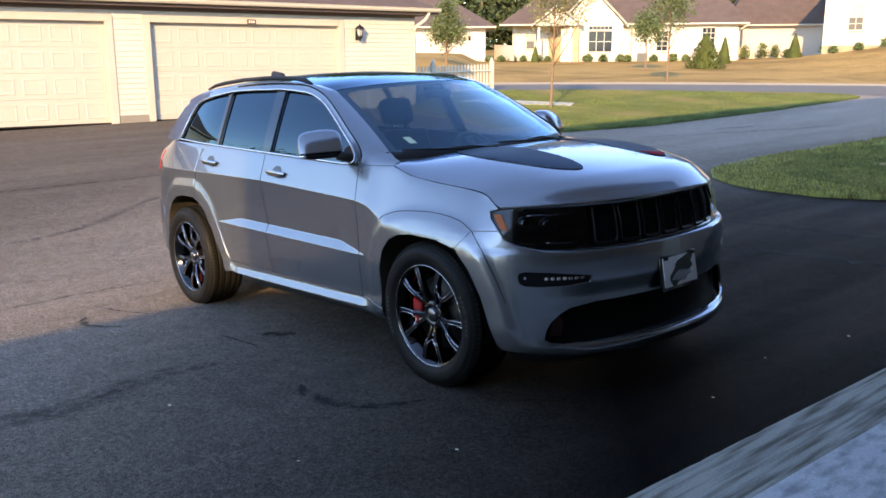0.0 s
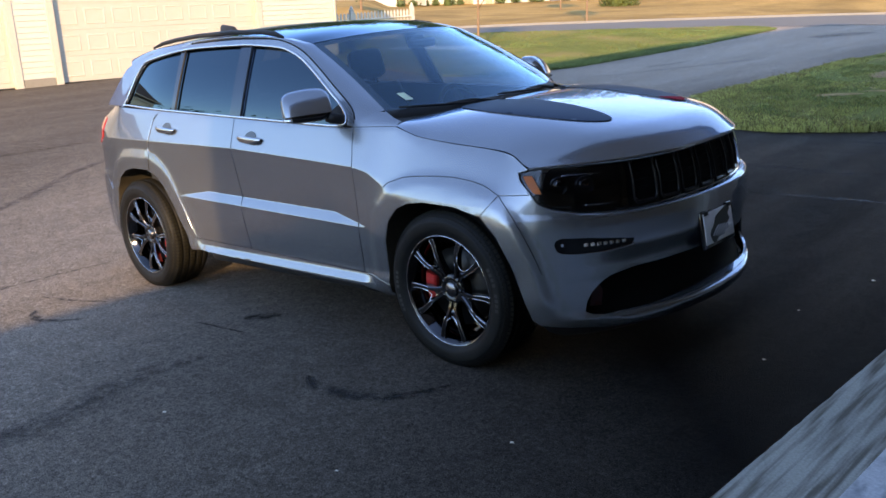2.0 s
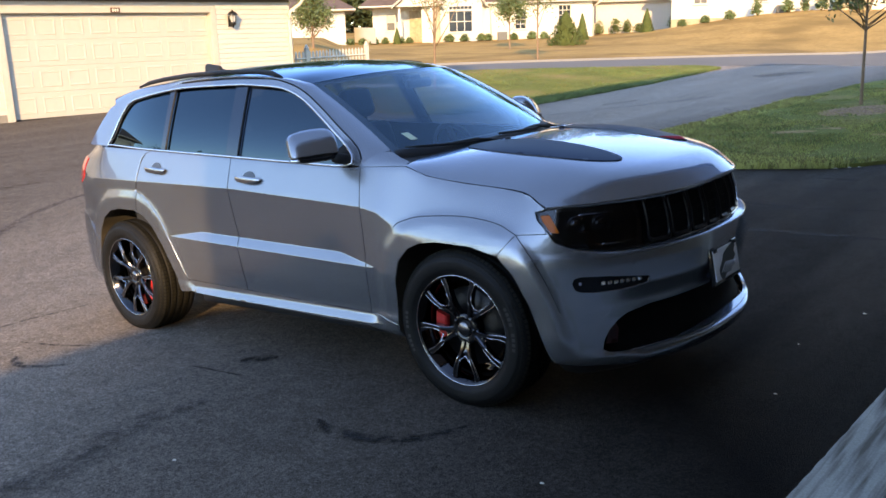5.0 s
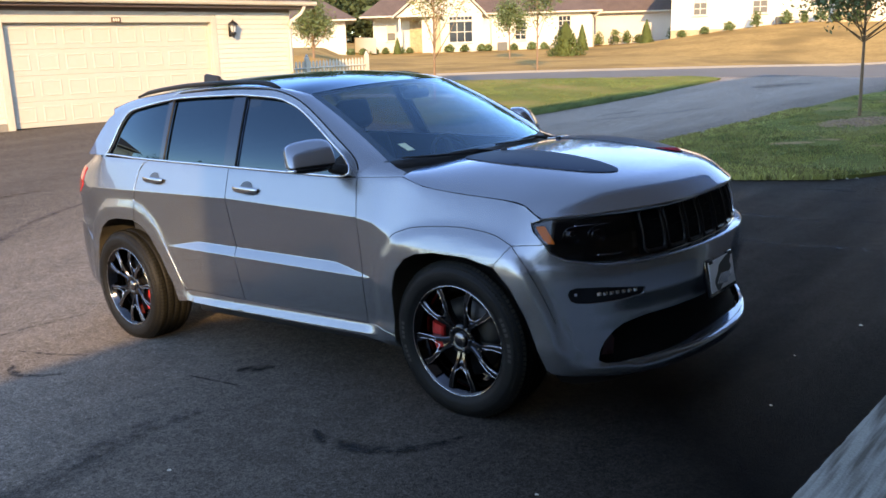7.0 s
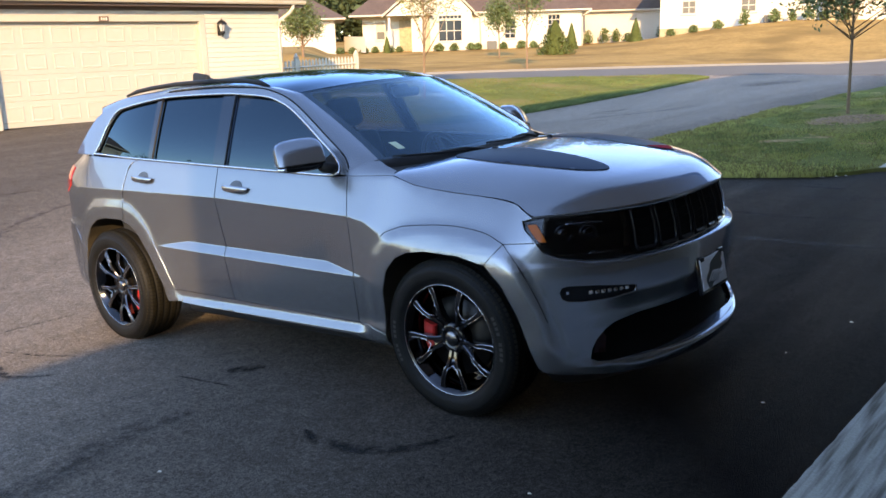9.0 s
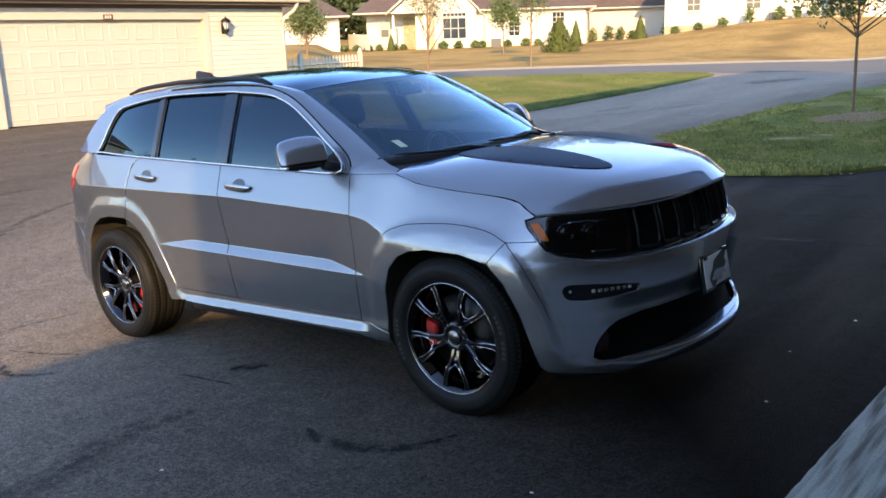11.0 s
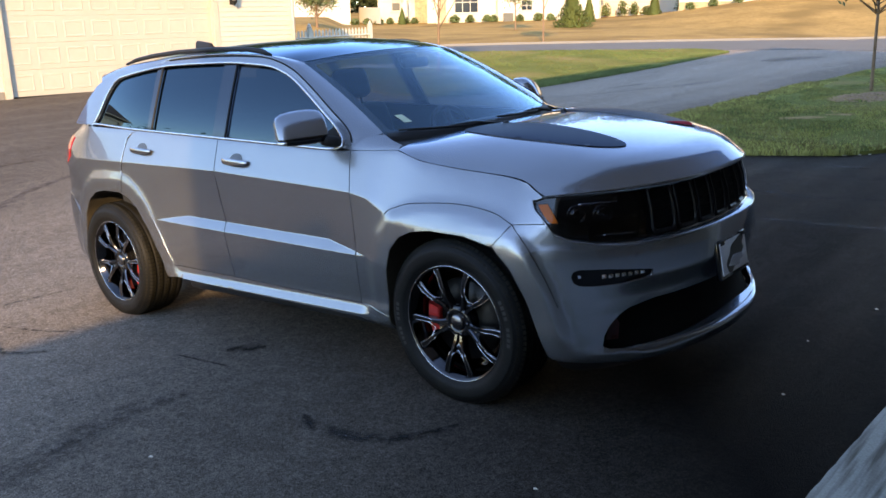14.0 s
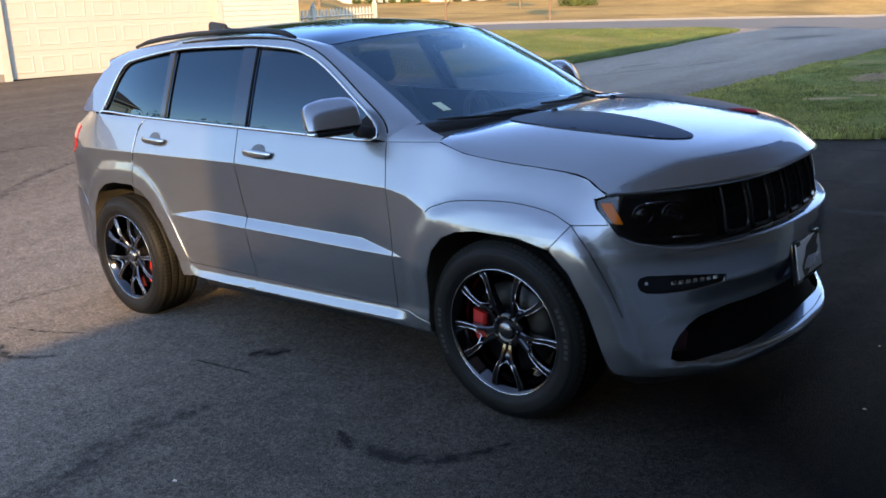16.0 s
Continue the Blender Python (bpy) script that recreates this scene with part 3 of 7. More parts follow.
LAWN_R = [(-0.04, 7.0), (-0.3, 6.69), (-0.6, 6.53), (-1.57, 6.44), (-2.5, 6.76), (-3.12, 7.1), (-3.64, 7.52), (-3.95, 7.92), (-4.22, 8.6), (-4.3, 9.6), (-4.22, 11), (-4.09, 13), (-4.03, 16), (-3.82, 19.5), (-3.3, 23.4), (-0.9, 27.4), (4, 35), (20, 36), (20, 7.4), (1.8, 7.38)]
LAWN_R = [(x - 0.04, y - 0.05) for x, y in LAWN_R]
tagged(link("lawn", lay(LAWN_R, 0.045, 0.4, 0.06, 0.03), LAWN), "green lawn with bare patches beside the driveway", "lawn", kind="structure")
# worn spots where the soil and thatch show: centre, half lengths
BARE = [(-2.10, 9.66, 0.34, 0.20), (-1.62, 10.25, 0.42, 0.16), (-2.05, 10.62, 0.22, 0.14), (-0.75, 9.3, 0.16, 0.10), (-2.67, 17.5, 0.30, 0.24), (-3.0, 19.6, 0.30, 0.24), (-1.95, 12.9, 0.80, 0.92)]


def bare(x, y):
    """How far inside a worn spot a place lies: 1 at its middle, 0 outside."""
    return max(0.0, *(1.0 - math.hypot((x - cx) / rx, (y - cy) / ry) * (1.0 + 0.35 * noise.noise((x * 4.0, y * 4.0, 2.0))) for cx, cy, rx, ry in BARE))


for cx, cy, rx, ry in BARE:
    ring_pts = [(cx + rx * math.cos(a * 0.3927) * (1 + 0.25 * noise.noise((cx + math.cos(a * 0.3927), cy + math.sin(a * 0.3927), 1.0))), cy + ry * math.sin(a * 0.3927) * (1 + 0.25 * noise.noise((cx + math.sin(a * 0.3927), cy, 4.0)))) for a in range(16)]
    tagged(link("bare_patch", lay(ring_pts, 0.047, 0.12, 0.0, 0.03), SOIL), "worn patch of bare soil and thatch in the lawn", "bare patch", kind="structure")
LAWN_L = [(-9.72, 25.0), (-9.38, 22), (-9.10, 19), (-9.02, 16), (-9.02, 13), (-9.40, 10.5), (-10.6, 9.63), (-12.5, 9.93), (-15.4, 9.95), (-15.3, 11.6), (-20, 13.4), (-16.25, 18.7), (-14.84, 20.2), (-13.6, 21.7), (-12.33, 23.3), (-10.6, 25.6)]
LAWN_L = [(x + 0.05, y - 0.05) for x, y in LAWN_L]
tagged(link("lawn", lay(LAWN_L, 0.045, 0.4, 0.06, 0.03), LAWN), "lawn of green and yellowing grass between driveway and street", "lawn", kind="structure")
FARLAWN = [(x - 0.085, y + 0.06) for x, y in CURB] + [(20, 60), (10, 85), (-60, 85), (-75, 50), (-60, 10)]
tagged(link("far_lawn", lay(FARLAWN, 0.075, 1.2, 0.0, 0.03), DRY), "sunlit yellow dry lawn rising to the houses", "lawn", kind="structure")
WALKWAY = [(-14.6, 14.0), (-13.0, 14.95), (-12.6, 14.35), (-13.9, 13.3), (-15.3, 12.6), (-15.3, 13.4)]
tagged(link("pavement", lay(WALKWAY, 0.06, 0.5, 0.06), WALK), "pale concrete walk end in the lawn", "pavement", kind="structure")

SIDEWALK = [(-0.05, 6.99), (1.6, 7.36), (1.6, 12.0), (-0.03, 12.0)]
tagged(link("pavement", lay(SIDEWALK, 0.055, 0.4, 0.08), WALK), "pale concrete walk beside the house at the driveway", "pavement", kind="structure")

# ---- the open garage where the camera stands ----


def apron(u, v):
    z = 0.103 + 0.0207 * v
    return Vector((u + 0.03 * v, v, z + 0.016 + 0.008 * ss(1.59, 1.90, u) + 0.03 * ss(1.88, 1.95, u)))


edge_rng = random.Random(77)
chipped = [(1.576 + 0.001 * noise.noise((k * 0.35, 0, 0)) + (edge_rng.uniform(0.0, 0.004) if edge_rng.random() < 0.10 else 0.0), -7.0 + 0.04 * k) for k in range(276)]
ab = sheet([*chipped, (1.895, 4.0), (1.895, -7.0)], apron, 0.08, 0.2)
tagged(link("threshold", ab, CONCRETE), "worn sloped concrete threshold of the garage", "threshold", kind="structure")
fb = sheet([(1.90, -7.0), (1.90, 4.0), (9, 4.0), (9, -7.0)], lambda u, v: Vector((u + 0.03 * v, v, 0.150 + 0.0207 * v)), 0.5, 0.2)
tagged(link("floor", fb, SLAB), "brushed pale grey concrete garage floor", "floor", kind="structure")


def slab(name, lo, hi, mat, label, category="wall", bevel=0.01):
    bm = bmesh.new()
    box(bm, lo, hi, bevel)
    return tagged(link(name, bm, mat, smooth=False), label, category, kind="structure")


slab("wall_east_south", (1.64, -5.75, -0.4), (1.82, -4.62, 6.9), SIDING, "cream sided front wall of the house with the open garage")
slab("wall_east_north", (1.64, 1.06, -0.2), (1.82, 13.8, 6.9), BROWNWALL, "brown sided front wall of the house with the open garage")
slab("wall_east_lintel", (1.64, -4.62, 2.35), (1.82, 1.06, 6.9), BROWNWALL, "brown sided wall over the open garage door")
slab("jamb", (1.575, 0.89, 0.125), (1.86, 1.06, 2.35), TRIM, "beige painted garage door jamb", "jamb")
slab("jamb", (1.50, -4.62, -0.02), (1.86, -4.52, 2.35), TRIM, "beige painted garage door jamb", "jamb")
# a lower wing of the same house, whose eave shades the blacktop beside the car
slab("wall_wing_front", (1.64, -10.9, -0.6), (1.82, -5.76, 2.24), SIDING, "cream sided front wall of the lower house wing")
slab("wall_wing_back", (8.7, -10.9, -0.6), (8.88, -5.76, 2.24), SIDING, "cream sided back wall of the lower house wing")
slab("wall_wing_end", (1.82, -10.9, -0.6), (8.7, -10.72, 2.24), SIDING, "cream sided end wall of the lower house wing")
wb = bmesh.new()
wv = [wb.verts.new(p) for p in ((1.2, -11.3, 2.27), (1.2, -5.76, 2.27), (9.3, -5.76, 2.27), (9.3, -11.3, 2.27), (5.25, -11.3, 3.44), (5.25, -5.76, 3.44))]
for q in ((0, 1, 5, 4), (2, 3, 4, 5), (0, 4, 3), (1, 2, 5), (3, 2, 1, 0)):
    wb.faces.new([wv[i] for i in q])
tagged(link("roof_wing", wb, ROOF, smooth=False), "low brown shingle roof of the house wing", "roof", kind="structure")
slab("wall_garage_back", (8.9, -5.75, -0.2), (9.1, 13.8, 6.9), INSIDE, "plain garage back wall")
slab("wall_garage_side", (1.82, 2.0, -0.1), (8.9, 2.15, 2.75), INSIDE, "plain garage side wall")
slab("wall_south_end", (1.82, -5.75, -0.3), (8.9, -5.57, 6.9), SIDING, "cream sided end wall of the house")
slab("wall_north_end", (1.82, 13.62, -0.1), (8.9, 13.8, 6.9), SIDING, "cream sided end wall of the house")
slab("ceiling", (1.82, -5.57, 2.75), (8.9, 2.0, 2.85), INSIDE, "plain garage ceiling", "ceiling")
rb = bmesh.new()
vs = [rb.verts.new(p) for p in ((1.15, -6.1, 6.75), (1.15, 14.2, 6.75), (9.6, 14.2, 6.75), (9.6, -6.1, 6.75), (5.4, -2.6, 8.5), (5.4, 10.7, 8.5))]
for q in ((0, 1, 5, 4), (1, 2, 5), (2, 3, 4, 5), (3, 0, 4), (3, 2, 1, 0)):
    rb.faces.new([vs[i] for i in q])
tagged(link("roof", rb, ROOF, smooth=False), "brown shingle hip roof over the open garage", "roof", kind="structure")


# ---- tyre marks and stains on the blacktop ----
MARK = bpy.data.materials.new("rubber_mark")
MARK.use_nodes = True
mn, ml = MARK.node_tree.nodes, MARK.node_tree.links
mb = mn["Principled BSDF"]
mb.inputs["Base Color"].default_value, mb.inputs["Roughness"].default_value = (0.004, 0.004, 0.0045, 1), 0.7
mg, mt, mr = (mn.new("ShaderNode" + k) for k in ("NewGeometry", "TexNoise", "MapRange"))
mt.inputs["Scale"].default_value, mt.inputs["Detail"].default_value = 14.0, 6
mr.inputs["From Min"].default_value, mr.inputs["From Max"].default_value, mr.inputs["To Max"].default_value = 0.36, 0.60, 0.9
ml.new(mg.outputs["Position"], mt.inputs["Vector"])
ml.new(mt.outputs["Fac"], mr.inputs["Value"])
mat_, mm = mn.new("ShaderNodeAttribute"), mn.new("ShaderNodeMath")
mat_.attribute_name, mm.operation = "middle", "MULTIPLY"
ml.new(mr.outputs[0], mm.inputs[0])
ml.new(mat_.outputs["Fac"], mm.inputs[1])
ml.new(mm.outputs[0], mb.inputs["Alpha"])


DUST = MARK.copy()
DUST.name = "pale_dust"
DUST.node_tree.nodes["Principled BSDF"].inputs["Base Color"].default_value = (0.03, 0.03, 0.032, 1)
for dn in DUST.node_tree.nodes:
    if dn.type == "MAP_RANGE":
        dn.inputs["To Max"].default_value = 0.35


SCRAPE = DUST.copy()
SCRAPE.name = "pale_scrape"
SCRAPE.node_tree.nodes["Principled BSDF"].inputs["Base Color"].default_value = (0.50, 0.42, 0.36, 1)


FADED = MARK.copy()
FADED.name = "faded_rubber_mark"
for dn in FADED.node_tree.nodes:
    if dn.type == "MAP_RANGE":
        dn.inputs["To Max"].default_value = 0.5


def mark(points, width, label, name="tyre_mark", mat=MARK):
    bm = bmesh.new()
    line = curve2(points, 10)
    rows = []
    for i, p in enumerate(line):
        a, b = line[max(0, i - 1)], line[min(len(line) - 1, i + 1)]
        m = math.hypot(b[0] - a[0], b[1] - a[1]) or 1
        nx, ny = -(b[1] - a[1]) / m, (b[0] - a[0]) / m
        f = math.sin(math.pi * i / (len(line) - 1)) ** 0.4 if 0 < i < len(line) - 1 else 0.05
        rows.append([Vector((p[0] + nx * w, p[1] + ny * w, 0)) for w in (-width * 0.62 * f, -width * 0.3 * f, 0, width * 0.3 * f, width * 0.62 * f)])
    for r in rows:
        for v in r:
            v.z = land(v.x, v.y) + 0.004
    grid(bm, rows)
    ob = link(name, bm, mat)
    ob.data.attributes.new("middle", "FLOAT", "POINT").data.foreach_set("value", [a for _ in rows for a in (0.0, 0.75, 1.0, 0.75, 0.0)])
    tagged(ob, label, "stain", kind="structure")


mark([(-0.52, -1.41), (-0.42, -1.46), (-0.30, -1.47), (-0.14, -1.45), (-0.02, -1.38), (0.09, -1.28), (0.16, -1.12)], 0.09, "dark curved tyre scuff on the blacktop")
mark([(-3.10, -1.70), (-2.97, -1.76), (-2.84, -1.76), (-2.71, -1.71), (-2.58, -1.60)], 0.07, "dark curved tyre scuff on the blacktop")
mark([(-1.82, -1.24), (-1.58, -1.22), (-1.36, -1.20)], 0.022, "thin dark scratch on the blacktop", "scratch")
mark([(-1.62, -1.04), (-1.54, -0.98), (-1.46, -0.88)], 0.13, "dark oil spot on the blacktop", "oil_spot")
mark([(-3.4, -1.55), (-3.1, -1.45), (-2.8, -1.32)], 0.03, "thin dark scratch on the blacktop", "scratch")
for x, y, s in ((0.75, -1.41, 0.010), (1.18, -0.15, 0.009), (1.2, 1.19, 0.012), (-0.54, 6.50, 0.03), (-0.40, 6.57, 0.02), (-0.31, 6.62, 0.02), (-0.75, -2.05, 0.012), (0.35, -1.95, 0.008), (1.05, 0.55, 0.006)):
    bm = bmesh.new()
    c = Vector((x, y, land(x, y) + 0.004))
    vs = [bm.verts.new(c + Vector(d) * s) for d in ((1.2, 0.1, 0), (0.2, 0.8, 0), (-0.9, 0.3, 0), (-0.3, -0.8, 0), (0.1, 0, 0.5))]
    for i in range(4):
        bm.faces.new((vs[i], vs[(i + 1) % 4], vs[4]))
    tagged(link("leaf_scrap", bm, PALE, smooth=False), "tiny pale scrap lying on the blacktop", "scrap", "scraps on the driveway")
mark([(-1.0, -3.9), (-1.1, -3.2), (-1.15, -2.75), (-1.14, -2.35), (-1.3, -1.9), (-1.22, -1.52)], 0.24, "broad faded tyre track on the blacktop", mat=FADED)
mark([(-3.75, -4.2), (-3.81, -2.11), (-3.88, -1.45), (-3.85, -0.73)], 0.06, "long thin tyre track on the blacktop", mat=FADED)
mark([(-9.6, -3.2), (-9.6, -0.66), (-9.58, 0.47), (-9.56, 1.65)], 0.14, "long thin tyre track on the blacktop", mat=FADED)
mark([(-6.5, -1.6), (-6.63, -0.95), (-7.02, -0.27), (-8.03, 0.91), (-8.6, 2.2)], 0.14, "curved tyre track on the blacktop", mat=FADED)
mark([(-1.6, 4.4), (-0.68, 4.30), (-0.08, 4.14), (0.21, 4.16), (0.9, 4.10)], 0.13, "pale dusty streak on the blacktop", "dust_streak", DUST)
mark([(-0.9, 3.22), (-0.1, 3.18), (0.24, 3.14), (0.55, 3.1), (1.1, 3.05)], 0.13, "pale dusty streak on the blacktop", "dust_streak", DUST)
mark([(-0.6, 5.85), (-0.25, 5.77), (-0.05, 5.72)], 0.10, "dark spot on the blacktop", "oil_spot")
mark([(-7.55, 22.4), (-7.35, 23.4), (-7.1, 24.4), (-6.8, 25.4)], 0.9, "dark worn spot on the driveway near the street", "oil_spot", FADED)
mark([(-7.75, 13.6), (-7.6, 14.3), (-7.5, 15.1)], 0.22, "dark worn spot on the driveway", "oil_spot", FADED)
mark([(-10.0, 25.6), (-9.5, 26.55), (-8.75, 27.7), (-8.1, 28.5), (-6.5, 29.0), (-4.4, 29.2)], 0.20, "dark joint between driveway and street", "paving_joint")
mark([(-7.35, 12.9), (-7.05, 13.8), (-6.56, 15.6), (-6.25, 16.8)], 0.14, "pale scrape along the driveway", "scrape", SCRAPE)
mark([(-8.1, 10.6), (-7.7, 11.8), (-7.3, 12.9)], 0.10, "pale scrape along the driveway", "scrape", SCRAPE)
mark([(-0.5, 5.2), (0.1, 5.15), (0.7, 5.2)], 0.20, "pale dusty streak on the blacktop", "dust_streak", DUST)


# ---- garage row across the driveway ----
GAR = Matrix.Translation((-16.05, 4.19, 0.0)) @ Matrix.Rotation(math.atan2(0.9975, 0.07), 4, "Z")  # x along the front, y into the building


def garage_door(a0, a1, z0, z1, cols):
    """A sectional door: four rows of raised panels, weather strip at the foot."""
    door = empty("garage_door", GAR @ Matrix.Translation((a0, 0, z0)))
    w, h = a1 - a0, z1 - z0
    for r in range(4):
        bm = bmesh.new()
        zr0, zr1 = h * r / 4, h * (r + 1) / 4
        box(bm, (0, 0.10, zr0 + 0.0015), (w, 0.145, zr1 - 0.0015), 0.003)
        for c in range(cols):
            u0, u1 = w * (c + 0.12) / cols, w * (c + 0.88) / cols
            v0, v1 = zr0 + 0.10, zr1 - 0.10
            ring_pts = [(u0, v0), (u1, v0), (u1, v1), (u0, v1)]
            lv = []
            for inset_, y in ((0.0, 0.0995), (0.014, 0.093), (0.03, 0.093), (0.048, 0.098)):
                lv.append([bm.verts.new((u + (inset_ if i in (0, 3) else -inset_), y, v + (inset_ if i < 2 else -inset_))) for i, (u, v) in enumerate(ring_pts)])
            for a, b in zip(lv, lv[1:]):
                for k in range(4):
                    bm.faces.new((a[k], a[(k + 1) % 4], b[(k + 1) % 4], b[k]))
            bm.faces.new(lv[-1])
        part("door_section", bm, DOORPAINT, door, smooth=False)
    bm = bmesh.new()
    box(bm, (0, 0.10, -0.03), (w, 0.14, 0.003), 0.004)
    part("weather_strip", bm, MATT_BLACK, door, "dark rubber weather strip", False)
    return tagged(door, "closed cream sectional garage door with raised panels", "garage door", "garage doors of the row")


garage_door(0.03, 4.85, 0.27, 2.42, 8)
garage_door(-5.77, -0.89, 0.25, 2.42, 8)
garage_door(-11.6, -6.75, 0.25, 2.42, 8)


def trim_frame(a0, a1, z0, z1):
    bm = bmesh.new()
    for lo, hi in (((a0 - 0.13, -0.03, z0), (a0 + 0.02, 0.16, z1 + 0.14)), ((a1 - 0.02, -0.03, z0), (a1 + 0.13, 0.16, z1 + 0.14)), ((a0 + 0.02, -0.03, z1), (a1 - 0.02, 0.16, z1 + 0.14))):
        box(bm, lo, hi, 0.006)
    ob = link("door_trim", bm, TRIM, smooth=False)
    ob.matrix_world = GAR
    return tagged(ob, "tan painted trim round a garage door", "trim", kind="structure")


trim_frame(0.03, 4.85, 0.22, 2.42)
trim_frame(-5.77, -0.89, 0.22, 2.42)
trim_frame(-11.6, -6.75, 0.22, 2.42)

wall_row = tagged(empty("wall_row", GAR), "cream lap siding wall of the garage row", "wall", kind="structure")


def lap(a0, a1, z0, z1):
    """Lap siding, each board its own piece."""
    n = int((z1 - z0) / 0.115)
    bm = bmesh.new()
    w = a1 - a0
    prof = [(0.0, 0.0), (-0.013, 0.002), (-0.012, 0.02), (0.0, 0.118), (0.03, 0.118), (0.03, 0.0)]
    rings = [[bm.verts.new((a, y, z)) for y, z in prof] for a in (0.0, w)]
    for k in range(6):
        bm.faces.new((rings[0][k], rings[0][(k + 1) % 6], rings[1][(k + 1) % 6], rings[1][k]))
    bm.faces.new(rings[0])
    bm.faces.new(list(reversed(rings[1])))
    bmesh.ops.recalc_face_normals(bm, faces=bm.faces)
    first = None
    for k in range(n):
        if first is None:
            first = part("siding_board", bm, SIDING, wall_row, smooth=False)
            ob = first
        else:
            ob = new("siding_board", first.data)
            ob.parent = wall_row
        ob.location = (a0, 0, z0 + k * (z1 - z0) / n)


lap(4.98, 7.16, 0.30, 2.60)
lap(-0.76, -0.10, 0.40, 2.60)
lap(-6.62, -5.90, 0.40, 2.60)
bm = bmesh.new()
for a0, a1, z0, z1 in ((-12, -11.73, 0, 2.85), (-6.62, -5.9, 0, 2.85), (-0.76, -0.10, 0, 2.85), (4.98, 7.18, 0, 2.85), (-11.73, -6.62, 2.56, 2.85), (-5.9, -0.76, 2.56, 2.85), (-0.10, 4.98, 2.56, 2.85)):
    box(bm, (a0, 0.02, z0), (a1, 0.20, z1))
part("wall_core", bm, SIDING, wall_row, smooth=False)
bm = bmesh.new()
box(bm, (-11.9, -0.018, 2.665), (7.16, 0.016, 2.745), 0.004)
part("frieze_board", bm, SOFFIT, wall_row, "dark brown frieze board", False)
bm = bmesh.new()
for a0, a1 in ((-6.62, -5.9), (-0.76, -0.10), (4.98, 7.18)):
    box(bm, (a0 + 0.01, -0.015, 0.1), (a1 - 0.01, 0.03, 0.40 if a1 < 1 else 0.30), 0.004)
part("footing", bm, KERB, wall_row, "bare concrete footing", False)
bm = bmesh.new()
box(bm, (7.02, 0.2, 0), (7.18, 9.0, 2.85))
box(bm, (-12, 0.2, 0), (-11.84, 9.0, 2.85))
box(bm, (-12, 9.0, 0), (7.18, 9.2, 2.85))
part("end_wall", bm, SIDING, wall_row, smooth=False)

rb = bmesh.new()
A0, A1, Y0, Y1, ZE, ZR = -12.6, 7.75, -0.30, 9.8, 2.92, 5.6
hip = 5.2
vs = [rb.verts.new(p) for p in ((A0, Y0, ZE), (A1, Y0, ZE), (A1, Y1, ZE), (A0, Y1, ZE), (A0 + hip, (Y0 + Y1) / 2, ZR), (A1 - hip, (Y0 + Y1) / 2, ZR))]
for q in ((0, 1, 5, 4), (1, 2, 5), (2, 3, 4, 5), (3, 0, 4)):
    rb.faces.new([vs[i] for i in q])
row_roof = tagged(empty("roof_row", GAR), "brown shingle hip roof of the garage row", "roof", kind="structure")
part("shingles", rb, ROOF, row_roof, smooth=False)
bm = bmesh.new()
box(bm, (A0, Y0, ZE - 0.17), (A1, Y1, ZE - 0.012))
part("soffit", bm, SOFFIT, row_roof, "dark brown soffit under the eave", False)
bm = bmesh.new()
prof = [(0, 0.0), (-0.10, 0.0), (-0.125, 0.04), (-0.125, 0.085), (-0.14, 0.09), (-0.14, 0.098), (-0.115, 0.098), (-0.11, 0.02), (0, 0.02)]
rings = [[bm.verts.new((a, Y0 - 0.004 + y, ZE - 0.10 + z)) for y, z in prof] for a in (A0, A1)]
for k in range(9):
    bm.faces.new((rings[0][k], rings[1][k], rings[1][(k + 1) % 9], rings[0][(k + 1) % 9]))
bm.faces.new(rings[0])
bm.faces.new(rings[1])
part("gutter", bm, TRIM, row_roof, "tan eave gutter", False)
ds = tagged(empty("downspout", GAR), "cream downspout at the corner of the garage row", "downspout", kind="structure")
bm = bmesh.new()
tube(bm, [(7.42, -0.34, 2.84), (7.40, -0.31, 2.74), (7.34, -0.25, 2.62), (7.16, -0.10, 2.46), (7.12, -0.06, 2.38), (7.12, -0.055, 2.2), (7.12, -0.055, 0.35)], 0.042, 10)
part("pipe", bm, FASCIA, ds)

# wall lantern
lan = tagged(empty("wall_lantern", GAR @ Matrix.Translation((5.36, 0, 2.0))), "black metal wall lantern with clear glass beside the garage door", "wall lantern")
bm = bmesh.new()
box(bm, (-0.05, -0.035, 0.08), (0.05, -0.012, 0.34), 0.008)
part("back_plate", bm, BLACKIRON, lan)
bm = bmesh.new()
tube(bm, [(0, -0.03, 0.14), (0, -0.07, 0.09), (0, -0.13, 0.10), (0, -0.16, 0.15)], 0.012, 8)
part("arm", bm, BLACKIRON, lan)
bm = bmesh.new()
lathe(bm, [(0.001, 0.05), (0.018, 0.06), (0.026, 0.10), (0.062, 0.13), (0.074, 0.16), (0.060, 0.19)], 12, "z")
part("base", bm, BLACKIRON, lan).location = (0, -0.16, 0)
bm = bmesh.new()
lathe(bm, [(0.058, 0.19), (0.088, 0.35)], 12, "z")
part("lantern_glass", bm, LAMPGLASS, lan, "clear lantern glass", False).location = (0, -0.16, 0)
bm = bmesh.new()
lathe(bm, [(0.088, 0.345), (0.128, 0.345), (0.122, 0.37), (0.085, 0.415), (0.04, 0.44), (0.012, 0.455), (0.016, 0.47), (0.001, 0.485)], 12, "z")
part("cap", bm, BLACKIRON, lan, smooth=False).location = (0, -0.16, 0)
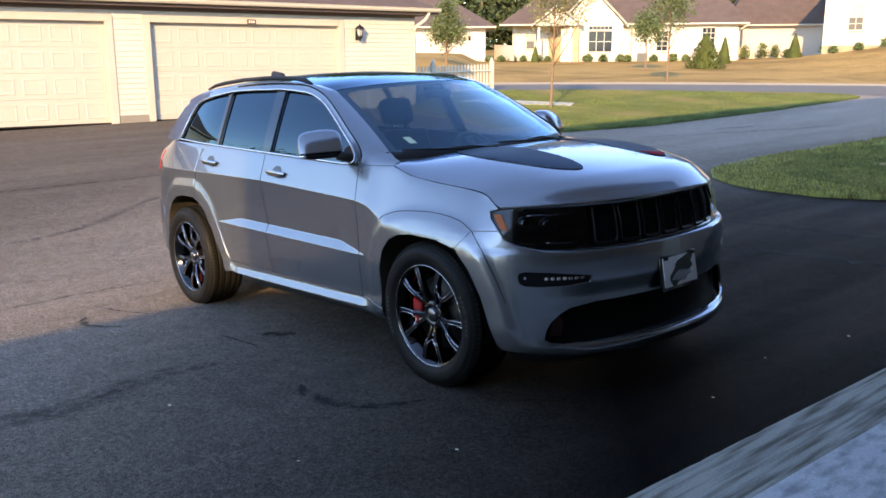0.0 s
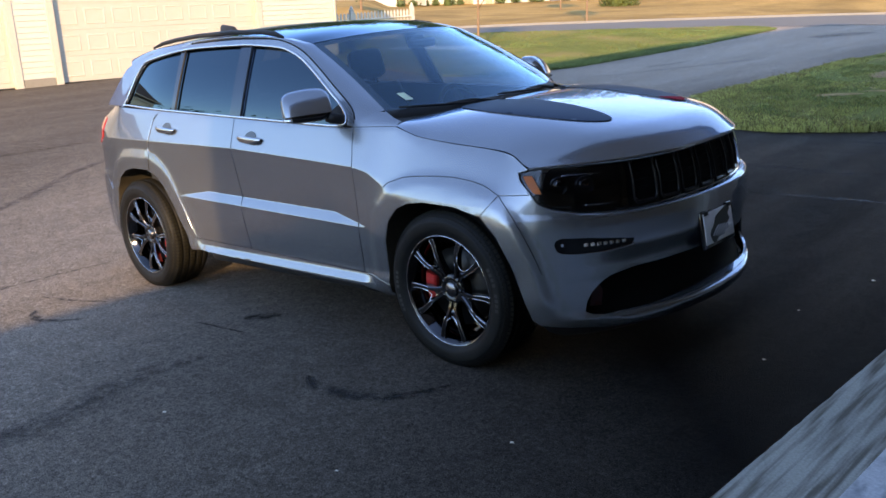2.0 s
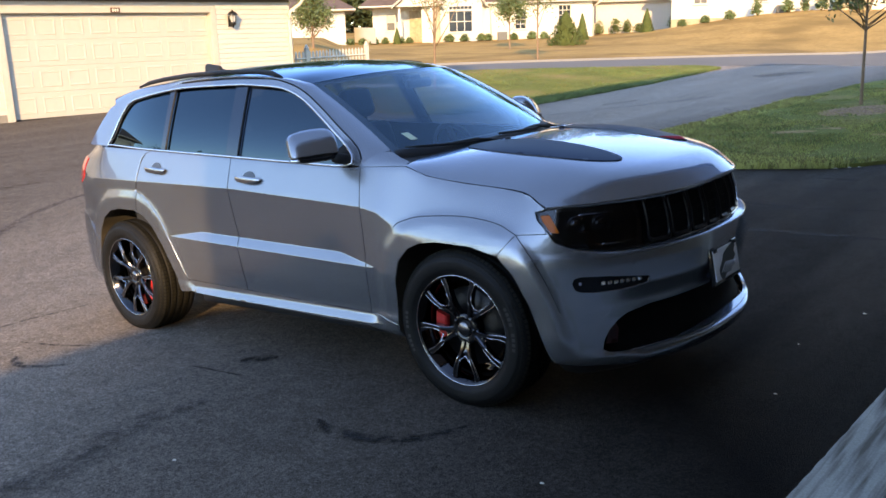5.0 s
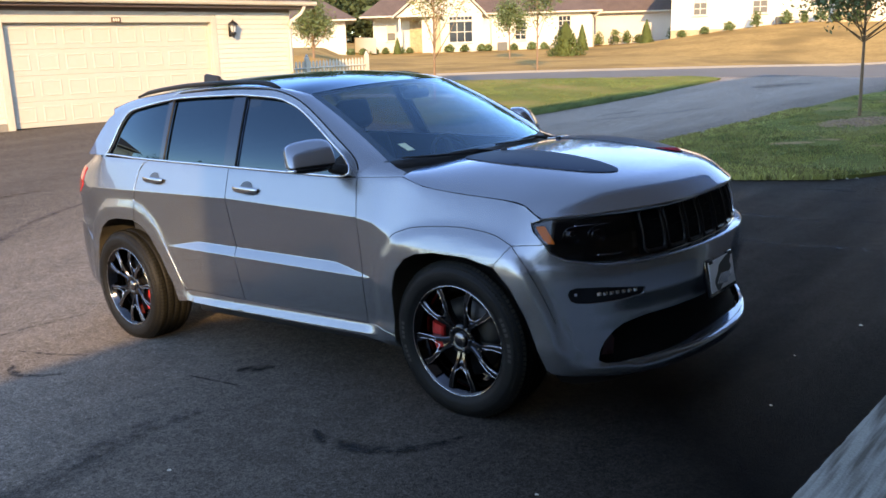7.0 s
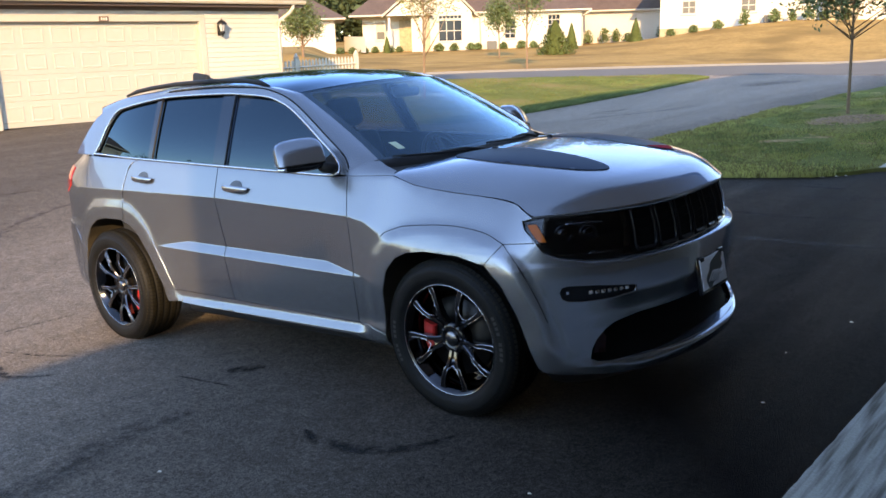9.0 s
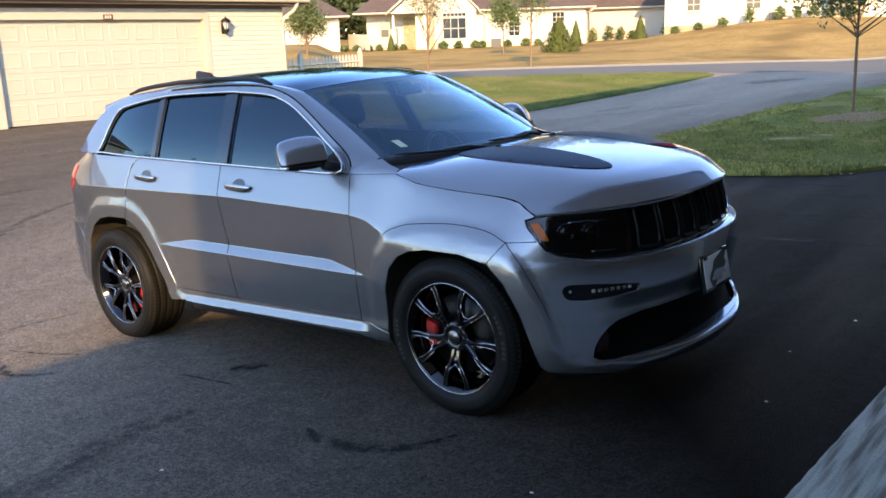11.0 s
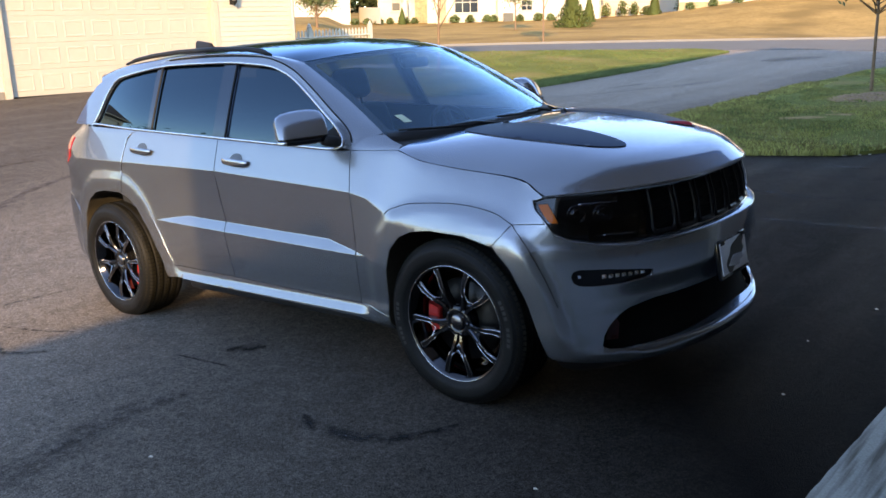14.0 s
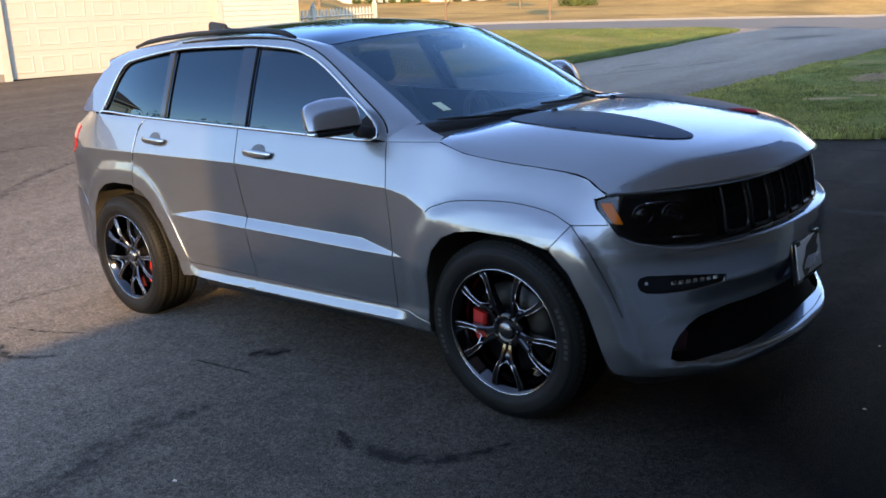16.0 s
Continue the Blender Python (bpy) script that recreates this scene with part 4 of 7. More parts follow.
for k in range(6):
    t = 2 * math.pi * k / 6
    bm = bmesh.new()
    tube(bm, [(0.061 * math.cos(t), 0.061 * math.sin(t) - 0.16, 0.185), (0.092 * math.cos(t), 0.092 * math.sin(t) - 0.16, 0.352)], 0.006, 6)
    part("rib", bm, BLACKIRON, lan)

num = tagged(empty("number_plaque", GAR @ Matrix.Translation((2.46, -0.03, 2.475))), "small brown plaque with pale bars over the garage door", "plaque")
bm = bmesh.new()
box(bm, (-0.11, -0.016, -0.055), (0.11, 0, 0.055), 0.006)
part("board", bm, PLAQUE, num)
for k in range(3):
    bm = bmesh.new()
    box(bm, (-0.075 + 0.055 * k, -0.02, -0.032), (-0.037 + 0.055 * k, -0.0155, 0.032), 0.002)
    part("bar", bm, PALE, num)


# ---- the car ----
suv = empty("sport_utility_vehicle", pose(0, 0, 0, 1.185, -3.811, -0.039))
tagged(suv, "silver grey SUV with dark glass roof parked on the driveway", "car")
STEP = 0.03


def s_at(y):
    """Where along the contour the nose is that far from the middle."""
    k = len(PLAN) - 2
    while PLAN[k, 1] < y:
        k -= 1
    t = (y - PLAN[k, 1]) / (PLAN[k + 1, 1] - PLAN[k, 1])
    return float(ALONG[k] + t * (ALONG[k + 1] - ALONG[k]))


CUT_F = [(-0.612, 1.150), (-0.604, 1.09), (-0.575, 0.96), (-0.570, 0.80), (-0.572, 0.65), (-0.585, 0.408)]
CUT_M = [(-1.665, 1.196), (-1.660, 1.09), (-1.642, 0.865), (-1.626, 0.70), (-1.612, 0.51), (-1.606, 0.425)]
CUT_R = [(-2.50, 1.244), (-2.56, 1.225), (-2.60, 1.18), (-2.628, 1.047), (-2.634, 0.985)]
FLARE_R = [(-2.634, 0.985), (-2.56, 0.962), (-2.47, 0.90), (-2.365, 0.785), (-2.28, 0.625), (-2.20, 0.435)]
INTAKE_T = [(0.725, 0.335), (0.735, 0.375), (0.762, 0.415), (0.808, 0.45), (0.86, 0.474), (1.0, 0.492), (1.2, 0.495), (S_MAX, 0.495)]
INTAKE_B = [(0.725, 0.335), (0.755, 0.320), (0.833, 0.309), (0.98, 0.304), (1.2, 0.304), (S_MAX, 0.304)]
LAMP_B = [(0.450, 0.916), (0.487, 0.881), (0.536, 0.818), (0.60, 0.79), (0.727, 0.764), (0.88, 0.752), (1.0, 0.750), (1.2, 0.750), (S_MAX, 0.750)]
FOG = [(0.602, 0.640), (0.612, 0.660), (0.64, 0.668), (0.76, 0.660), (0.898, 0.642), (0.972, 0.630), (0.968, 0.598), (0.845, 0.589), (0.70, 0.592), (0.636, 0.599), (0.612, 0.612)]


def belt_line(a, b, drop, n=14):
    return [(a + (b - a) * k / n, tab(a + (b - a) * k / n, BELT) - drop) for k in range(n + 1)]


def shrink(poly, d):
    """Draws an outline in by d, for the gap between panels."""
    area = sum(a[0] * b[1] - b[0] * a[1] for a, b in zip(poly, poly[1:] + poly[:1]))
    sgn = 1 if area > 0 else -1
    out = []
    for i in range(len(poly)):
        p, q, r = poly[i - 1], poly[i], poly[(i + 1) % len(poly)]
        n = [0.0, 0.0]
        for a, b in ((p, q), (q, r)):
            dx, dy = b[0] - a[0], b[1] - a[1]
            m = math.hypot(dx, dy) or 1
            n[0] -= dy / m * sgn
            n[1] += dx / m * sgn
        m = math.hypot(*n) or 1
        k = d / max(0.5, m / 2)
        out.append((q[0] if abs(q[0]) > 1.4 and q[0] in (S_MAX, S_MIN) else q[0] + n[0] / m * k, q[1] + n[1] / m * k))
    return out


def tidy(poly):
    out = []
    for p in poly:
        if not out or math.dist(p, out[-1]) > 1e-4:
            out.append(p)
    return out[:-1] if math.dist(out[0], out[-1]) < 1e-4 else out


CREASES = []
for line, x0, x1, offs in ((CREASE, -3.2, 0.4, (-0.008, -0.0035, 0.0, 0.0035, 0.008)), (STRIP, -2.3, -0.5, (-0.008, -0.0035, 0.0, 0.0035))):
    for d in offs:
        CREASES.append([(x0 + (x1 - x0) * k / 60, tab(x0 + (x1 - x0) * k / 60, line) + d) for k in range(61)])
for d in (-0.004, 0.0, 0.004, 0.009):
    CREASES.append([(-2.28 + 1.76 * k / 60, tab(-2.28 + 1.76 * k / 60, STRIP) + 0.004 + 0.046 * strip_rise(-2.28 + 1.76 * k / 60) + d) for k in range(61)])
for z in (0.352, 0.362, 0.372, 0.390, 0.404, 0.414, 0.428, 0.438):
    CREASES.append([(-2.32, z), (-0.35, z)])


def panel(name, poly, side, parent=suv, mat=PAINT, holes=(), gap=0.0022, step=STEP, out=0.0, label="", place=skin, thick=0.014, shade=None):
    bm = sheet(shrink(tidy(list(poly)), gap), lambda u, v: place(u, v, side, out), step, thick, holes, flip=side > 0, lines=CREASES if place is skin and mat is PAINT and step > 0.012 else (), true=thick > 0 or shade is not None, shade=shade)
    return part(name, bm, mat, parent, label)


rear_end = S_MIN + 0.0
for side in (-1, 1):
    front_door_lower = [*belt_line(-1.665, -0.612, 0.0), *CUT_F, *reversed(CUT_M)]
    rear_door_lower = [*belt_line(-2.50, -1.665, 0.0), *CUT_M, *reversed(FLARE_R), *reversed(CUT_R)]
    fd = panel("front_door", front_door_lower, side)
    rd = panel("rear_door", rear_door_lower, side)
    fender = [*belt_line(-0.612, 0.44, 0.0, 26), (0.490, 0.963), (0.480, 0.957), (0.437, 0.948), (0.449, 0.916), (0.487, 0.881), (0.497, 0.858), (0.345, 0.857), (0.262, 0.770), *reversed(ARCH_F[1:9]), (-0.392, 0.37), (-0.50, 0.400), *reversed(CUT_F)]
    panel("fender", fender, side, step=0.022)
    quarter = [*belt_line(-3.56, -2.50, 0.0, 26), *CUT_R[1:], *FLARE_R[1:], (-2.20, 0.36), (-2.288, 0.352), *reversed(ARCH_R[:-1])]
    quarter = quarter[:-1] + [(-3.22, 0.63), (-3.42, 0.80), (-3.60, 0.82)]
    panel("quarter_panel", quarter, side)
    rear_bumper = [(-3.22, 0.63), (-3.42, 0.80), (-3.60, 0.82), (rear_end, 0.82), (rear_end, 0.30), (-3.32, 0.34)]
    panel("rear_bumper", rear_bumper, side, step=0.05)
    rocker = [(-2.20, 0.435), (-1.606, 0.425), (-0.585, 0.408), (-0.50, 0.400), (-0.392, 0.37), (-0.389, 0.29), (-0.50, 0.30), (-0.585, 0.342), (-1.4, 0.352), (-2.10, 0.362), (-2.20, 0.366)]
    panel("rocker_sill", rocker, side, step=0.014, gap=0.0015)
    bumper = [(0.262, 0.770), (0.345, 0.857), (0.497, 0.858), (0.487, 0.881), *LAMP_B[2:], *reversed(INTAKE_T), *INTAKE_B[1:], (S_MAX, 0.230), (0.85, 0.245), (0.70, 0.258), (0.60, 0.268), (0.515, 0.282), (0.486, 0.30), *reversed(ARCH_F[9:-1])]
    bp = panel("front_bumper", bumper, side, holes=[FOG], step=0.024)
    # mouth, fog lamp recess and lamp band behind the openings
    panel("intake_grille", [*INTAKE_T[:-1], (S_MAX, 0.50), (S_MAX, 0.30), *reversed(INTAKE_B[1:-1])], side, mat=INTAKE_BLACK, out=-0.05, gap=-0.02, thick=0)
    panel("intake_insert", [(0.755, 0.340), (0.775, 0.405), (0.815, 0.435), (0.835, 0.40), (0.82, 0.335)], side, mat=DARKRED, out=-0.046, gap=0, thick=0, step=0.03, label="dark red insert in the intake")
    panel("fog_recess", FOG, side, mat=SLOTBLACK, out=-0.018, gap=-0.012, thick=0, step=0.02)
    for k in range(7):
        u, v = 0.735 + 0.030 * k, 0.618 - 0.0006 * k
        bm = bmesh.new()
        face = [skin(u + a, v + b, side, -0.010) for a, b in ((0.0, 0.002), (0.0, 0.017), (0.014, 0.019), (0.022, 0.015), (0.022, 0.003), (0.012, 0.0))]
        top = skin(u + 0.013, v + 0.006, side, -0.001)
        for a, b in zip(face, face[1:] + face[:1]):
            bm.faces.new([bm.verts.new(q) for q in ((a, b, top) if side < 0 else (b, a, top))])
        part("daytime_led", bm, LED, suv, "clear faceted LED lens", False)
    panel("fog_sensor", [(0.632, 0.628), (0.632, 0.642), (0.646, 0.642), (0.646, 0.628)], side, mat=DARKCHROME, out=-0.011, gap=0.001, step=0.01, thick=0.004)
    for u, v in ((0.567, 0.532), (0.90, 0.70)):
        panel("parking_sensor", [(u + 0.011 * math.cos(t * 0.628), v + 0.011 * math.sin(t * 0.628)) for t in range(10)], side, mat=PAINT, out=0.003, gap=0, step=0.01, thick=0.005)
    panel("lower_valance", [(0.49, 0.31), (0.60, 0.29), (S_MAX, 0.25), (S_MAX, 0.17), (0.62, 0.17), (0.53, 0.20)], side, mat=MATT_BLACK, out=-0.045, gap=0, thick=0, step=0.05, label="black lower valance")
    bm = bmesh.new()
    rows = []
    for k in range(61):
        u = 0.505 + (S_MAX - 0.505) * k / 60
        v = tab(u, LAMP_B)
        rows.append([skin(u, v + dz, side, o) for dz, o in ((-0.004, 0.0), (-0.0005, -0.0015), (0.002, -0.006), (0.0045, -0.030))])
    grid(bm, rows, flip=side > 0)
    part("bumper_ledge", bm, PAINT, suv)
    # band of lamps and grille
    band = [*LAMP_B, (S_MAX, 0.972), (1.2, 0.972), (0.9, 0.968), (0.75, 0.968), (0.57, 0.966), (0.50, 0.958), (0.437, 0.949)]
    panel("lamp_band", band, side, mat=GLOSS_BLACK, out=-0.026, gap=-0.006, thick=0, step=0.03)
    lamp = panel("headlamp", [(0.442, 0.945), (0.454, 0.914), (0.488, 0.884), (0.538, 0.824), (0.60, 0.797), (0.727, 0.771), (0.88, 0.759), (0.945, 0.758), (0.975, 0.80), (0.985, 0.88), (0.975, 0.957), (0.9, 0.962), (0.75, 0.960), (0.565, 0.958), (0.50, 0.954)], side, mat=LENS, out=-0.002, step=0.03, thick=0.004, label="smoked headlamp with black housing")
    panel("turn_signal", [(0.462, 0.936), (0.478, 0.910), (0.504, 0.878), (0.524, 0.860), (0.562, 0.858), (0.546, 0.890), (0.514, 0.938)], side, lamp, AMBER, out=0.001, step=0.02, thick=0.004, label="amber turn signal lens")
    for u, v, r in ((0.645, 0.885, 0.032), (0.77, 0.878, 0.034)):
        bm = bmesh.new()
        rings = []
        c = skin(u, v, side, -0.022)
        n = (skin(u, v, side, 0.0) - c).normalized()
        e1 = n.cross(Vector((0, 0, 1))).normalized()
        e2 = n.cross(e1)
        for rr, h in ((r * 1.25, 0.0), (r * 1.2, 0.012), (r * 1.02, 0.008), (r, 0.004), (r * 0.8, 0.012), (r * 0.45, 0.018), (0.001, 0.020)):
            rings.append([c + n * h + (e1 * math.cos(t * 0.2618) + e2 * math.sin(t * 0.2618)) * rr for t in range(24)])
        grid(bm, rings, close=True, flip=side > 0)
        part("projector", bm, RIMDARK, lamp, "dark projector lens")
    bm = bmesh.new()
    tube(bm, [skin(0.76 + 0.13 * k / 8, 0.795 - 0.006 * k / 8, side, -0.012) for k in range(9)], 0.0035, 6)
    part("chrome_line", bm, CHROME, lamp, "thin bright line")
    bm = bmesh.new()
    tube(bm, [skin(0.66 + 0.19 * k / 8, 0.925 - 0.004 * k / 8, side, -0.014) for k in range(9)], 0.004, 6)
    part("upper_bar", bm, DARKCHROME, lamp, "dark bright line")
    panel("lamp_brow", [(0.66, 0.915), (0.672, 0.940), (0.87, 0.944), (0.885, 0.915), (0.80, 0.910)], side, lamp, CAPGREY, out=-0.019, gap=0.002, step=0.02, thick=0.005)

# grille slots
for side in (-1, 1):
    panel("grille_backing", [(0.988, 0.756), (S_MAX, 0.756), (S_MAX, 0.968), (0.988, 0.964)], side, mat=INTAKE_BLACK, out=-0.0245, gap=0, thick=0, step=0.03)
for k in range(-3, 4):
    y = 0.147 * k
    sd = 1 if k > 0 else -1
    sa = s_at(abs(y))
    slot = empty("grille_slot")
    slot.parent = suv
    lo, hi = 0.770, 0.955
    half = 0.061

    def slot_point(du, v, out):
        yy = y + du
        s = s_at(min(abs(yy), 0.9))
        p = skin(s, v, 1 if yy > 0 else -1, out)
        return p
    pts = []
    for du, v in ((-half, lo + 0.015), (-half + 0.012, lo), (half - 0.012, lo), (half, lo + 0.015), (half, hi - 0.015), (half - 0.012, hi), (-half + 0.012, hi), (-half, hi - 0.015)):
        pts.append((du, v))
    ringpts = dense(pts, 0.03)
    bm = bmesh.new()
    grid(bm, [[slot_point(u * f, lo + (v - lo) * 1.0 + (0 if f == 1 else (0.5 * (lo + hi) - v) * (1 - f)), o) for u, v in ringpts] for f, o in ((1.10, -0.03), (1.08, -0.012), (1.0, -0.010), (0.93, -0.018), (0.91, -0.045))], close=True)
    part("slot_frame", bm, SLOTBLACK, slot, "gloss black slot frame")
    bm = bmesh.new()
    for j in range(5):
        zz = lo + (hi - lo) * (j + 0.5) / 5
        tube(bm, [slot_point(-half * 0.93, zz, -0.027), slot_point(0, zz, -0.027), slot_point(half * 0.93, zz, -0.027)], 0.004, 6)
    part("mesh_bar", bm, INTAKE_BLACK, slot)

# ---- bonnet: between its edge line and its middle line ----
HOOD_EDGE = spline([(-0.33, 0.832, 1.152), (-0.2, 0.826, 1.104), (0.0, 0.813, 1.072), (0.27, 0.793, 1.041), (0.36, 0.794, 1.019), (0.415, 0.801, 0.984), (0.452, 0.802, 0.966)], 8)
HOOD_MID = spline([(-0.40, 0.0, 1.172), (-0.2, 0.0, 1.196), (0.05, 0.0, 1.188), (0.33, 0.0, 1.150), (0.60, 0.0, 1.096), (0.752, 0.0, 1.046), (0.857, 0.0, 0.966)], 8)


def bonnet(u, v, lift=0.0):
    """u: 0 to 1 from the windscreen to the nose; v: -1 to 1 across."""
    k = min(len(HOOD_EDGE) - 1.001, max(0.0, u * (len(HOOD_EDGE) - 1)))
    i, t = int(k), k - int(k)
    e = HOOD_EDGE[i] * (1 - t) + HOOD_EDGE[i + 1] * t
    m = HOOD_MID[i] * (1 - t) + HOOD_MID[i + 1] * t
    a = abs(v)
    px, pz = a ** (2.3 + 0.6 * u ** 6), 0.15 * a ** 2 + 0.85 * a ** 5
    x = m[0] + (e[0] - m[0]) * px
    z = m[2] + (e[2] - m[2]) * pz
    dome = 0.011 * ss(0.92, 0.64, a) * ss(1.0, 0.75, u) * ss(0.05, 0.45, u)
    nose = 0.004 * ss(0.45, 0.86, u) * math.sqrt(max(0.0, 1 - (max(0.0, u - 0.86) / 0.14) ** 2)) * (1 - a ** 6)
    return Vector((x, v * e[1], z + dome + nose + lift))


bm = bmesh.new()
N = 56
rows = [[bonnet(k / N, -1 + 2 * j / N) for j in range(N + 1)] for k in range(N + 1)]
rows.append([bonnet(1.0, -1 + 2 * j / N) + Vector((-0.012, 0, -0.012)) for j in range(N + 1)])
grid(bm, rows, flip=True)
bm.normal_update()
hood = part("bonnet", bm, PAINT, suv)


def hood_at(x, y, lift=0.0):
    v = max(-1.0, min(1.0, y / 0.80))
    lo, hi = 0.0, 1.0
    for _ in range(24):
        mid = (lo + hi) / 2
        if bonnet(mid, v).x < x:
            lo = mid
        else:
            hi = mid
    return bonnet(lo, v, lift)


VENT = curve2([(-0.27, 0.37), (-0.22, 0.285), (-0.06, 0.250), (0.10, 0.240), (0.28, 0.246), (0.44, 0.268), (0.535, 0.302), (0.566, 0.338), (0.545, 0.390), (0.46, 0.462), (0.31, 0.522), (0.12, 0.545), (-0.06, 0.525), (-0.21, 0.465), (-0.27, 0.37)], 4)[:-1]
for side in (-1, 1):
    bm = sheet(VENT, lambda u, v: hood_at(u, v * side, 0.0045), 0.02, 0.005, flip=side < 0)
    part("hood_vent", bm, VENTBLACK, hood, "dark hood scoop panel")
    bm = bmesh.new()
    c = hood_at(-0.13, side * 0.25)
    grid(bm, [[c + Vector((rr * 1.2 * math.cos(t * 0.5236), rr * math.sin(t * 0.5236), h)) for t in range(12)] for rr, h in ((0.015, -0.002), (0.014, 0.008), (0.008, 0.014), (0.001, 0.015))], close=True)
    part("washer_nozzle", bm, MATT_BLACK, hood)
tip = [(0.455, 0.275), (0.535, 0.303), (0.562, 0.335), (0.54, 0.385), (0.50, 0.425)]
part("vent_tip", sheet(tip, lambda u, v: hood_at(u, v, 0.007), 0.02, 0.003, flip=False), TIPRED, hood, "red tip of the far hood scoop panel")

# ---- windscreen, roof, pillars ----
WS_TOP, WS_LOW = Vector((-1.185, 0.600, 1.572)), Vector((-0.520, 0.690, 1.182))


def screen(u, v, lift=0.0):
    """u: 0 at the foot to 1 at the roof; v: -1 to 1 across."""
    e = WS_LOW.lerp(WS_TOP, u)
    e = e + Vector((0.03, 0, 0.03)) * math.sin(math.pi * u) * 0.35
    bow = (1 - abs(v) ** 2.2) * (0.165 - 0.02 * u)
    return Vector((e.x + bow, e.y * v, e.z + 0.028 * (1 - v * v) * u - 0.012 * (1 - v * v) * (1 - u))) + Vector((0.5, 0, 0.85)) * lift


bm = bmesh.new()
grid(bm, [[screen(k / 20, -1 + 2 * j / 28) for j in range(29)] for k in range(21)])
ws = part("windscreen", bm, SCREEN, suv, "large raked windscreen")
ws.visible_shadow = True
for lo, hi, name in ((0.955, 1.0, "screen_top_band"), (0.0, 0.085, "screen_foot_band")):
    bm = bmesh.new()
    grid(bm, [[screen(lo + (hi - lo) * k / 3, -1 + 2 * j / 28, -0.006) for j in range(29)] for k in range(4)])
    part(name, bm, MATT_BLACK, ws, "black ceramic band")
for side in (-1, 1):
    bm = bmesh.new()
    grid(bm, [[screen(k / 20, side * (0.935 + 0.065 * j / 3), -0.006) for j in range(4)] for k in range(21)], flip=side < 0)
    part("screen_side_band", bm, MATT_BLACK, ws, "black ceramic band")
bm = bmesh.new()
cs = [screen(0.14 + 0.085 * k / 3, -0.80 + 0.06 * j / 3 - 0.02 * k / 3, 0.003) for k in range(4) for j in range(4)]
grid(bm, [cs[0:4], cs[4:8], cs[8:12], cs[12:16]])
part("sticker", bm, STICKER, ws, "pale green square sticker")

ROOF_EDGE = spline([(-1.185, 0.600, 1.572), (-1.40, 0.618, 1.618), (-1.75, 0.632, 1.652), (-2.2, 0.635, 1.664), (-2.7, 0.622, 1.650), (-3.02, 0.607, 1.628), (-3.28, 0.588, 1.592)], 6)


def roof_at(u, v, lift=0.0):
    k = min(len(ROOF_EDGE) - 1.001, max(0.0, u * (len(ROOF_EDGE) - 1)))
    i, t = int(k), k - int(k)
    e = ROOF_EDGE[i] * (1 - t) + ROOF_EDGE[i + 1] * t
    bow = (1 - abs(v) ** 2.2) * (0.145 * ss(0.25, 0.0, u))
    tail = -(1 - abs(v) ** 2.4) * 0.10 * ss(0.8, 1.0, u)
    return Vector((e[0] + bow + tail, e[1] * v, e[2] + 0.045 * (1 - abs(v) ** 2.4) * (0.62 + 0.38 * ss(0.0, 0.2, u)) + lift))


for u0, u1, name, mat, lab in ((0.004, 0.30, "glass_roof_front", TINT, "dark glass roof panel"), (0.304, 0.62, "glass_roof_rear", TINT, "dark glass roof panel"), (0.624, 1.0, "roof_skin", PAINT, "")):
    bm = bmesh.new()
    grid(bm, [[roof_at(u0 + (u1 - u0) * k / 16, -1 + 2 * j / 24) for j in range(25)] for k in range(17)], flip=False)
    bmesh.ops.recalc_face_normals(bm, faces=bm.faces)
    part(name, bm, mat, suv, lab)
bm = bmesh.new()
grid(bm, [[roof_at(u, -1 + 2 * j / 24, -0.03) for j in range(25)] for u in (0.05, 0.3, 0.5, 0.7, 0.95)])
part("headliner", bm, HEADLINER, suv)

FRAME_TOP = [(-3.25, 1.52), (-3.12, 1.565), (-2.80, 1.612), (-2.43, 1.632), (-2.35, 1.644), (-1.89, 1.642), (-1.52, 1.622), (-1.36, 1.597), (-1.19, 1.543), (-1.02, 1.457), (-0.81, 1.331), (-0.66, 1.232), (-0.612, 1.150)]
frame_top = curve2(FRAME_TOP, 5)
DLO = [(-3.15, 1.262), (-3.10, 1.33), (-3.045, 1.455), (-2.96, 1.545), (-2.80, 1.574), (-2.45, 1.606), (-2.2, 1.611), (-1.79, 1.602), (-1.655, 1.594), (-1.39, 1.566), (-1.26, 1.533), (-1.15, 1.490), (-1.007, 1.412), (-0.842, 1.312), (-0.745, 1.248), (-0.690, 1.195), (-0.683, 1.162)]
dlo_top = curve2(DLO, 5)


def between(line, x0, x1):
    pts = [p for p in line if x0 < p[0] < x1]
    at = lambda x: tab(x, [(p[0], p[1]) for p in line])
    return [(x0, at(x0)), *pts, (x1, at(x1))]


def belt_up(x, up=0.012):
    return tab(x, BELT[:7]) + up


def pane_normal(u, v, side):
    """The side glass is upright at the belt and leans in towards the roof."""
    return Vector((0.04 - 0.10 * ss(-2.3, -3.1, u), side, 0.19 + 1.25 * max(0.0, v - tab(u, BELT[:7])))).normalized()


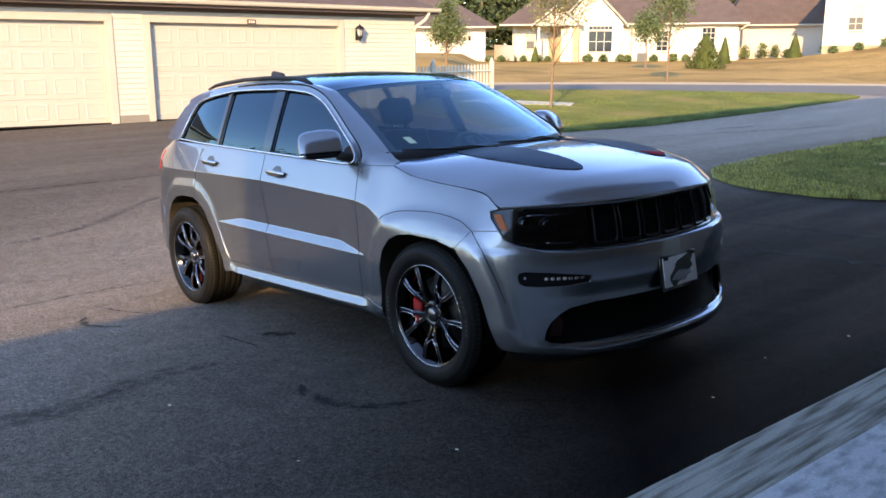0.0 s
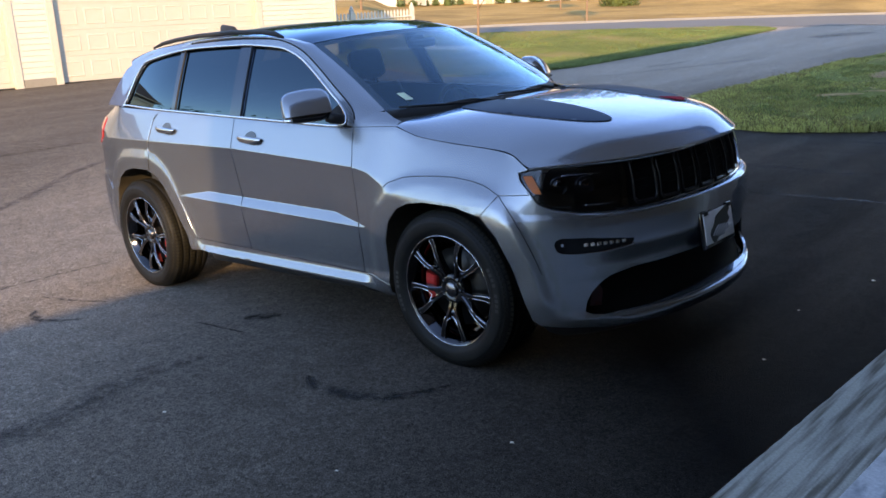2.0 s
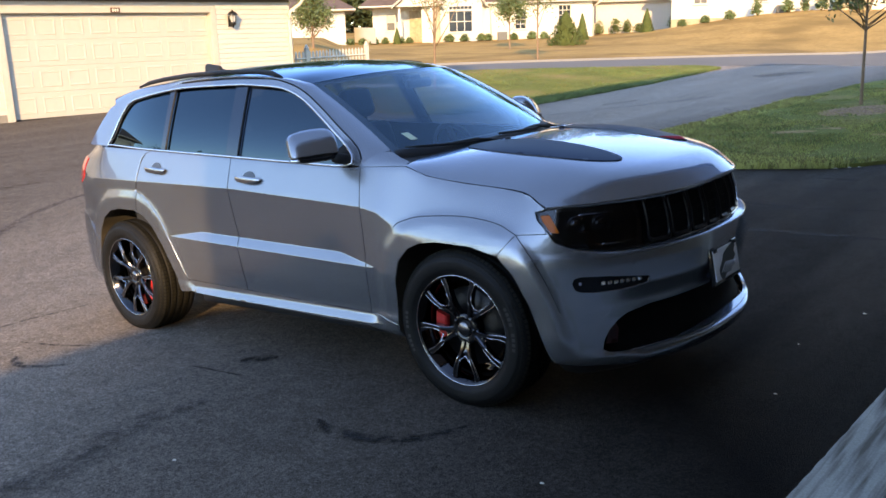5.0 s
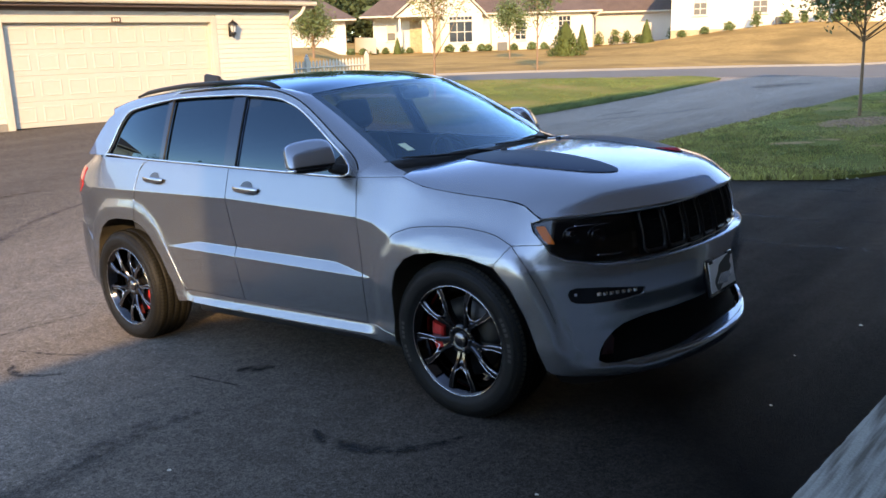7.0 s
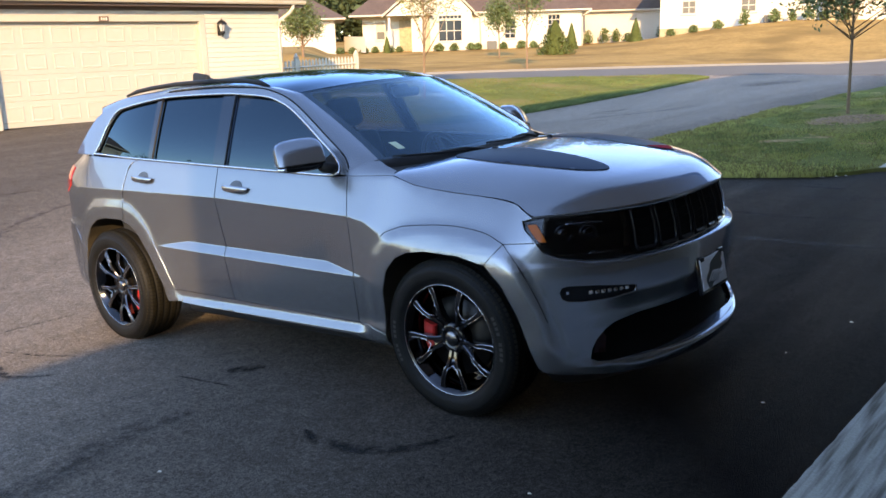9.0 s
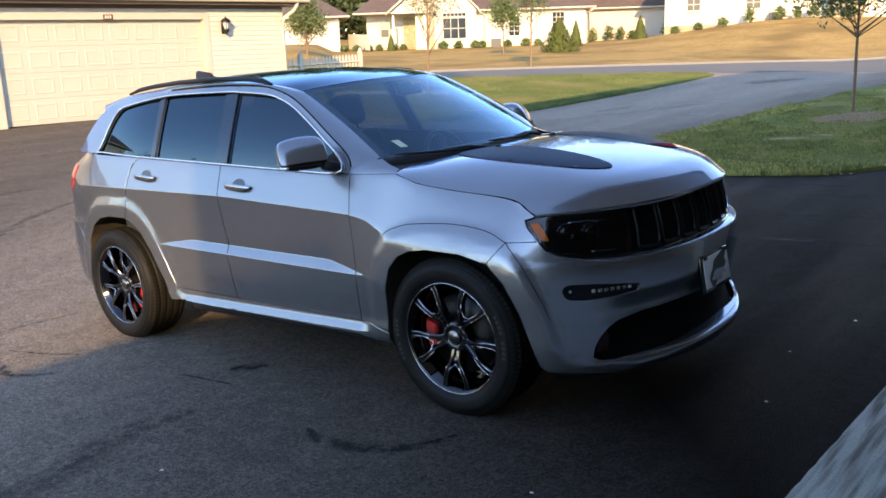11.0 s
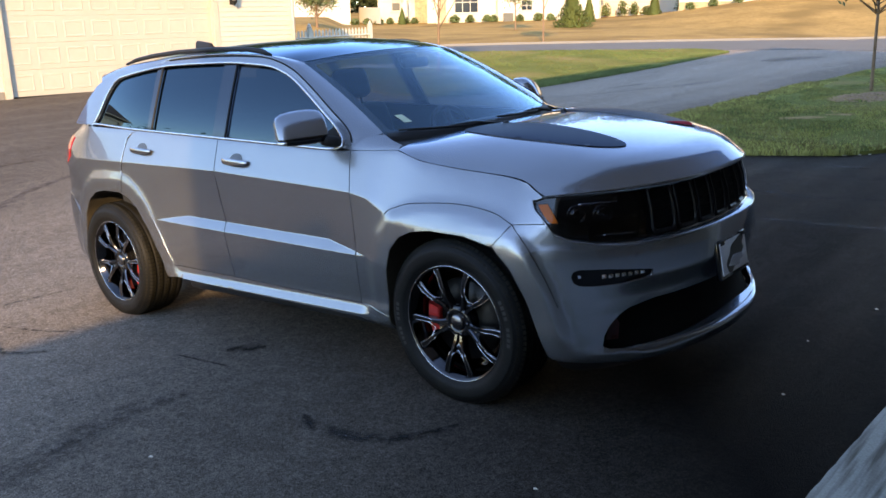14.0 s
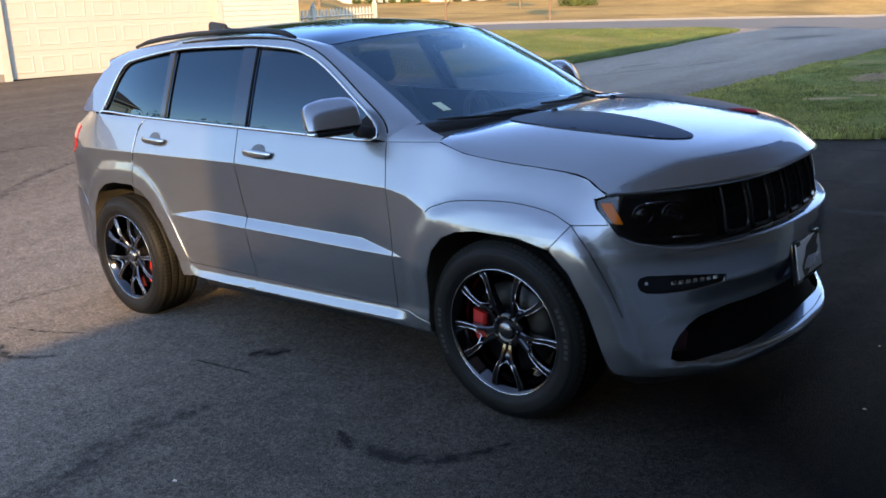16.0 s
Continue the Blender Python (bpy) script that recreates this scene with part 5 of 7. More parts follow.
for side in (-1, 1):
    # painted frame above the glass, in three pieces
    for name, x0, x1 in (("front_door_frame", -1.665, -0.70), ("rear_door_frame", -2.43, -1.669)):
        top = between(frame_top, x0, x1)
        low = between(dlo_top, x0, x1)
        panel(name, [*top, *reversed(low)], side, place=house, gap=0.001, step=0.025, thick=0.01)
    panel("front_door_frame", [*between(frame_top, -0.70, -0.614), (-0.625, 1.150), (-0.684, 1.155), (-0.70, 1.205)], side, place=house, gap=0.0, step=0.025, thick=0.01)
    dpil = [*between(dlo_top, -3.13, -2.434), *reversed(between(frame_top, -3.25, -2.434)), (-3.315, 1.44), (-3.40, 1.287), *[(x, belt_up(x, 0.0)) for x in (-3.34, -3.28, -3.2)], (-3.15, 1.262)]
    panel("rear_pillar", dpil, side, place=house, gap=0.0, step=0.03, thick=0.01, shade=lambda u, v, n: n.lerp(Vector((-0.10, side * 0.84, 0.50)), 0.9 * ss(-3.08, -3.34, u)).normalized())
    # glass
    for name, x0, x1, slant0, slant1 in (("front_door_glass", -1.60, -0.70, -0.06, 0.0), ("rear_door_glass", -2.368, -1.70, -0.05, -0.06), ("quarter_glass", -3.13, -2.40, 0.0, -0.05)):
        low = [(x0 + (x1 - x0) * k / 12, belt_up(x0 + (x1 - x0) * k / 12)) for k in range(13)]
        top = between(dlo_top, x0 + slant0, x1 + slant1)
        g = panel(name, [*top, *reversed(low)], side, mat=PRIVACY if side < 0 else FRONTGLASS if name == "front_door_glass" else REARGLASS, place=house, out=-0.012, gap=0.0, step=0.04, thick=0, label="dark tinted side window", shade=lambda u, v, n: pane_normal(u, v, side))
        g.visible_shadow = True
    # pillars between the panes, gloss black
    for name, x0, x1, m0, m1 in (("b_pillar_trim", -1.735, -1.60, -0.055, -0.055), ("c_pillar_trim", -2.404, -2.362, -0.055, -0.05)):
        top = between(dlo_top, x0 + m0, x1 + m1)
        low = [(x0, belt_up(x0)), (x1, belt_up(x1))]
        panel(name, [*top, *reversed(low)], side, mat=PILLAR, place=house, out=-0.004, gap=0.0, step=0.05, thick=0.008, label="gloss black pillar trim", shade=lambda u, v, n: pane_normal(u, v, side))
    bm = bmesh.new()
    tube(bm, [house(-1.613 - 0.055 * k / 8, belt_up(-1.613) + (1.588 - belt_up(-1.613)) * k / 8, side, -0.001) for k in range(9)], 0.006, 6)
    part("glass_seal", bm, MATT_BLACK, suv)
    bm = bmesh.new()
    tube(bm, [house(-2.345 - 0.05 * k / 8, belt_up(-2.345) + (1.60 - belt_up(-2.345)) * k / 8, side, -0.001) for k in range(9)], 0.007, 6)
    part("glass_seal", bm, MATT_BLACK, suv)
    # bright surround
    bm = bmesh.new()
    loop = [house(x, z, side, 0.004) for x, z in dlo_top] + [house(x, belt_up(x, 0.004), side, 0.004) for x in np.linspace(-0.72, -3.13, 40)]
    loop.append(loop[0])
    tube(bm, loop, 0.0075, 6, False)
    part("window_surround", bm, CHROME, suv, "bright metal window surround")
    bm = bmesh.new()
    tube(bm, [house(x, z, side, 0.002) for x, z in frame_top if -2.36 < x < -0.62], 0.0045, 6)
    part("frame_seal", bm, DARK, suv, "dark door seal line")
    bm = bmesh.new()
    tube(bm, [house(-0.632, 1.168, side, 0.004), house(-0.632, 1.168, side, 0.004).lerp(screen(0.05, side), 0.5) + Vector((0, side * 0.006, 0.008)), screen(0.05, side) + Vector((0, side * 0.004, 0.003))], 0.002, 5)
    part("pillar_seam", bm, DARK, suv)
    # front pillar and roof rail skin
    lower = [house(x, z, side, 0.0) for x, z in frame_top if x > -3.2]
    lower = lower[::-1]
    pil = [screen(k / 24, side) for k in range(25)]
    edge = [Vector((e[0], side * e[1], e[2])) for e in ROOF_EDGE]
    upper_all = pil + edge[1:]
    ln = np.r_[0, np.cumsum([(a - b).length for a, b in zip(upper_all, upper_all[1:])])]
    lm = np.r_[0, np.cumsum([(a - b).length for a, b in zip(lower, lower[1:])])]

    def along(pts, acc, t):
        d = t * acc[-1]
        i = min(len(acc) - 2, int(np.searchsorted(acc, d, "right")) - 1)
        return pts[i].lerp(pts[i + 1], (d - acc[i]) / max(1e-9, acc[i + 1] - acc[i]))
    bm = bmesh.new()
    rows = []
    for k in range(61):
        a, b = along(lower, lm, k / 60), along(upper_all, ln, k / 60)
        bulge = Vector((0.0, side * 0.010, 0.006))
        rows.append([a.lerp(b, j / 8) + bulge * math.sin(math.pi * j / 8) for j in range(9)])
    grid(bm, rows, flip=side < 0)
    bmesh.ops.recalc_face_normals(bm, faces=bm.faces)
    part("roof_side", bm, PAINT, suv)
    # shoulder between fender, pillar foot and cowl
    bm = bmesh.new()
    rows = []
    for k in range(13):
        x = -0.625 + 0.30 * k / 12
        a = skin(x, tab(x, BELT), side)
        t = k / 12
        b = screen(0.0, side).lerp(Vector((-0.36, side * 0.745, 1.150)), t) if k > 2 else pil[3].lerp(pil[0], k / 3)
        rows.append([a.lerp(b, j / 6) + Vector((0, 0, 0.012)) * math.sin(math.pi * j / 6) for j in range(7)])
    layer = bm.verts.layers.float_vector.new("facing")
    for k, line in enumerate(grid(bm, rows, flip=side < 0)):
        x, e = -0.625 + 0.30 * k / 12, 0.004
        zb = tab(x, BELT) - 0.006
        n0 = (skin(x + e, zb, side) - skin(x - e, zb, side)).cross(skin(x, zb + e, side) - skin(x, zb - e, side)).normalized()
        n0 = n0 if n0.y * side > 0 else -n0
        for j, v in enumerate(line):
            v[layer] = n0.lerp(Vector((0.30, side * 0.42, 0.86)), (j / 6) ** 0.8).normalized()
    part("cowl_side", bm, PAINT, suv)
    # roof rail
    bm = bmesh.new()
    rail = [(-1.40, 1.618, 0.632, 0.006), (-1.47, 1.640, 0.634, 0.016), (-1.60, 1.660, 0.636, 0.015), (-1.9, 1.678, 0.638, 0.015), (-2.3, 1.683, 0.636, 0.015), (-2.6, 1.674, 0.630, 0.015), (-2.78, 1.662, 0.624, 0.014), (-2.92, 1.640, 0.618, 0.008)]
    tube(bm, [(x, side * w, z - (0.018 if side > 0 else -0.005)) for x, z, w, r in rail], [r * 0.95 for *_, r in rail], 8)
    part("roof_rail", bm, MATT_BLACK, suv, "black roof rail")

bm = bmesh.new()
box(bm, (-3.00, -0.036, 1.69), (-2.82, 0.036, 1.768), 0.024)
for v in bm.verts:
    if v.co.z > 1.735:
        v.co.x -= 0.012
        v.co.y *= 0.55
        if v.co.x > -2.9:
            v.co.z -= 0.022
part("roof_antenna", bm, MATT_BLACK, suv, "dark shark fin aerial")

# cowl and wipers
bm = bmesh.new()
grid(bm, [[Vector((screen(0.0, v).x + d, screen(0.0, v).y, screen(0.0, v).z - 0.012 + h)) for v in np.linspace(-1, 1, 25)] for d, h in ((-0.03, -0.02), (0.0, -0.004), (0.05, -0.012), (0.12, -0.04))], flip=False)
bmesh.ops.recalc_face_normals(bm, faces=bm.faces)
part("cowl_panel", bm, MATT_BLACK, suv, "black cowl panel")
bm = bmesh.new()
grid(bm, [[screen(u, v, 0.005 - 0.02 * (u < 0)) for v in np.linspace(-0.99, 0.99, 33)] for u in (-0.03, 0.0, 0.022, 0.046)])
part("cowl_cover", bm, MATT_BLACK, suv, "black cover over the foot of the windscreen")
for y0, y1, u1 in ((-0.10, -0.63, 0.062), (0.52, 0.0, 0.062)):
    wip = empty("wiper")
    wip.parent = suv
    bm = bmesh.new()
    pts = [screen(0.005 + (u1 - 0.02) * (k / 8) ** 1.3, (y0 + (y1 - y0) * k / 8) / 0.69, 0.016) for k in range(9)]
    tube(bm, pts, [0.009 - 0.003 * k / 8 for k in range(9)], 6)
    part("wiper_blade", bm, MATT_BLACK, wip)
    bm = bmesh.new()
    tube(bm, [screen(0.0, y0 / 0.69, 0.02) + Vector((0.04, 0, -0.01)), screen(0.024, (y0 * 0.8 + y1 * 0.2) / 0.69, 0.022), screen(0.03, (y0 * 0.5 + y1 * 0.5) / 0.69, 0.018)], [0.012, 0.008, 0.006], 6)
    part("wiper_arm", bm, MATT_BLACK, wip)

# tail: gate, glass, lamps
bm = bmesh.new()
rows = []
for k in range(11):
    t = k / 10
    z = 0.84 + (1.30 - 0.84) * t
    rows.append([skin(S_MIN + 0.72 * abs(v), z, -1 if v < 0 else 1) for v in np.linspace(-1, 1, 25)])
grid(bm, rows)
bmesh.ops.recalc_face_normals(bm, faces=bm.faces)
part("tailgate", bm, PAINT, suv)
bm = bmesh.new()
up = [roof_at(1.0, v) for v in np.linspace(-1, 1, 25)]
lowr = rows[-1]
grid(bm, [[a.lerp(b, k / 8) for a, b in zip(lowr[3:-3], up[3:-3])] for k in range(9)])
bmesh.ops.recalc_face_normals(bm, faces=bm.faces)
rg = part("rear_window", bm, REARGLASS, suv, "dark tinted rear window")
for a0, a1 in ((0, 4), (21, 25)):
    bm = bmesh.new()
    grid(bm, [[a.lerp(b, k / 8) + (a - Vector((-3.0, 0, a.z))).normalized() * 0.006 for a, b in zip(lowr[a0:a1], up[a0:a1])] for k in range(9)])
    bmesh.ops.recalc_face_normals(bm, faces=bm.faces)
    layer = bm.verts.layers.float_vector.new("facing")
    for v in bm.verts:
        v[layer] = Vector((-0.04, 0.84 if a0 else -0.84, 0.52)).normalized()
    part("rear_corner_pillar", bm, PAINT, suv)
rg.visible_shadow = True
bm = bmesh.new()
grid(bm, [[roof_at(1.0, v) + Vector((d, 0, h)) for v in np.linspace(-0.985, 0.985, 25)] for d, h in ((0.02, 0.003), (-0.045, -0.008), (-0.055, -0.018), (-0.045, -0.03), (0.0, -0.04))])
bmesh.ops.recalc_face_normals(bm, faces=bm.faces)
part("roof_spoiler", bm, PAINT, suv)
for side in (-1, 1):
    panel("tail_lamp", [(-3.45, 1.195), (-3.62, 1.205), (-3.80, 1.17), (-3.80, 1.02), (-3.60, 1.01), (-3.47, 1.06)], side, mat=REDLENS, out=0.006, step=0.03, thick=0.02, label="red tail lamp")

# door handles and mirrors
for side in (-1, 1):
    for s0, z0 in ((-1.595, 1.088), (-2.53, 1.136)):
        hd = empty("door_handle")
        hd.parent = suv
        bm = bmesh.new()
        rows = []
        for k in range(13):
            t = k / 12
            s, z = s0 + 0.012 + 0.22 * t, z0 - 0.012 * t
            lift = 0.006 + 0.026 * math.sin(math.pi * min(1, max(0, t))) ** 0.45
            hgt = 0.010 + 0.011 * math.sin(math.pi * t) ** 0.4
            c = skin(s, z, side, lift)
            rows.append([c + Vector((0, side * 0.009 * math.cos(a), hgt * math.sin(a))) for a in (2 * math.pi * q / 10 for q in range(10))])
        grid(bm, rows, close=True)
        bmesh.ops.recalc_face_normals(bm, faces=bm.faces)
        part("grip", bm, HANDLE, hd, "bright door handle grip")
        # flat disc of darker paint: the hollow's shade is put into its colour
        cup = [(s0 + 0.12 + 0.055 * math.cos(t * 0.3927), z0 + 0.002 + 0.034 * math.sin(t * 0.3927)) for t in range(16)]
        panel("handle_cup", cup, side, hd, CUP, out=0.0015, gap=0, step=0.02, thick=0)
    mir = empty("door_mirror")
    mir.parent = suv
    if side > 0:
        mir.location = (-0.02, -0.03, 0.0)
    axis, thru = Vector((-0.46, side * 0.888, 0)), Vector((0.888, side * 0.46, 0))
    mid_ = Vector((-0.800, side * 0.990, 1.270))

    def pod(a, b, k=0.5):
        """A rounded box: a runs round the level section, b from foot to top."""
        pw = lambda q, e: math.copysign(abs(q) ** e, q)
        f, g, h = pw(math.cos(b), k) * pw(math.cos(a), k), pw(math.cos(b), k) * pw(math.sin(a), k), pw(math.sin(b), k)
        up = 0.5 + 0.5 * h
        return mid_ + axis * f * (0.130 - 0.008 * up) + thru * (g * (0.068 - 0.012 * up) - 0.072 * up * up) + Vector((0, 0, 0.083 * h - 0.010 * max(0.0, f) * up))
    for name, b0, b1, swell, mat, lab in (("mirror_shell", -0.22, 1.5707, 1.0, PAINT, ""), ("mirror_base", -1.5707, -0.26, 0.965, GLOSS_BLACK, "black mirror underside")):
        bm = bmesh.new()
        grid(bm, [[mid_ + (pod(2 * math.pi * q / 36, b0 + (b1 - b0) * k / 14) - mid_) * swell for q in range(36)] for k in range(15)], close=True)
        bmesh.ops.remove_doubles(bm, verts=bm.verts, dist=1e-5)
        bmesh.ops.recalc_face_normals(bm, faces=bm.faces)
        part(name, bm, mat, mir, lab)
    bm = bmesh.new()
    tube(bm, [(-0.715, side * 0.835, 1.180), (-0.725, side * 0.87, 1.192), (-0.735, side * 0.92, 1.205)], [0.030, 0.028, 0.026], 10)
    part("mirror_foot", bm, MATT_BLACK, mir, "black mirror foot")
    panel("mirror_sail", [(-0.80, 1.16), (-0.69, 1.165), (-0.70, 1.205), (-0.76, 1.255), (-0.80, 1.23)], side, mir, MATT_BLACK, out=0.006, gap=0, step=0.03, thick=0.004, place=house)
    bm = bmesh.new()
    tube(bm, [pod(1.0 - 0.2 * k, -0.50) for k in range(6)], 0.008, 8)
    part("mirror_blinker", bm, LED, mir, "clear blinker lens")

# ---- wheels ----
def wheel_at(x, side):
    w = empty("wheel")
    w.parent = suv
    w.matrix_local = Matrix.Translation((x, side * 0.795, 0.386)) @ (Matrix.Rotation(math.pi, 4, "Z") if side > 0 else Matrix.Identity(4)) @ Matrix.Rotation(0.53 if x < -1 else 0.64, 4, "Y")
    # tyre: the outside faces -y
    prof = [(0.255, 0.118), (0.262, 0.128), (0.275, 0.138), (0.305, 0.147), (0.335, 0.146), (0.358, 0.138), (0.374, 0.124), (0.3825, 0.108)]
    for g in (0.075, 0.025, -0.025, -0.075):
        prof += [(0.386, g + 0.006), (0.376, g + 0.0055), (0.376, g - 0.0055), (0.386, g - 0.006)]
    prof += [(0.3825, -0.108), (0.374, -0.124), (0.366, -0.1325), (0.358, -0.138), (0.346, -0.1435), (0.344, -0.1465), (0.335, -0.148), (0.322, -0.1495), (0.305, -0.1475), (0.292, -0.1445), (0.290, -0.1425), (0.281, -0.138), (0.270, -0.130), (0.262, -0.118)]
    bm = bmesh.new()
    lathe(bm, [(r, a) for r, a in prof], 96)
    bmesh.ops.recalc_face_normals(bm, faces=bm.faces)
    tyre = part("tyre", bm, RUBBER, w)
    bm = bmesh.new()
    for k in range(96):
        t = 2 * math.pi * k / 96
        for a0, a1 in ((-0.140, -0.108), (-0.106, -0.083), (-0.067, -0.033), (-0.017, 0.017), (0.033, 0.067)):
            c, s = math.cos(t), math.sin(t)
            c2, s2 = math.cos(t + 0.045), math.sin(t + 0.045)
            r0, r1 = (0.3595, 0.386) if a0 < -0.12 else (0.3875, 0.3875)
            q = [(r0 * c, a0, r0 * s), (r0 * c2, a0, r0 * s2), (r1 * c2, a1, r1 * s2), (r1 * c, a1, r1 * s)]
            bm.faces.new([bm.verts.new(p) for p in q])
    bmesh.ops.solidify(bm, geom=bm.faces[:], thickness=0.004)
    bmesh.ops.recalc_face_normals(bm, faces=bm.faces)
    part("tread", bm, TREAD, tyre, "dusty tyre tread", smooth=False).data.shade_flat()
    for k0 in (0.5, 3.6):
        for k in range(9):
            if k == 4:
                continue
            bm = bmesh.new()
            t = k0 + 0.075 * k
            e = Vector((math.cos(t), 0, math.sin(t)))
            f = Vector((-math.sin(t), 0, math.cos(t)))
            q = [e * r + f * d + Vector((0, -0.1502, 0)) for r, d in ((0.312, -0.008), (0.330, -0.008), (0.330, 0.008), (0.312, 0.008))]
            bm.faces.new([bm.verts.new(p) for p in q])
            part("sidewall_bar", bm, LETTER, tyre, "", False)
    # rim barrel and lip
    bm = bmesh.new()
    lathe(bm, [(0.252, 0.118), (0.236, 0.10), (0.228, 0.05), (0.222, -0.02), (0.228, -0.085), (0.250, -0.108), (0.258, -0.122), (0.2665, -0.131), (0.272, -0.131), (0.273, -0.122)], 72)
    bmesh.ops.recalc_face_normals(bm, faces=bm.faces)
    part("rim", bm, RIMDARK, w, "black chrome wheel rim")
    bm = bmesh.new()
    tube(bm, [(0.2690 * math.cos(t * 0.1309), -0.1325, 0.2690 * math.sin(t * 0.1309)) for t in range(49)], 0.0018, 6, False)
    part("rim_edge", bm, CHROME, w, "thin bright rim edge")
    hubm = bmesh.new()
    lathe(hubm, [(0.075, -0.02), (0.078, -0.085), (0.070, -0.098), (0.045, -0.102), (0.040, -0.094), (0.001, -0.094)], 32)
    bmesh.ops.recalc_face_normals(hubm, faces=hubm.faces)
    part("wheel_hub", hubm, GLOSS_BLACK, w)
    bm = bmesh.new()
    lathe(bm, [(0.036, -0.093), (0.036, -0.104), (0.031, -0.109), (0.001, -0.111)], 28)
    bmesh.ops.recalc_face_normals(bm, faces=bm.faces)
    part("centre_cap", bm, CAPGREY, w, "grey centre cap")
    for k in range(5):
        t = 2 * math.pi * k / 5 + math.pi / 5
        bm = bmesh.new()
        lathe(bm, [(0.010, -0.080), (0.010, -0.102), (0.007, -0.106), (0.001, -0.106)], 8)
        ob = part("lug_nut", bm, RIMDARK, w)
        ob.location = (0.058 * math.cos(t), 0, 0.058 * math.sin(t))
        # twin spoke: two arms that part from the hub, with a bright edge
        t = 2 * math.pi * k / 5 + math.pi / 2
        sp = bmesh.new()
        for sgn in (-1, 1):
            rows = []
            for j in range(9):
                q = j / 8
                r = 0.062 + (0.259 - 0.062) * q
                off = sgn * (0.013 + 0.050 * ss(0.0, 0.95, q) + 0.006 * q)
                half = 0.0125 - 0.002 * math.sin(math.pi * q) + 0.0045 * q * q
                y = -0.099 - 0.010 * math.sin(math.pi * min(1, q * 1.1)) - 0.022 * q
                dep = 0.040 - 0.012 * q
                rows.append([Vector((off - half, y + dep, r)), Vector((off - half, y + 0.006, r)), Vector((off - half * 0.55, y, r)), Vector((off + half * 0.55, y, r)), Vector((off + half, y + 0.006, r)), Vector((off + half, y + dep, r))])
            grid(sp, rows, close=True)
        web = []
        for j in range(7):
            q = 0.40 * j / 6
            r = 0.062 + (0.246 - 0.062) * q
            off = 0.013 + 0.050 * ss(0.0, 0.95, q) + 0.006 * q
            y = -0.091 - 0.010 * math.sin(math.pi * min(1, q * 1.1)) - 0.020 * q + (0.012 if j == 6 else 0)
            web.append([Vector((off * k / 2, y + 0.004 * (1 - abs(k) / 2), r + (0.012 * (1 - abs(k) / 2) if j >= 5 else 0) * -1)) for k in (-2, -1, 0, 1, 2)])
        grid(sp, web)
        bmesh.ops.recalc_face_normals(sp, faces=sp.faces)
        sp.transform(Matrix.Rotation(-t + math.pi / 2, 4, "Y"))
        spoke = part("spoke", sp, SPOKEBLACK, w, "black twin spoke", True)
        spoke.data.set_sharp_from_angle(angle=0.6)
        turn = Matrix.Rotation(-t + math.pi / 2, 4, "Y")
        arm = lambda q, sgn, d: Vector((sgn * (0.013 + 0.050 * ss(0.0, 0.95, q) + 0.006 * q) + sgn * d * (0.0115 - 0.002 * math.sin(math.pi * q) + 0.0045 * q * q), -0.0975 - 0.010 * math.sin(math.pi * min(1, q * 1.1)) - 0.022 * q, 0.062 + 0.197 * q))
        edges = []
        for sgn in (-1, 1):
            edges.append(([arm(q, sgn, -0.85) for q in (1.0, 0.85, 0.7, 0.55, 0.42)] + [arm(0.36, sgn, 0.0)] + [arm(q, sgn, 0.85) for q in (0.42, 0.55, 0.7, 0.85, 1.0)], 0.0021))
        edges.append(([arm(0.62, -1, -0.95), arm(0.48, -1, -0.95), Vector((0, -0.108, 0.132)), arm(0.48, 1, -0.95), arm(0.62, 1, -0.95)], 0.0026))
        for line, r in edges:
            bm = bmesh.new()
            tube(bm, [turn @ p for p in line], r, 6)
            part("spoke_edge", bm, DARKCHROME, spoke, "bright machined edge")
    bm = bmesh.new()
    lathe(bm, [(0.08, -0.045), (0.19, -0.045), (0.192, -0.038), (0.192, -0.018), (0.19, -0.012), (0.08, -0.012)], 48)
    bmesh.ops.recalc_face_normals(bm, faces=bm.faces)
    part("brake_disc", bm, DISC, w)
    cal = bmesh.new()
    a0 = (2.85, 3.55) if x > -1 else (-0.38, 0.38)
    rows = []
    for j in range(9):
        t = a0[0] + (a0[1] - a0[0]) * j / 8 + (0.64 if x > -1 else -0.07)
        if side > 0:
            t = math.pi - t
        e = Vector((math.cos(t), 0, math.sin(t)))
        rows.append([e * 0.135 + Vector((0, -0.040, 0)), e * 0.135 + Vector((0, -0.062, 0)), e * 0.145 + Vector((0, -0.070, 0)), e * 0.195 + Vector((0, -0.070, 0)), e * 0.207 + Vector((0, -0.060, 0)), e * 0.209 + Vector((0, 0.02, 0)), e * 0.19 + Vector((0, 0.02, 0))])
    grid(cal, rows)
    for r in (rows[0], rows[-1]):
        cal.faces.new([cal.verts.new(p) for p in r])
    bmesh.ops.remove_doubles(cal, verts=cal.verts, dist=1e-5)
    bmesh.ops.recalc_face_normals(cal, faces=cal.faces)
    part("brake_caliper", cal, CALIPER, w, "red brake caliper").data.set_sharp_from_angle(angle=0.6)


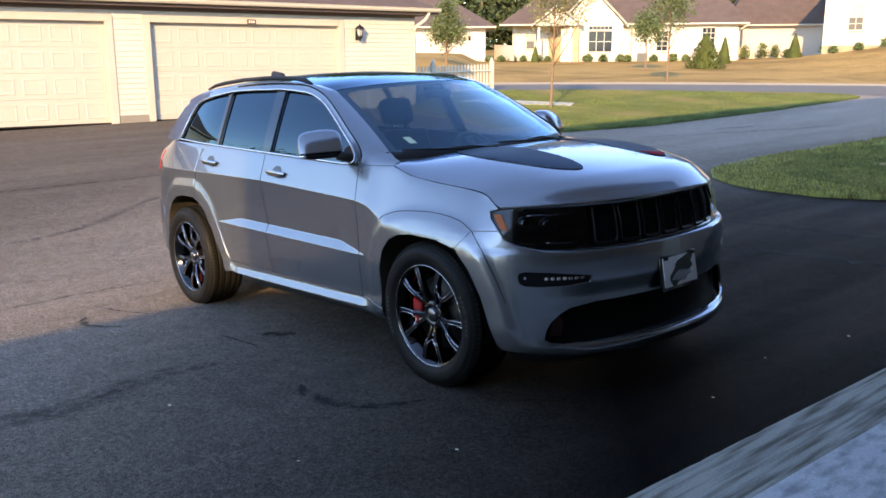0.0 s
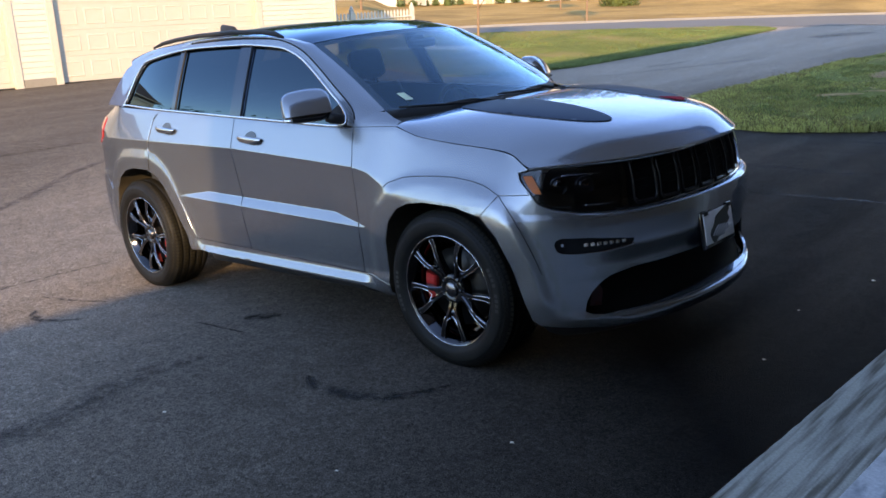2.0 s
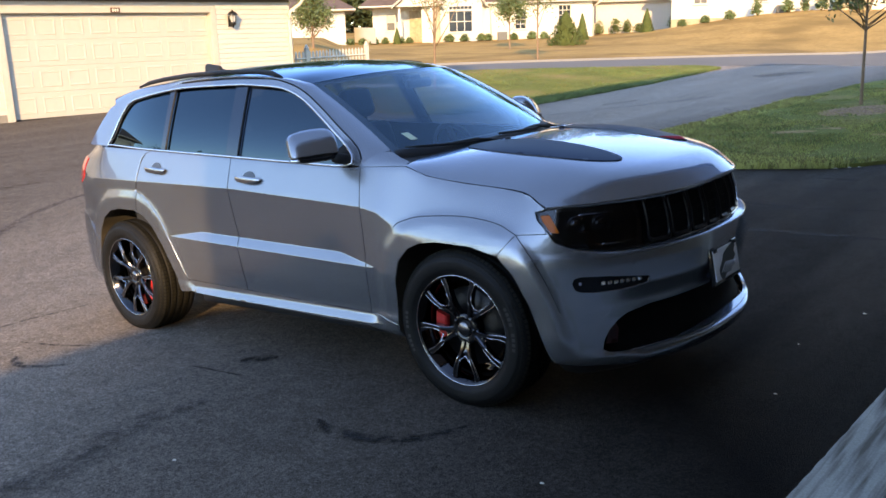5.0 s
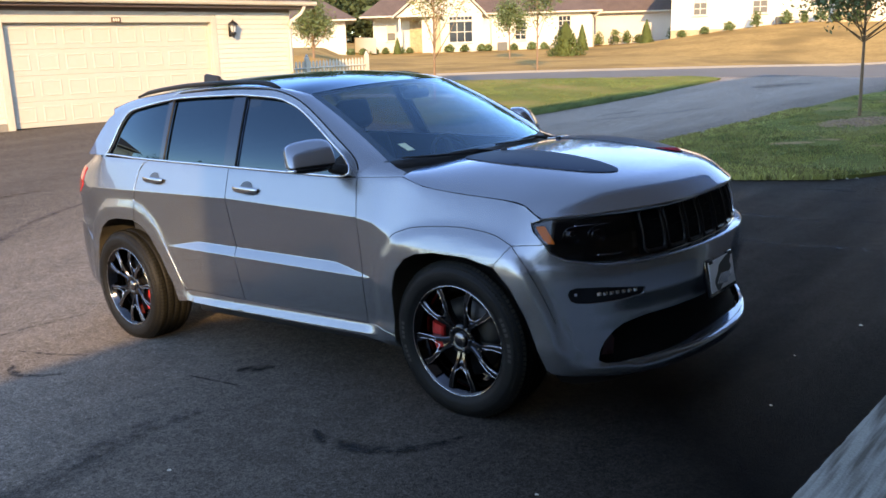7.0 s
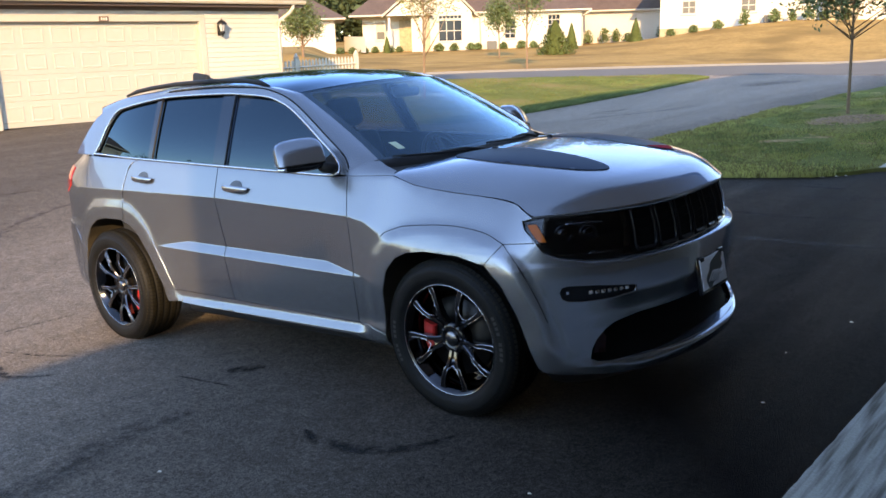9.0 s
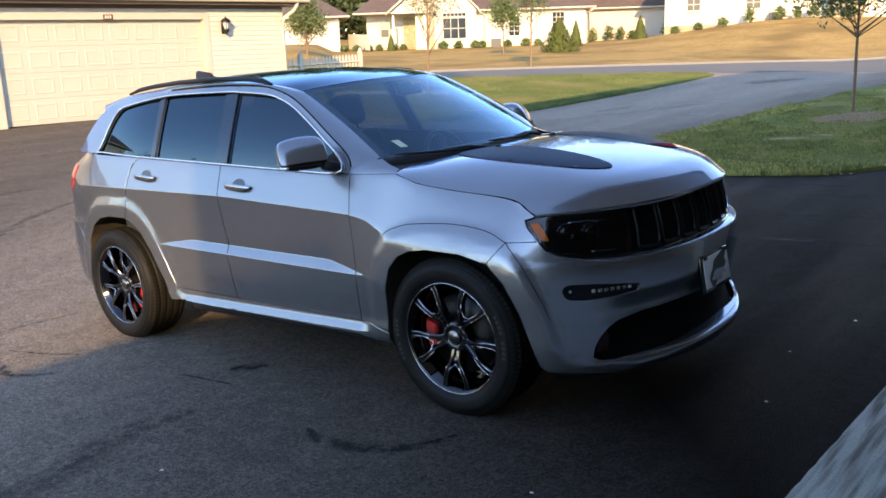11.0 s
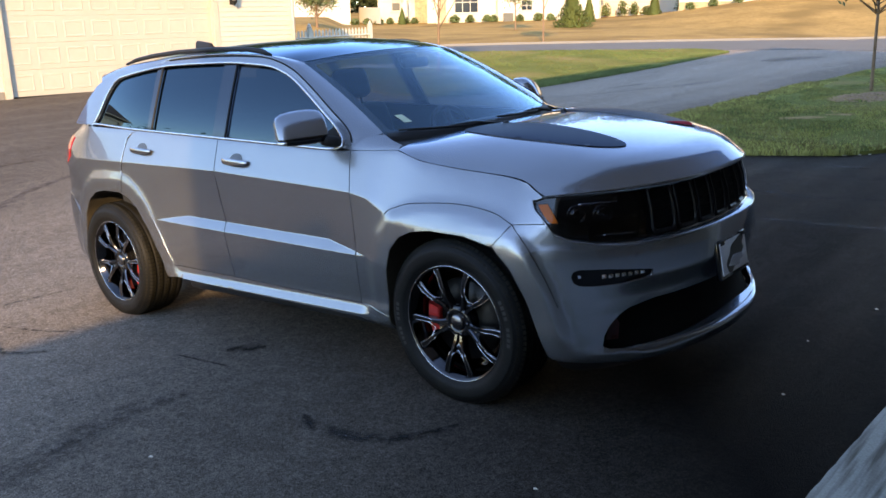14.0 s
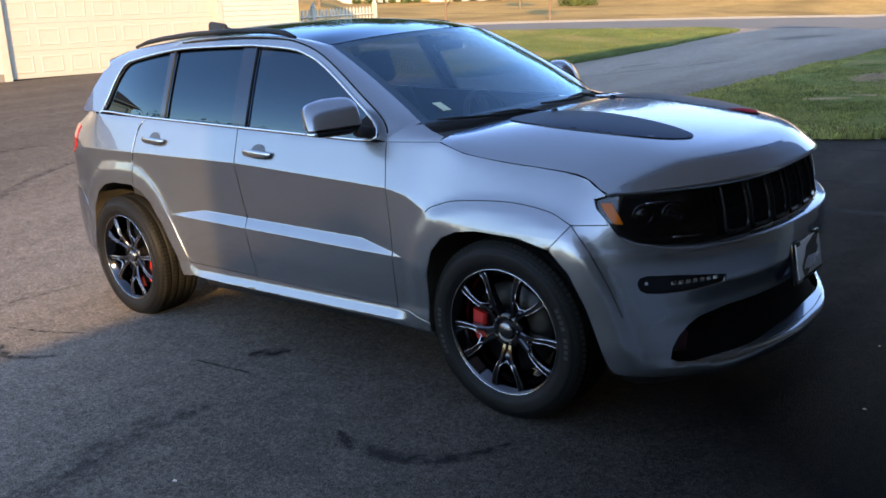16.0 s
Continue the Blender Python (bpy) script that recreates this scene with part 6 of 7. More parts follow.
for x in (0.0, -2.915):
    for side in (-1, 1):
        wheel_at(x, side)
        # arch liner
        arch = ARCH_F if x > -1 else ARCH_R
        bm = bmesh.new()
        rows = []
        for u, v in dense(arch, 0.06, False):
            p = skin(u, v, side, -0.004)
            q = Vector((p.x, side * 0.50, p.z + 0.01))
            rows.append([p, p.lerp(q, 0.15) + Vector((0, 0, 0.012)), p.lerp(q, 0.5) + Vector((0, 0, 0.012)), q])
        grid(bm, rows)
        inner = [bm.verts.new(r[-1]) for r in rows]
        bm.faces.new(inner)
        part("arch_liner", bm, LINER, suv)
# underbody
bm = bmesh.new()
box(bm, (-3.5, -0.5, 0.24), (0.62, 0.5, 0.50), 0.05)
box(bm, (-2.2, -0.86, 0.27), (-0.45, 0.86, 0.42), 0.03)
part("underbody", bm, MATT_BLACK, suv)

# front lip, licence plate
bm = bmesh.new()
rows = []
ys_ = np.linspace(-0.70, 0.70, 41)
for y in ys_:
    s = s_at(abs(float(y)))
    sd = -1 if y < 0 else 1
    fade, mid = ss(0.70, 0.58, abs(float(y))), ss(0.50, 0.12, abs(float(y)))
    rows.append([skin(s, z, sd, (o + 0.012) * fade - 0.012) for z, o in ((0.306, -0.050 + 0.038 * (1 - mid)), (0.300, -0.004 + 0.006 * mid), (0.296, 0.002 + 0.016 * mid), (0.286, 0.004 + 0.018 * mid), (0.270, 0.004 + 0.010 * mid), (0.254, 0.004), (0.240, -0.014))])
grid(bm, rows)
bmesh.ops.recalc_face_normals(bm, faces=bm.faces)
part("front_lip", bm, PAINT, suv)
plate = empty("plate_holder")
plate.parent = suv
plate.matrix_local = Matrix.Translation((0.916, -0.020, 0.580)) @ Matrix.Rotation(radians(-7), 4, "Y")
bm = bmesh.new()
box(bm, (-0.03, -0.147, -0.092), (-0.004, 0.147, 0.084), 0.006)
part("plate_frame", bm, GLOSS_BLACK, plate, "black plate frame")
bm = bmesh.new()
box(bm, (-0.004, -0.134, -0.072), (0.001, 0.134, 0.074), 0.002)
part("plate_face", bm, PLATE, plate, "mirror silver front plate")
bm = bmesh.new()
bird = curve2([(-0.055, -0.055), (-0.065, -0.02), (-0.035, 0.01), (-0.02, 0.035), (0.02, 0.05), (0.06, 0.062), (0.075, 0.045), (0.062, 0.028), (0.07, 0.008), (0.055, -0.005), (0.058, -0.024), (0.035, -0.030), (0.02, -0.045), (-0.01, -0.043), (-0.035, -0.06), (-0.055, -0.055)], 3)[:-1]
sheet(bird, lambda u, v: Vector((0.0022, u * 1.45, v * 1.22)), 0.02, 0.0, bm=bm)
part("emblem", bm, PLATE_DARK, plate, "dark emblem shape")
for k in range(5):
    bm = bmesh.new()
    tube(bm, [(0.0032, -0.070 + 0.020 * k + (0.030 + 0.004 * k) * j, -0.040 - 0.003 * k + 0.026 * j - 0.003 * j * j) for j in range(3)], 0.0018, 5)
    part("emblem_line", bm, PLATE, plate, "pale line in the emblem")
for k in (-1, 1):
    bm = bmesh.new()
    box(bm, (-0.006, k * 0.11 - 0.02, 0.062), (0.004, k * 0.11 + 0.02, 0.082), 0.003)
    part("plate_clip", bm, MATT_BLACK, plate)

# bright tube as a modelled sun glint where the rear door meets the flare
for side in (-1, 1):
    bm = bmesh.new()
    edge_line = curve2(CUT_R[1:] + FLARE_R[1:], 6)
    tube(bm, [skin(u, v, side, 0.003) for u, v in edge_line], [0.0028 if v > 0.98 else 0.0015 for u, v in edge_line], 6)
    part("door_edge_glint", bm, CHROME, suv, "bright line for the sun glint on the rear door edge")

# dark gaps round the doors
for side in (-1, 1):
    for pts in (CUT_F, CUT_M, [(-2.20, 0.435), (-1.606, 0.425), (-0.585, 0.408)]):
        bm = bmesh.new()
        tube(bm, [skin(u, v, side, -0.0015) for u, v in dense(pts, 0.03, False)], 0.0032, 5)
        part("door_gap", bm, DARK, suv)

# grooves between flare and body
for side in (-1, 1):
    for name, pts in (("flare_seam", [(-0.352, 0.868), (-0.335, 0.884), (-0.30, 0.898), (-0.195, 0.921), (0.047, 0.927), (0.236, 0.902), (0.345, 0.857)]), ("flare_seam", [(0.345, 0.857), (0.40, 0.795), (0.446, 0.729), (0.50, 0.62), (0.542, 0.514)]), ("flare_seam", [(-2.634, 0.985), (-2.638, 0.93), (-2.645, 0.87)])):
        bm = bmesh.new()
        tube(bm, [skin(u, v, side, 0.0) for u, v in curve2(pts, 8)], 0.0022, 5)
        part(name, bm, DARK, suv)

# ---- cabin ----
def cushion(lo, hi, r):
    bm = bmesh.new()
    box(bm, lo, hi, r)
    return bm


for y in (-0.40, 0.37):
    for x, nm in ((-1.43, "front_seat"), (-2.25, "rear_seat")):
        st = empty(nm)
        st.parent = suv
        st.matrix_local = Matrix.Translation((x, y, 0.62))
        part("seat_cushion", cushion((-0.25, -0.25, -0.08), (0.25, 0.25, 0.10), 0.05), SEAT, st)
        bm = cushion((-0.08, -0.25, 0.05), (0.08, 0.25, 0.66), 0.06)
        bm.transform(Matrix.Translation((-0.24, 0, 0)) @ Matrix.Rotation(radians(-16), 4, "Y"))
        part("seat_back", bm, SEAT, st)
        bm = cushion((-0.055, -0.135, 0.70), (0.055, 0.135, 0.90), 0.045)
        bm.transform(Matrix.Translation((-0.24, 0, 0)) @ Matrix.Rotation(radians(-14), 4, "Y"))
        part("headrest", bm, SEAT, st)
        for dy in (-0.06, 0.06):
            bm = bmesh.new()
            tube(bm, [(-0.40, dy, 0.60), (-0.425, dy, 0.74)], 0.008, 6)
            part("headrest_post", bm, CABIN, st)
bm = bmesh.new()
grid(bm, [[Vector((x, w, z)) for w in np.linspace(-0.72, 0.72, 13)] for x, z in ((-0.50, 1.14), (-0.62, 1.165), (-0.80, 1.155), (-0.92, 1.10), (-0.95, 0.95), (-0.90, 0.75))])
part("dashboard", bm, CABIN, suv)
sw = empty("steering_wheel")
sw.parent = suv
sw.matrix_local = Matrix.Translation((-0.99, 0.37, 1.06)) @ Matrix.Rotation(radians(65), 4, "Y")
bm = bmesh.new()
tube(bm, [(0.185 * math.cos(t * 0.19635), 0.185 * math.sin(t * 0.19635), 0) for t in range(33)], 0.016, 8, False)
part("wheel_rim", bm, CABIN, sw)
bm = bmesh.new()
box(bm, (-0.05, -0.17, -0.01), (0.03, 0.17, 0.012), 0.008)
box(bm, (-0.17, -0.03, -0.01), (0.0, 0.03, 0.012), 0.008)
part("wheel_spokes", bm, CABIN, sw)
rv = empty("rear_view_mirror")
rv.parent = suv
bm = bmesh.new()
box(bm, (-1.0, -0.06, 1.485), (-0.965, 0.16, 1.540), 0.018)
part("mirror_glass_shell", bm, CABIN, rv)
bm = bmesh.new()
box(bm, (-1.07, 0.0, 1.515), (-1.0, 0.10, 1.565), 0.012)
part("sensor_pod", bm, CABIN, rv)
bm = bmesh.new()
box(bm, (-3.3, -0.78, 0.45), (-0.5, 0.78, 0.50))
part("cabin_floor", bm, CABIN, suv)
for y in (-1, 1):
    bm = bmesh.new()
    grid(bm, [[Vector((x, y * w, z)) for x in np.linspace(-2.9, -0.8, 12)] for w, z in ((0.80, 0.5), (0.82, 0.9), (0.81, 1.13))] + [[Vector((x, y * (0.80 - 0.05 * ss(-2.3, -2.9, x)), tab(x, BELT) + 0.012)) for x in np.linspace(-2.9, -0.8, 12)]])
    part("door_lining", bm, CABIN, suv)


# ---- houses across the street ----
def oriented(x, y, ax, ay, z=0.0):
    return Matrix.Translation((x, y, z)) @ Matrix.Rotation(math.atan2(ay, ax), 4, "Z")


def window_unit(parent, a, z0, z1, w, cols, rows_, y=0.0, blind=0.0):
    """A framed window with sill and single panes; blind: how much of it a pale blind covers, from the top."""
    win = empty("window")
    win.parent = parent
    win.matrix_local = Matrix.Translation((a, y, z0))
    h = z1 - z0
    for name, lo, hi in (("frame_jamb", (-0.09, -0.05, -0.02), (0, 0.02, h + 0.09)), ("frame_jamb", (w, -0.05, -0.02), (w + 0.09, 0.02, h + 0.09)), ("frame_head", (0, -0.05, h), (w, 0.02, h + 0.09)), ("window_sill", (-0.12, -0.09, -0.09), (w + 0.12, 0.02, -0.02))):
        bm = bmesh.new()
        box(bm, lo, hi, 0.008)
        part(name, bm, WHITEWALL, win, smooth=False)
    pw, ph = w / cols, h / rows_
    for i in range(cols):
        for j in range(rows_):
            bm = bmesh.new()
            box(bm, (i * pw + 0.018, -0.012, j * ph + 0.018), ((i + 1) * pw - 0.018, -0.004, (j + 1) * ph - 0.018))
            part("pane", bm, PALEBLIND if (j + 0.5) / rows_ > 1 - blind else SHUT if blind else PANE, win, smooth=False)
    for i in range(1, cols):
        bm = bmesh.new()
        box(bm, (i * pw - 0.018, -0.03, 0), (i * pw + 0.018, 0.0, h))
        part("muntin", bm, WHITEWALL, win, smooth=False)
    for j in range(1, rows_):
        bm = bmesh.new()
        box(bm, (0, -0.028, j * ph - 0.018), (w, -0.001, j * ph + 0.018))
        part("muntin", bm, WHITEWALL, win, smooth=False)
    return win


def wall_part(parent, name, lo, hi, mat):
    bm = bmesh.new()
    box(bm, lo, hi)
    return part(name, bm, mat, parent, smooth=False)


def hip_roof(parent, lo, hi, ze, zr, hip0, hip1, name="roof"):
    bm = bmesh.new()
    x0, y0 = lo
    x1, y1 = hi
    m = (y0 + y1) / 2
    vs = [bm.verts.new(p) for p in ((x0, y0, ze), (x1, y0, ze), (x1, y1, ze), (x0, y1, ze), (x0 + hip0, m, zr), (x1 - hip1, m, zr), (x0, y0, ze - 0.14), (x1, y0, ze - 0.14), (x1, y1, ze - 0.14), (x0, y1, ze - 0.14))]
    for q in ((0, 1, 5, 4), (1, 2, 5), (2, 3, 4, 5), (3, 0, 4)):
        bm.faces.new([vs[i] for i in q])
    r = part(name, bm, ROOF, parent, "brown shingle roof", False)
    bm = bmesh.new()
    box(bm, (x0 - 0.02, y0 - 0.02, ze - 0.115), (x1 + 0.02, y1 + 0.02, ze - 0.012), 0.01)
    part("fascia", bm, TRIM, r, "pale fascia and soffit", False)
    return r


def gable(parent, a0, a1, z0, za, y0, y1, wall=True):
    """A gable that faces the street: wall triangle, two roof slopes with pale barge boards."""
    m = (a0 + a1) / 2
    if wall:
        bm = bmesh.new()
        for y in (y0 + 0.25, y0 + 0.40):
            bm.faces.new([bm.verts.new(p) for p in ((a0 + 0.2, y, z0), (a1 - 0.2, y, z0), (m, y, za - 0.2))])
        part("gable_wall", bm, WHITEWALL, parent, smooth=False)
    bm = bmesh.new()
    for s in (a0, a1):
        q = [(s, y0, z0), (m, y0, za), (m, y1, za), (s, y1, z0)]
        bm.faces.new([bm.verts.new(p) for p in q])
    bmesh.ops.solidify(bm, geom=bm.faces[:], thickness=0.08)
    r = part("gable_roof", bm, ROOF, parent, "brown shingle roof", False)
    bm = bmesh.new()
    for s in (a0, a1):
        vs = [(s, y0 - 0.03, z0 - 0.12), (s, y0 - 0.03, z0 + 0.05), (m, y0 - 0.03, za + 0.05), (m, y0 - 0.03, za - 0.14)]
        f = bm.faces.new([bm.verts.new(p) for p in vs])
    bmesh.ops.solidify(bm, geom=bm.faces[:], thickness=0.05)
    part("barge_board", bm, FASCIA, r, "pale barge board", False)


ha = tagged(empty("house", oriented(-39.7, 38.8, 0.793, 0.609)), "cream single storey house with gables and brown shingle roof", "house")
wall_part(ha, "wall", (0, 0.9, 0.6), (4.3, 1.1, 3.62), WHITEWALL)
wall_part(ha, "wall", (4.3, 0, 0.6), (14.6, 0.2, 3.62), WHITEWALL)
wall_part(ha, "wall", (14.4, 0.2, 0.6), (14.6, 8, 3.62), WHITEWALL)
wall_part(ha, "wing_wall", (14.62, 3.2, 0.6), (24, 3.4, 3.62), SHADEWALL)
wall_part(ha, "wall", (0, 1.1, 0.6), (0.2, 9, 3.62), WHITEWALL)
hip_roof(ha, (-0.7, -0.5), (15.2, 10.5), 3.75, 7.6, 4.5, 3.0)
hip_roof(ha, (14.0, 2.7), (25, 10.5), 3.72, 6.9, 2.0, 3.0, "wing_roof")
gable(ha, 1.55, 4.9, 3.60, 4.95, -1.55, 3.5)
gable(ha, 3.2, 7.6, 3.75, 6.0, -0.98, 5.5)
wall_part(ha, "bay_wall", (3.42, -0.73, 0.6), (7.38, -0.02, 3.80), WHITEWALL)
for a in (1.95, 4.02):
    wall_part(ha, "porch_post", (a, -1.32, 0.7), (a + 0.13, -1.19, 3.5), FASCIA)
wall_part(ha, "porch_pier", (4.28, -1.25, 0.7), (4.62, -0.75, 3.5), STONE)
wall_part(ha, "porch_wall", (2.5, 0.70, 0.7), (4.2, 0.88, 3.4), STONE)
bm = bmesh.new()
box(bm, (2.9, 0.62, 1.25), (3.75, 0.69, 3.2), 0.02)
part("front_door", bm, STONE, ha, "tan front door", False)
window_unit(ha, 5.22, 1.93, 3.22, 1.50, 3, 2, y=-0.75)
window_unit(ha, 5.22, 3.33, 3.55, 1.50, 6, 1, y=-0.75)
window_unit(ha, 12.40, 2.15, 3.42, 0.78, 3, 4, y=-0.02)
window_unit(ha, 0.95, 2.15, 3.2, 0.55, 1, 2, y=0.88, blind=0.5)
window_unit(ha, 9.55, 2.0, 3.2, 0.7, 2, 4, y=-0.02)
bm = bmesh.new()
tube(bm, [(15.15, -0.45, 3.62), (15.0, -0.35, 3.5), (14.72, -0.1, 3.36), (14.66, -0.06, 3.2), (14.66, -0.06, 1.0)], 0.05, 8)
part("downspout", bm, FASCIA, ha)
bm = bmesh.new()
tube(bm, [(7.55, -0.5, 3.66), (7.75, -0.3, 3.52), (7.95, -0.06, 3.4), (7.95, -0.05, 1.2)], 0.05, 8)
part("downspout", bm, FASCIA, ha)
bm = bmesh.new()
box(bm, (5.25, -0.80, 5.05), (5.58, -0.74, 5.5), 0.01)
part("gable_vent", bm, STONE, ha, "tan gable vent", False)
bm = bmesh.new()
box(bm, (8.35, -0.95, 1.1), (9.0, -0.35, 1.85), 0.03)
part("air_conditioner", bm, SHUT, ha, "grey air conditioner", False)

hb = tagged(empty("house", oriented(-22.4, 47.4, 0.92, 0.39)), "tall cream house with shuttered windows on a grassy rise", "house")
wall_part(hb, "wall", (0, 0, 0.8), (16, 0.2, 5.6), WHITEWALL)
wall_part(hb, "wall", (0, 0.2, 0.8), (0.2, 9, 5.6), WHITEWALL)
wall_part(hb, "stone_base", (0.0, -0.08, 0.8), (3.5, -0.002, 2.25), STONE)
wall_part(hb, "stone_bay", (9.2, -1.2, 1.0), (11.0, -0.002, 5.6), STONE)
wall_part(hb, "corner_board", (7.55, -0.06, 1.2), (7.75, -0.002, 5.6), FASCIA)
hip_roof(hb, (-0.6, -0.6), (17, 10), 5.75, 9.0, 4, 4)
window_unit(hb, 1.32, 3.12, 4.55, 0.75, 2, 4, y=-0.02, blind=0.5)
window_unit(hb, 4.72, 3.12, 4.55, 0.80, 2, 4, y=-0.02, blind=0.5)
window_unit(hb, 8.1, 3.4, 4.9, 0.7, 2, 4, y=-0.02)
bm = bmesh.new()
box(bm, (6.0, -0.9, 2.0), (6.75, -0.2, 2.85), 0.03)
part("air_conditioner", bm, SHUT, hb, "grey air conditioner", False)

hc = tagged(empty("house", oriented(-46.5, 31.6, 0.675, 0.738)), "cream garage end of a house with brown hip roof", "house")
wall_part(hc, "wall", (0, 0, 0.5), (8.2, 0.2, 3.5), SHADEWALL)
wall_part(hc, "wall", (8.0, 0.2, 0.5), (8.2, 8, 3.5), SHADEWALL)
bm = bmesh.new()
box(bm, (2.4, -0.05, 0.8), (6.3, -0.002, 3.05), 0.02)
part("garage_door", bm, FASCIA, hc, "pale garage door", False)
bm = bmesh.new()
box(bm, (7.05, -0.16, 2.7), (7.2, -0.02, 3.0), 0.03)
part("wall_lantern", bm, BLACKIRON, hc, "black wall lantern")
hip_roof(hc, (-0.8, -0.7), (8.9, 9), 3.62, 6.2, 4, 4.2)


# ---- fences ----
def picket_fence():
    fence = tagged(empty("picket_fence"), "cream picket fence with pointed pickets and capped posts", "fence")
    p0, p1 = Vector((-18.6, 9.4, 0)), Vector((-17.95, 16.45, 0))
    way = (p1 - p0).normalized()
    bm = bmesh.new()
    w, t = 0.038, 0.010
    pts = [(-w, 0.0), (w, 0.0), (w, 0.80), (0.0, 0.87), (-w, 0.80)]
    a = [bm.verts.new((u, -t, v)) for u, v in pts]
    b = [bm.verts.new((u, t, v)) for u, v in pts]
    bm.faces.new(a)
    bm.faces.new(list(reversed(b)))
    for k in range(5):
        bm.faces.new((a[k], b[k], b[(k + 1) % 5], a[(k + 1) % 5]))
    bmesh.ops.recalc_face_normals(bm, faces=bm.faces)
    first = None
    n = int((p1 - p0).length / 0.128)
    for k in range(n):
        p = p0 + way * (0.128 * k)
        if any(abs(0.128 * k - q) < 0.10 for q in (0.0, 2.4, 4.75, 7.1)):
            continue
        if first is None:
            first = part("picket", bm, SIDING, fence, smooth=False)
            ob = first
        else:
            ob = new("picket", first.data)
            ob.parent = fence
        ob.matrix_local = Matrix.Translation((p.x, p.y, land(p.x, p.y) + 0.03)) @ Matrix.Rotation(math.atan2(way.y, way.x), 4, "Z")
    for q in (0.0, 2.4, 4.75, 7.1):
        p = p0 + way * q
        bm = bmesh.new()
        box(bm, (-0.06, -0.06, 0), (0.06, 0.06, 1.10), 0.008)
        lathe(bm, [(0.095, 1.10), (0.095, 1.13), (0.05, 1.15), (0.06, 1.18), (0.001, 1.24)], 4, "z")
        ob = part("post", bm, SIDING, fence, smooth=False)
        ob.matrix_local = Matrix.Translation((p.x, p.y, land(p.x, p.y) - 0.14)) @ Matrix.Rotation(math.atan2(way.y, way.x) + 0.0, 4, "Z")
    for z in (0.23, 0.67):
        bm = bmesh.new()
        q = [p0 + Vector((0.03, 0, land(p0.x, p0.y) + z)), p1 + Vector((0.03, 0, land(p1.x, p1.y) + z))]
        tube(bm, q, 0.03, 4)
        part("rail", bm, SIDING, fence, smooth=False)


picket_fence()
ff = tagged(empty("board_fence"), "pale board fence between two houses", "fence")
p0, p1 = Vector((-42.0, 39.5, 0)), Vector((-38.2, 37.6, 0))
for k in range(24):
    p = p0.lerp(p1, k / 23)
    bm = bmesh.new()
    box(bm, (-0.075, -0.015, 0.0), (0.075, 0.015, 1.0), 0.004)
    ob = part("board", bm, SIDING, ff, smooth=False)
    ob.matrix_local = Matrix.Translation((p.x, p.y, land(p.x, p.y) + 0.15)) @ Matrix.Rotation(math.atan2(-1.9, 3.8), 4, "Z")


# ---- trees and shrubs ----
def leaves(bm, at, n, size, rng, spread):
    for _ in range(n):
        c = Vector(at) + Vector((rng.gauss(0, 1), rng.gauss(0, 1), rng.gauss(0, 1))) * spread
        u = Vector((rng.gauss(0, 1), rng.gauss(0, 1), rng.gauss(0, 0.7))).normalized()
        v = u.cross(Vector((rng.gauss(0, 1), rng.gauss(0, 1), rng.gauss(0, 1)))).normalized()
        s = size * rng.uniform(0.6, 1.3)
        bm.faces.new([bm.verts.new(c + d) for d in (-u * s, v * s * 0.42, u * s, -v * s * 0.42)])


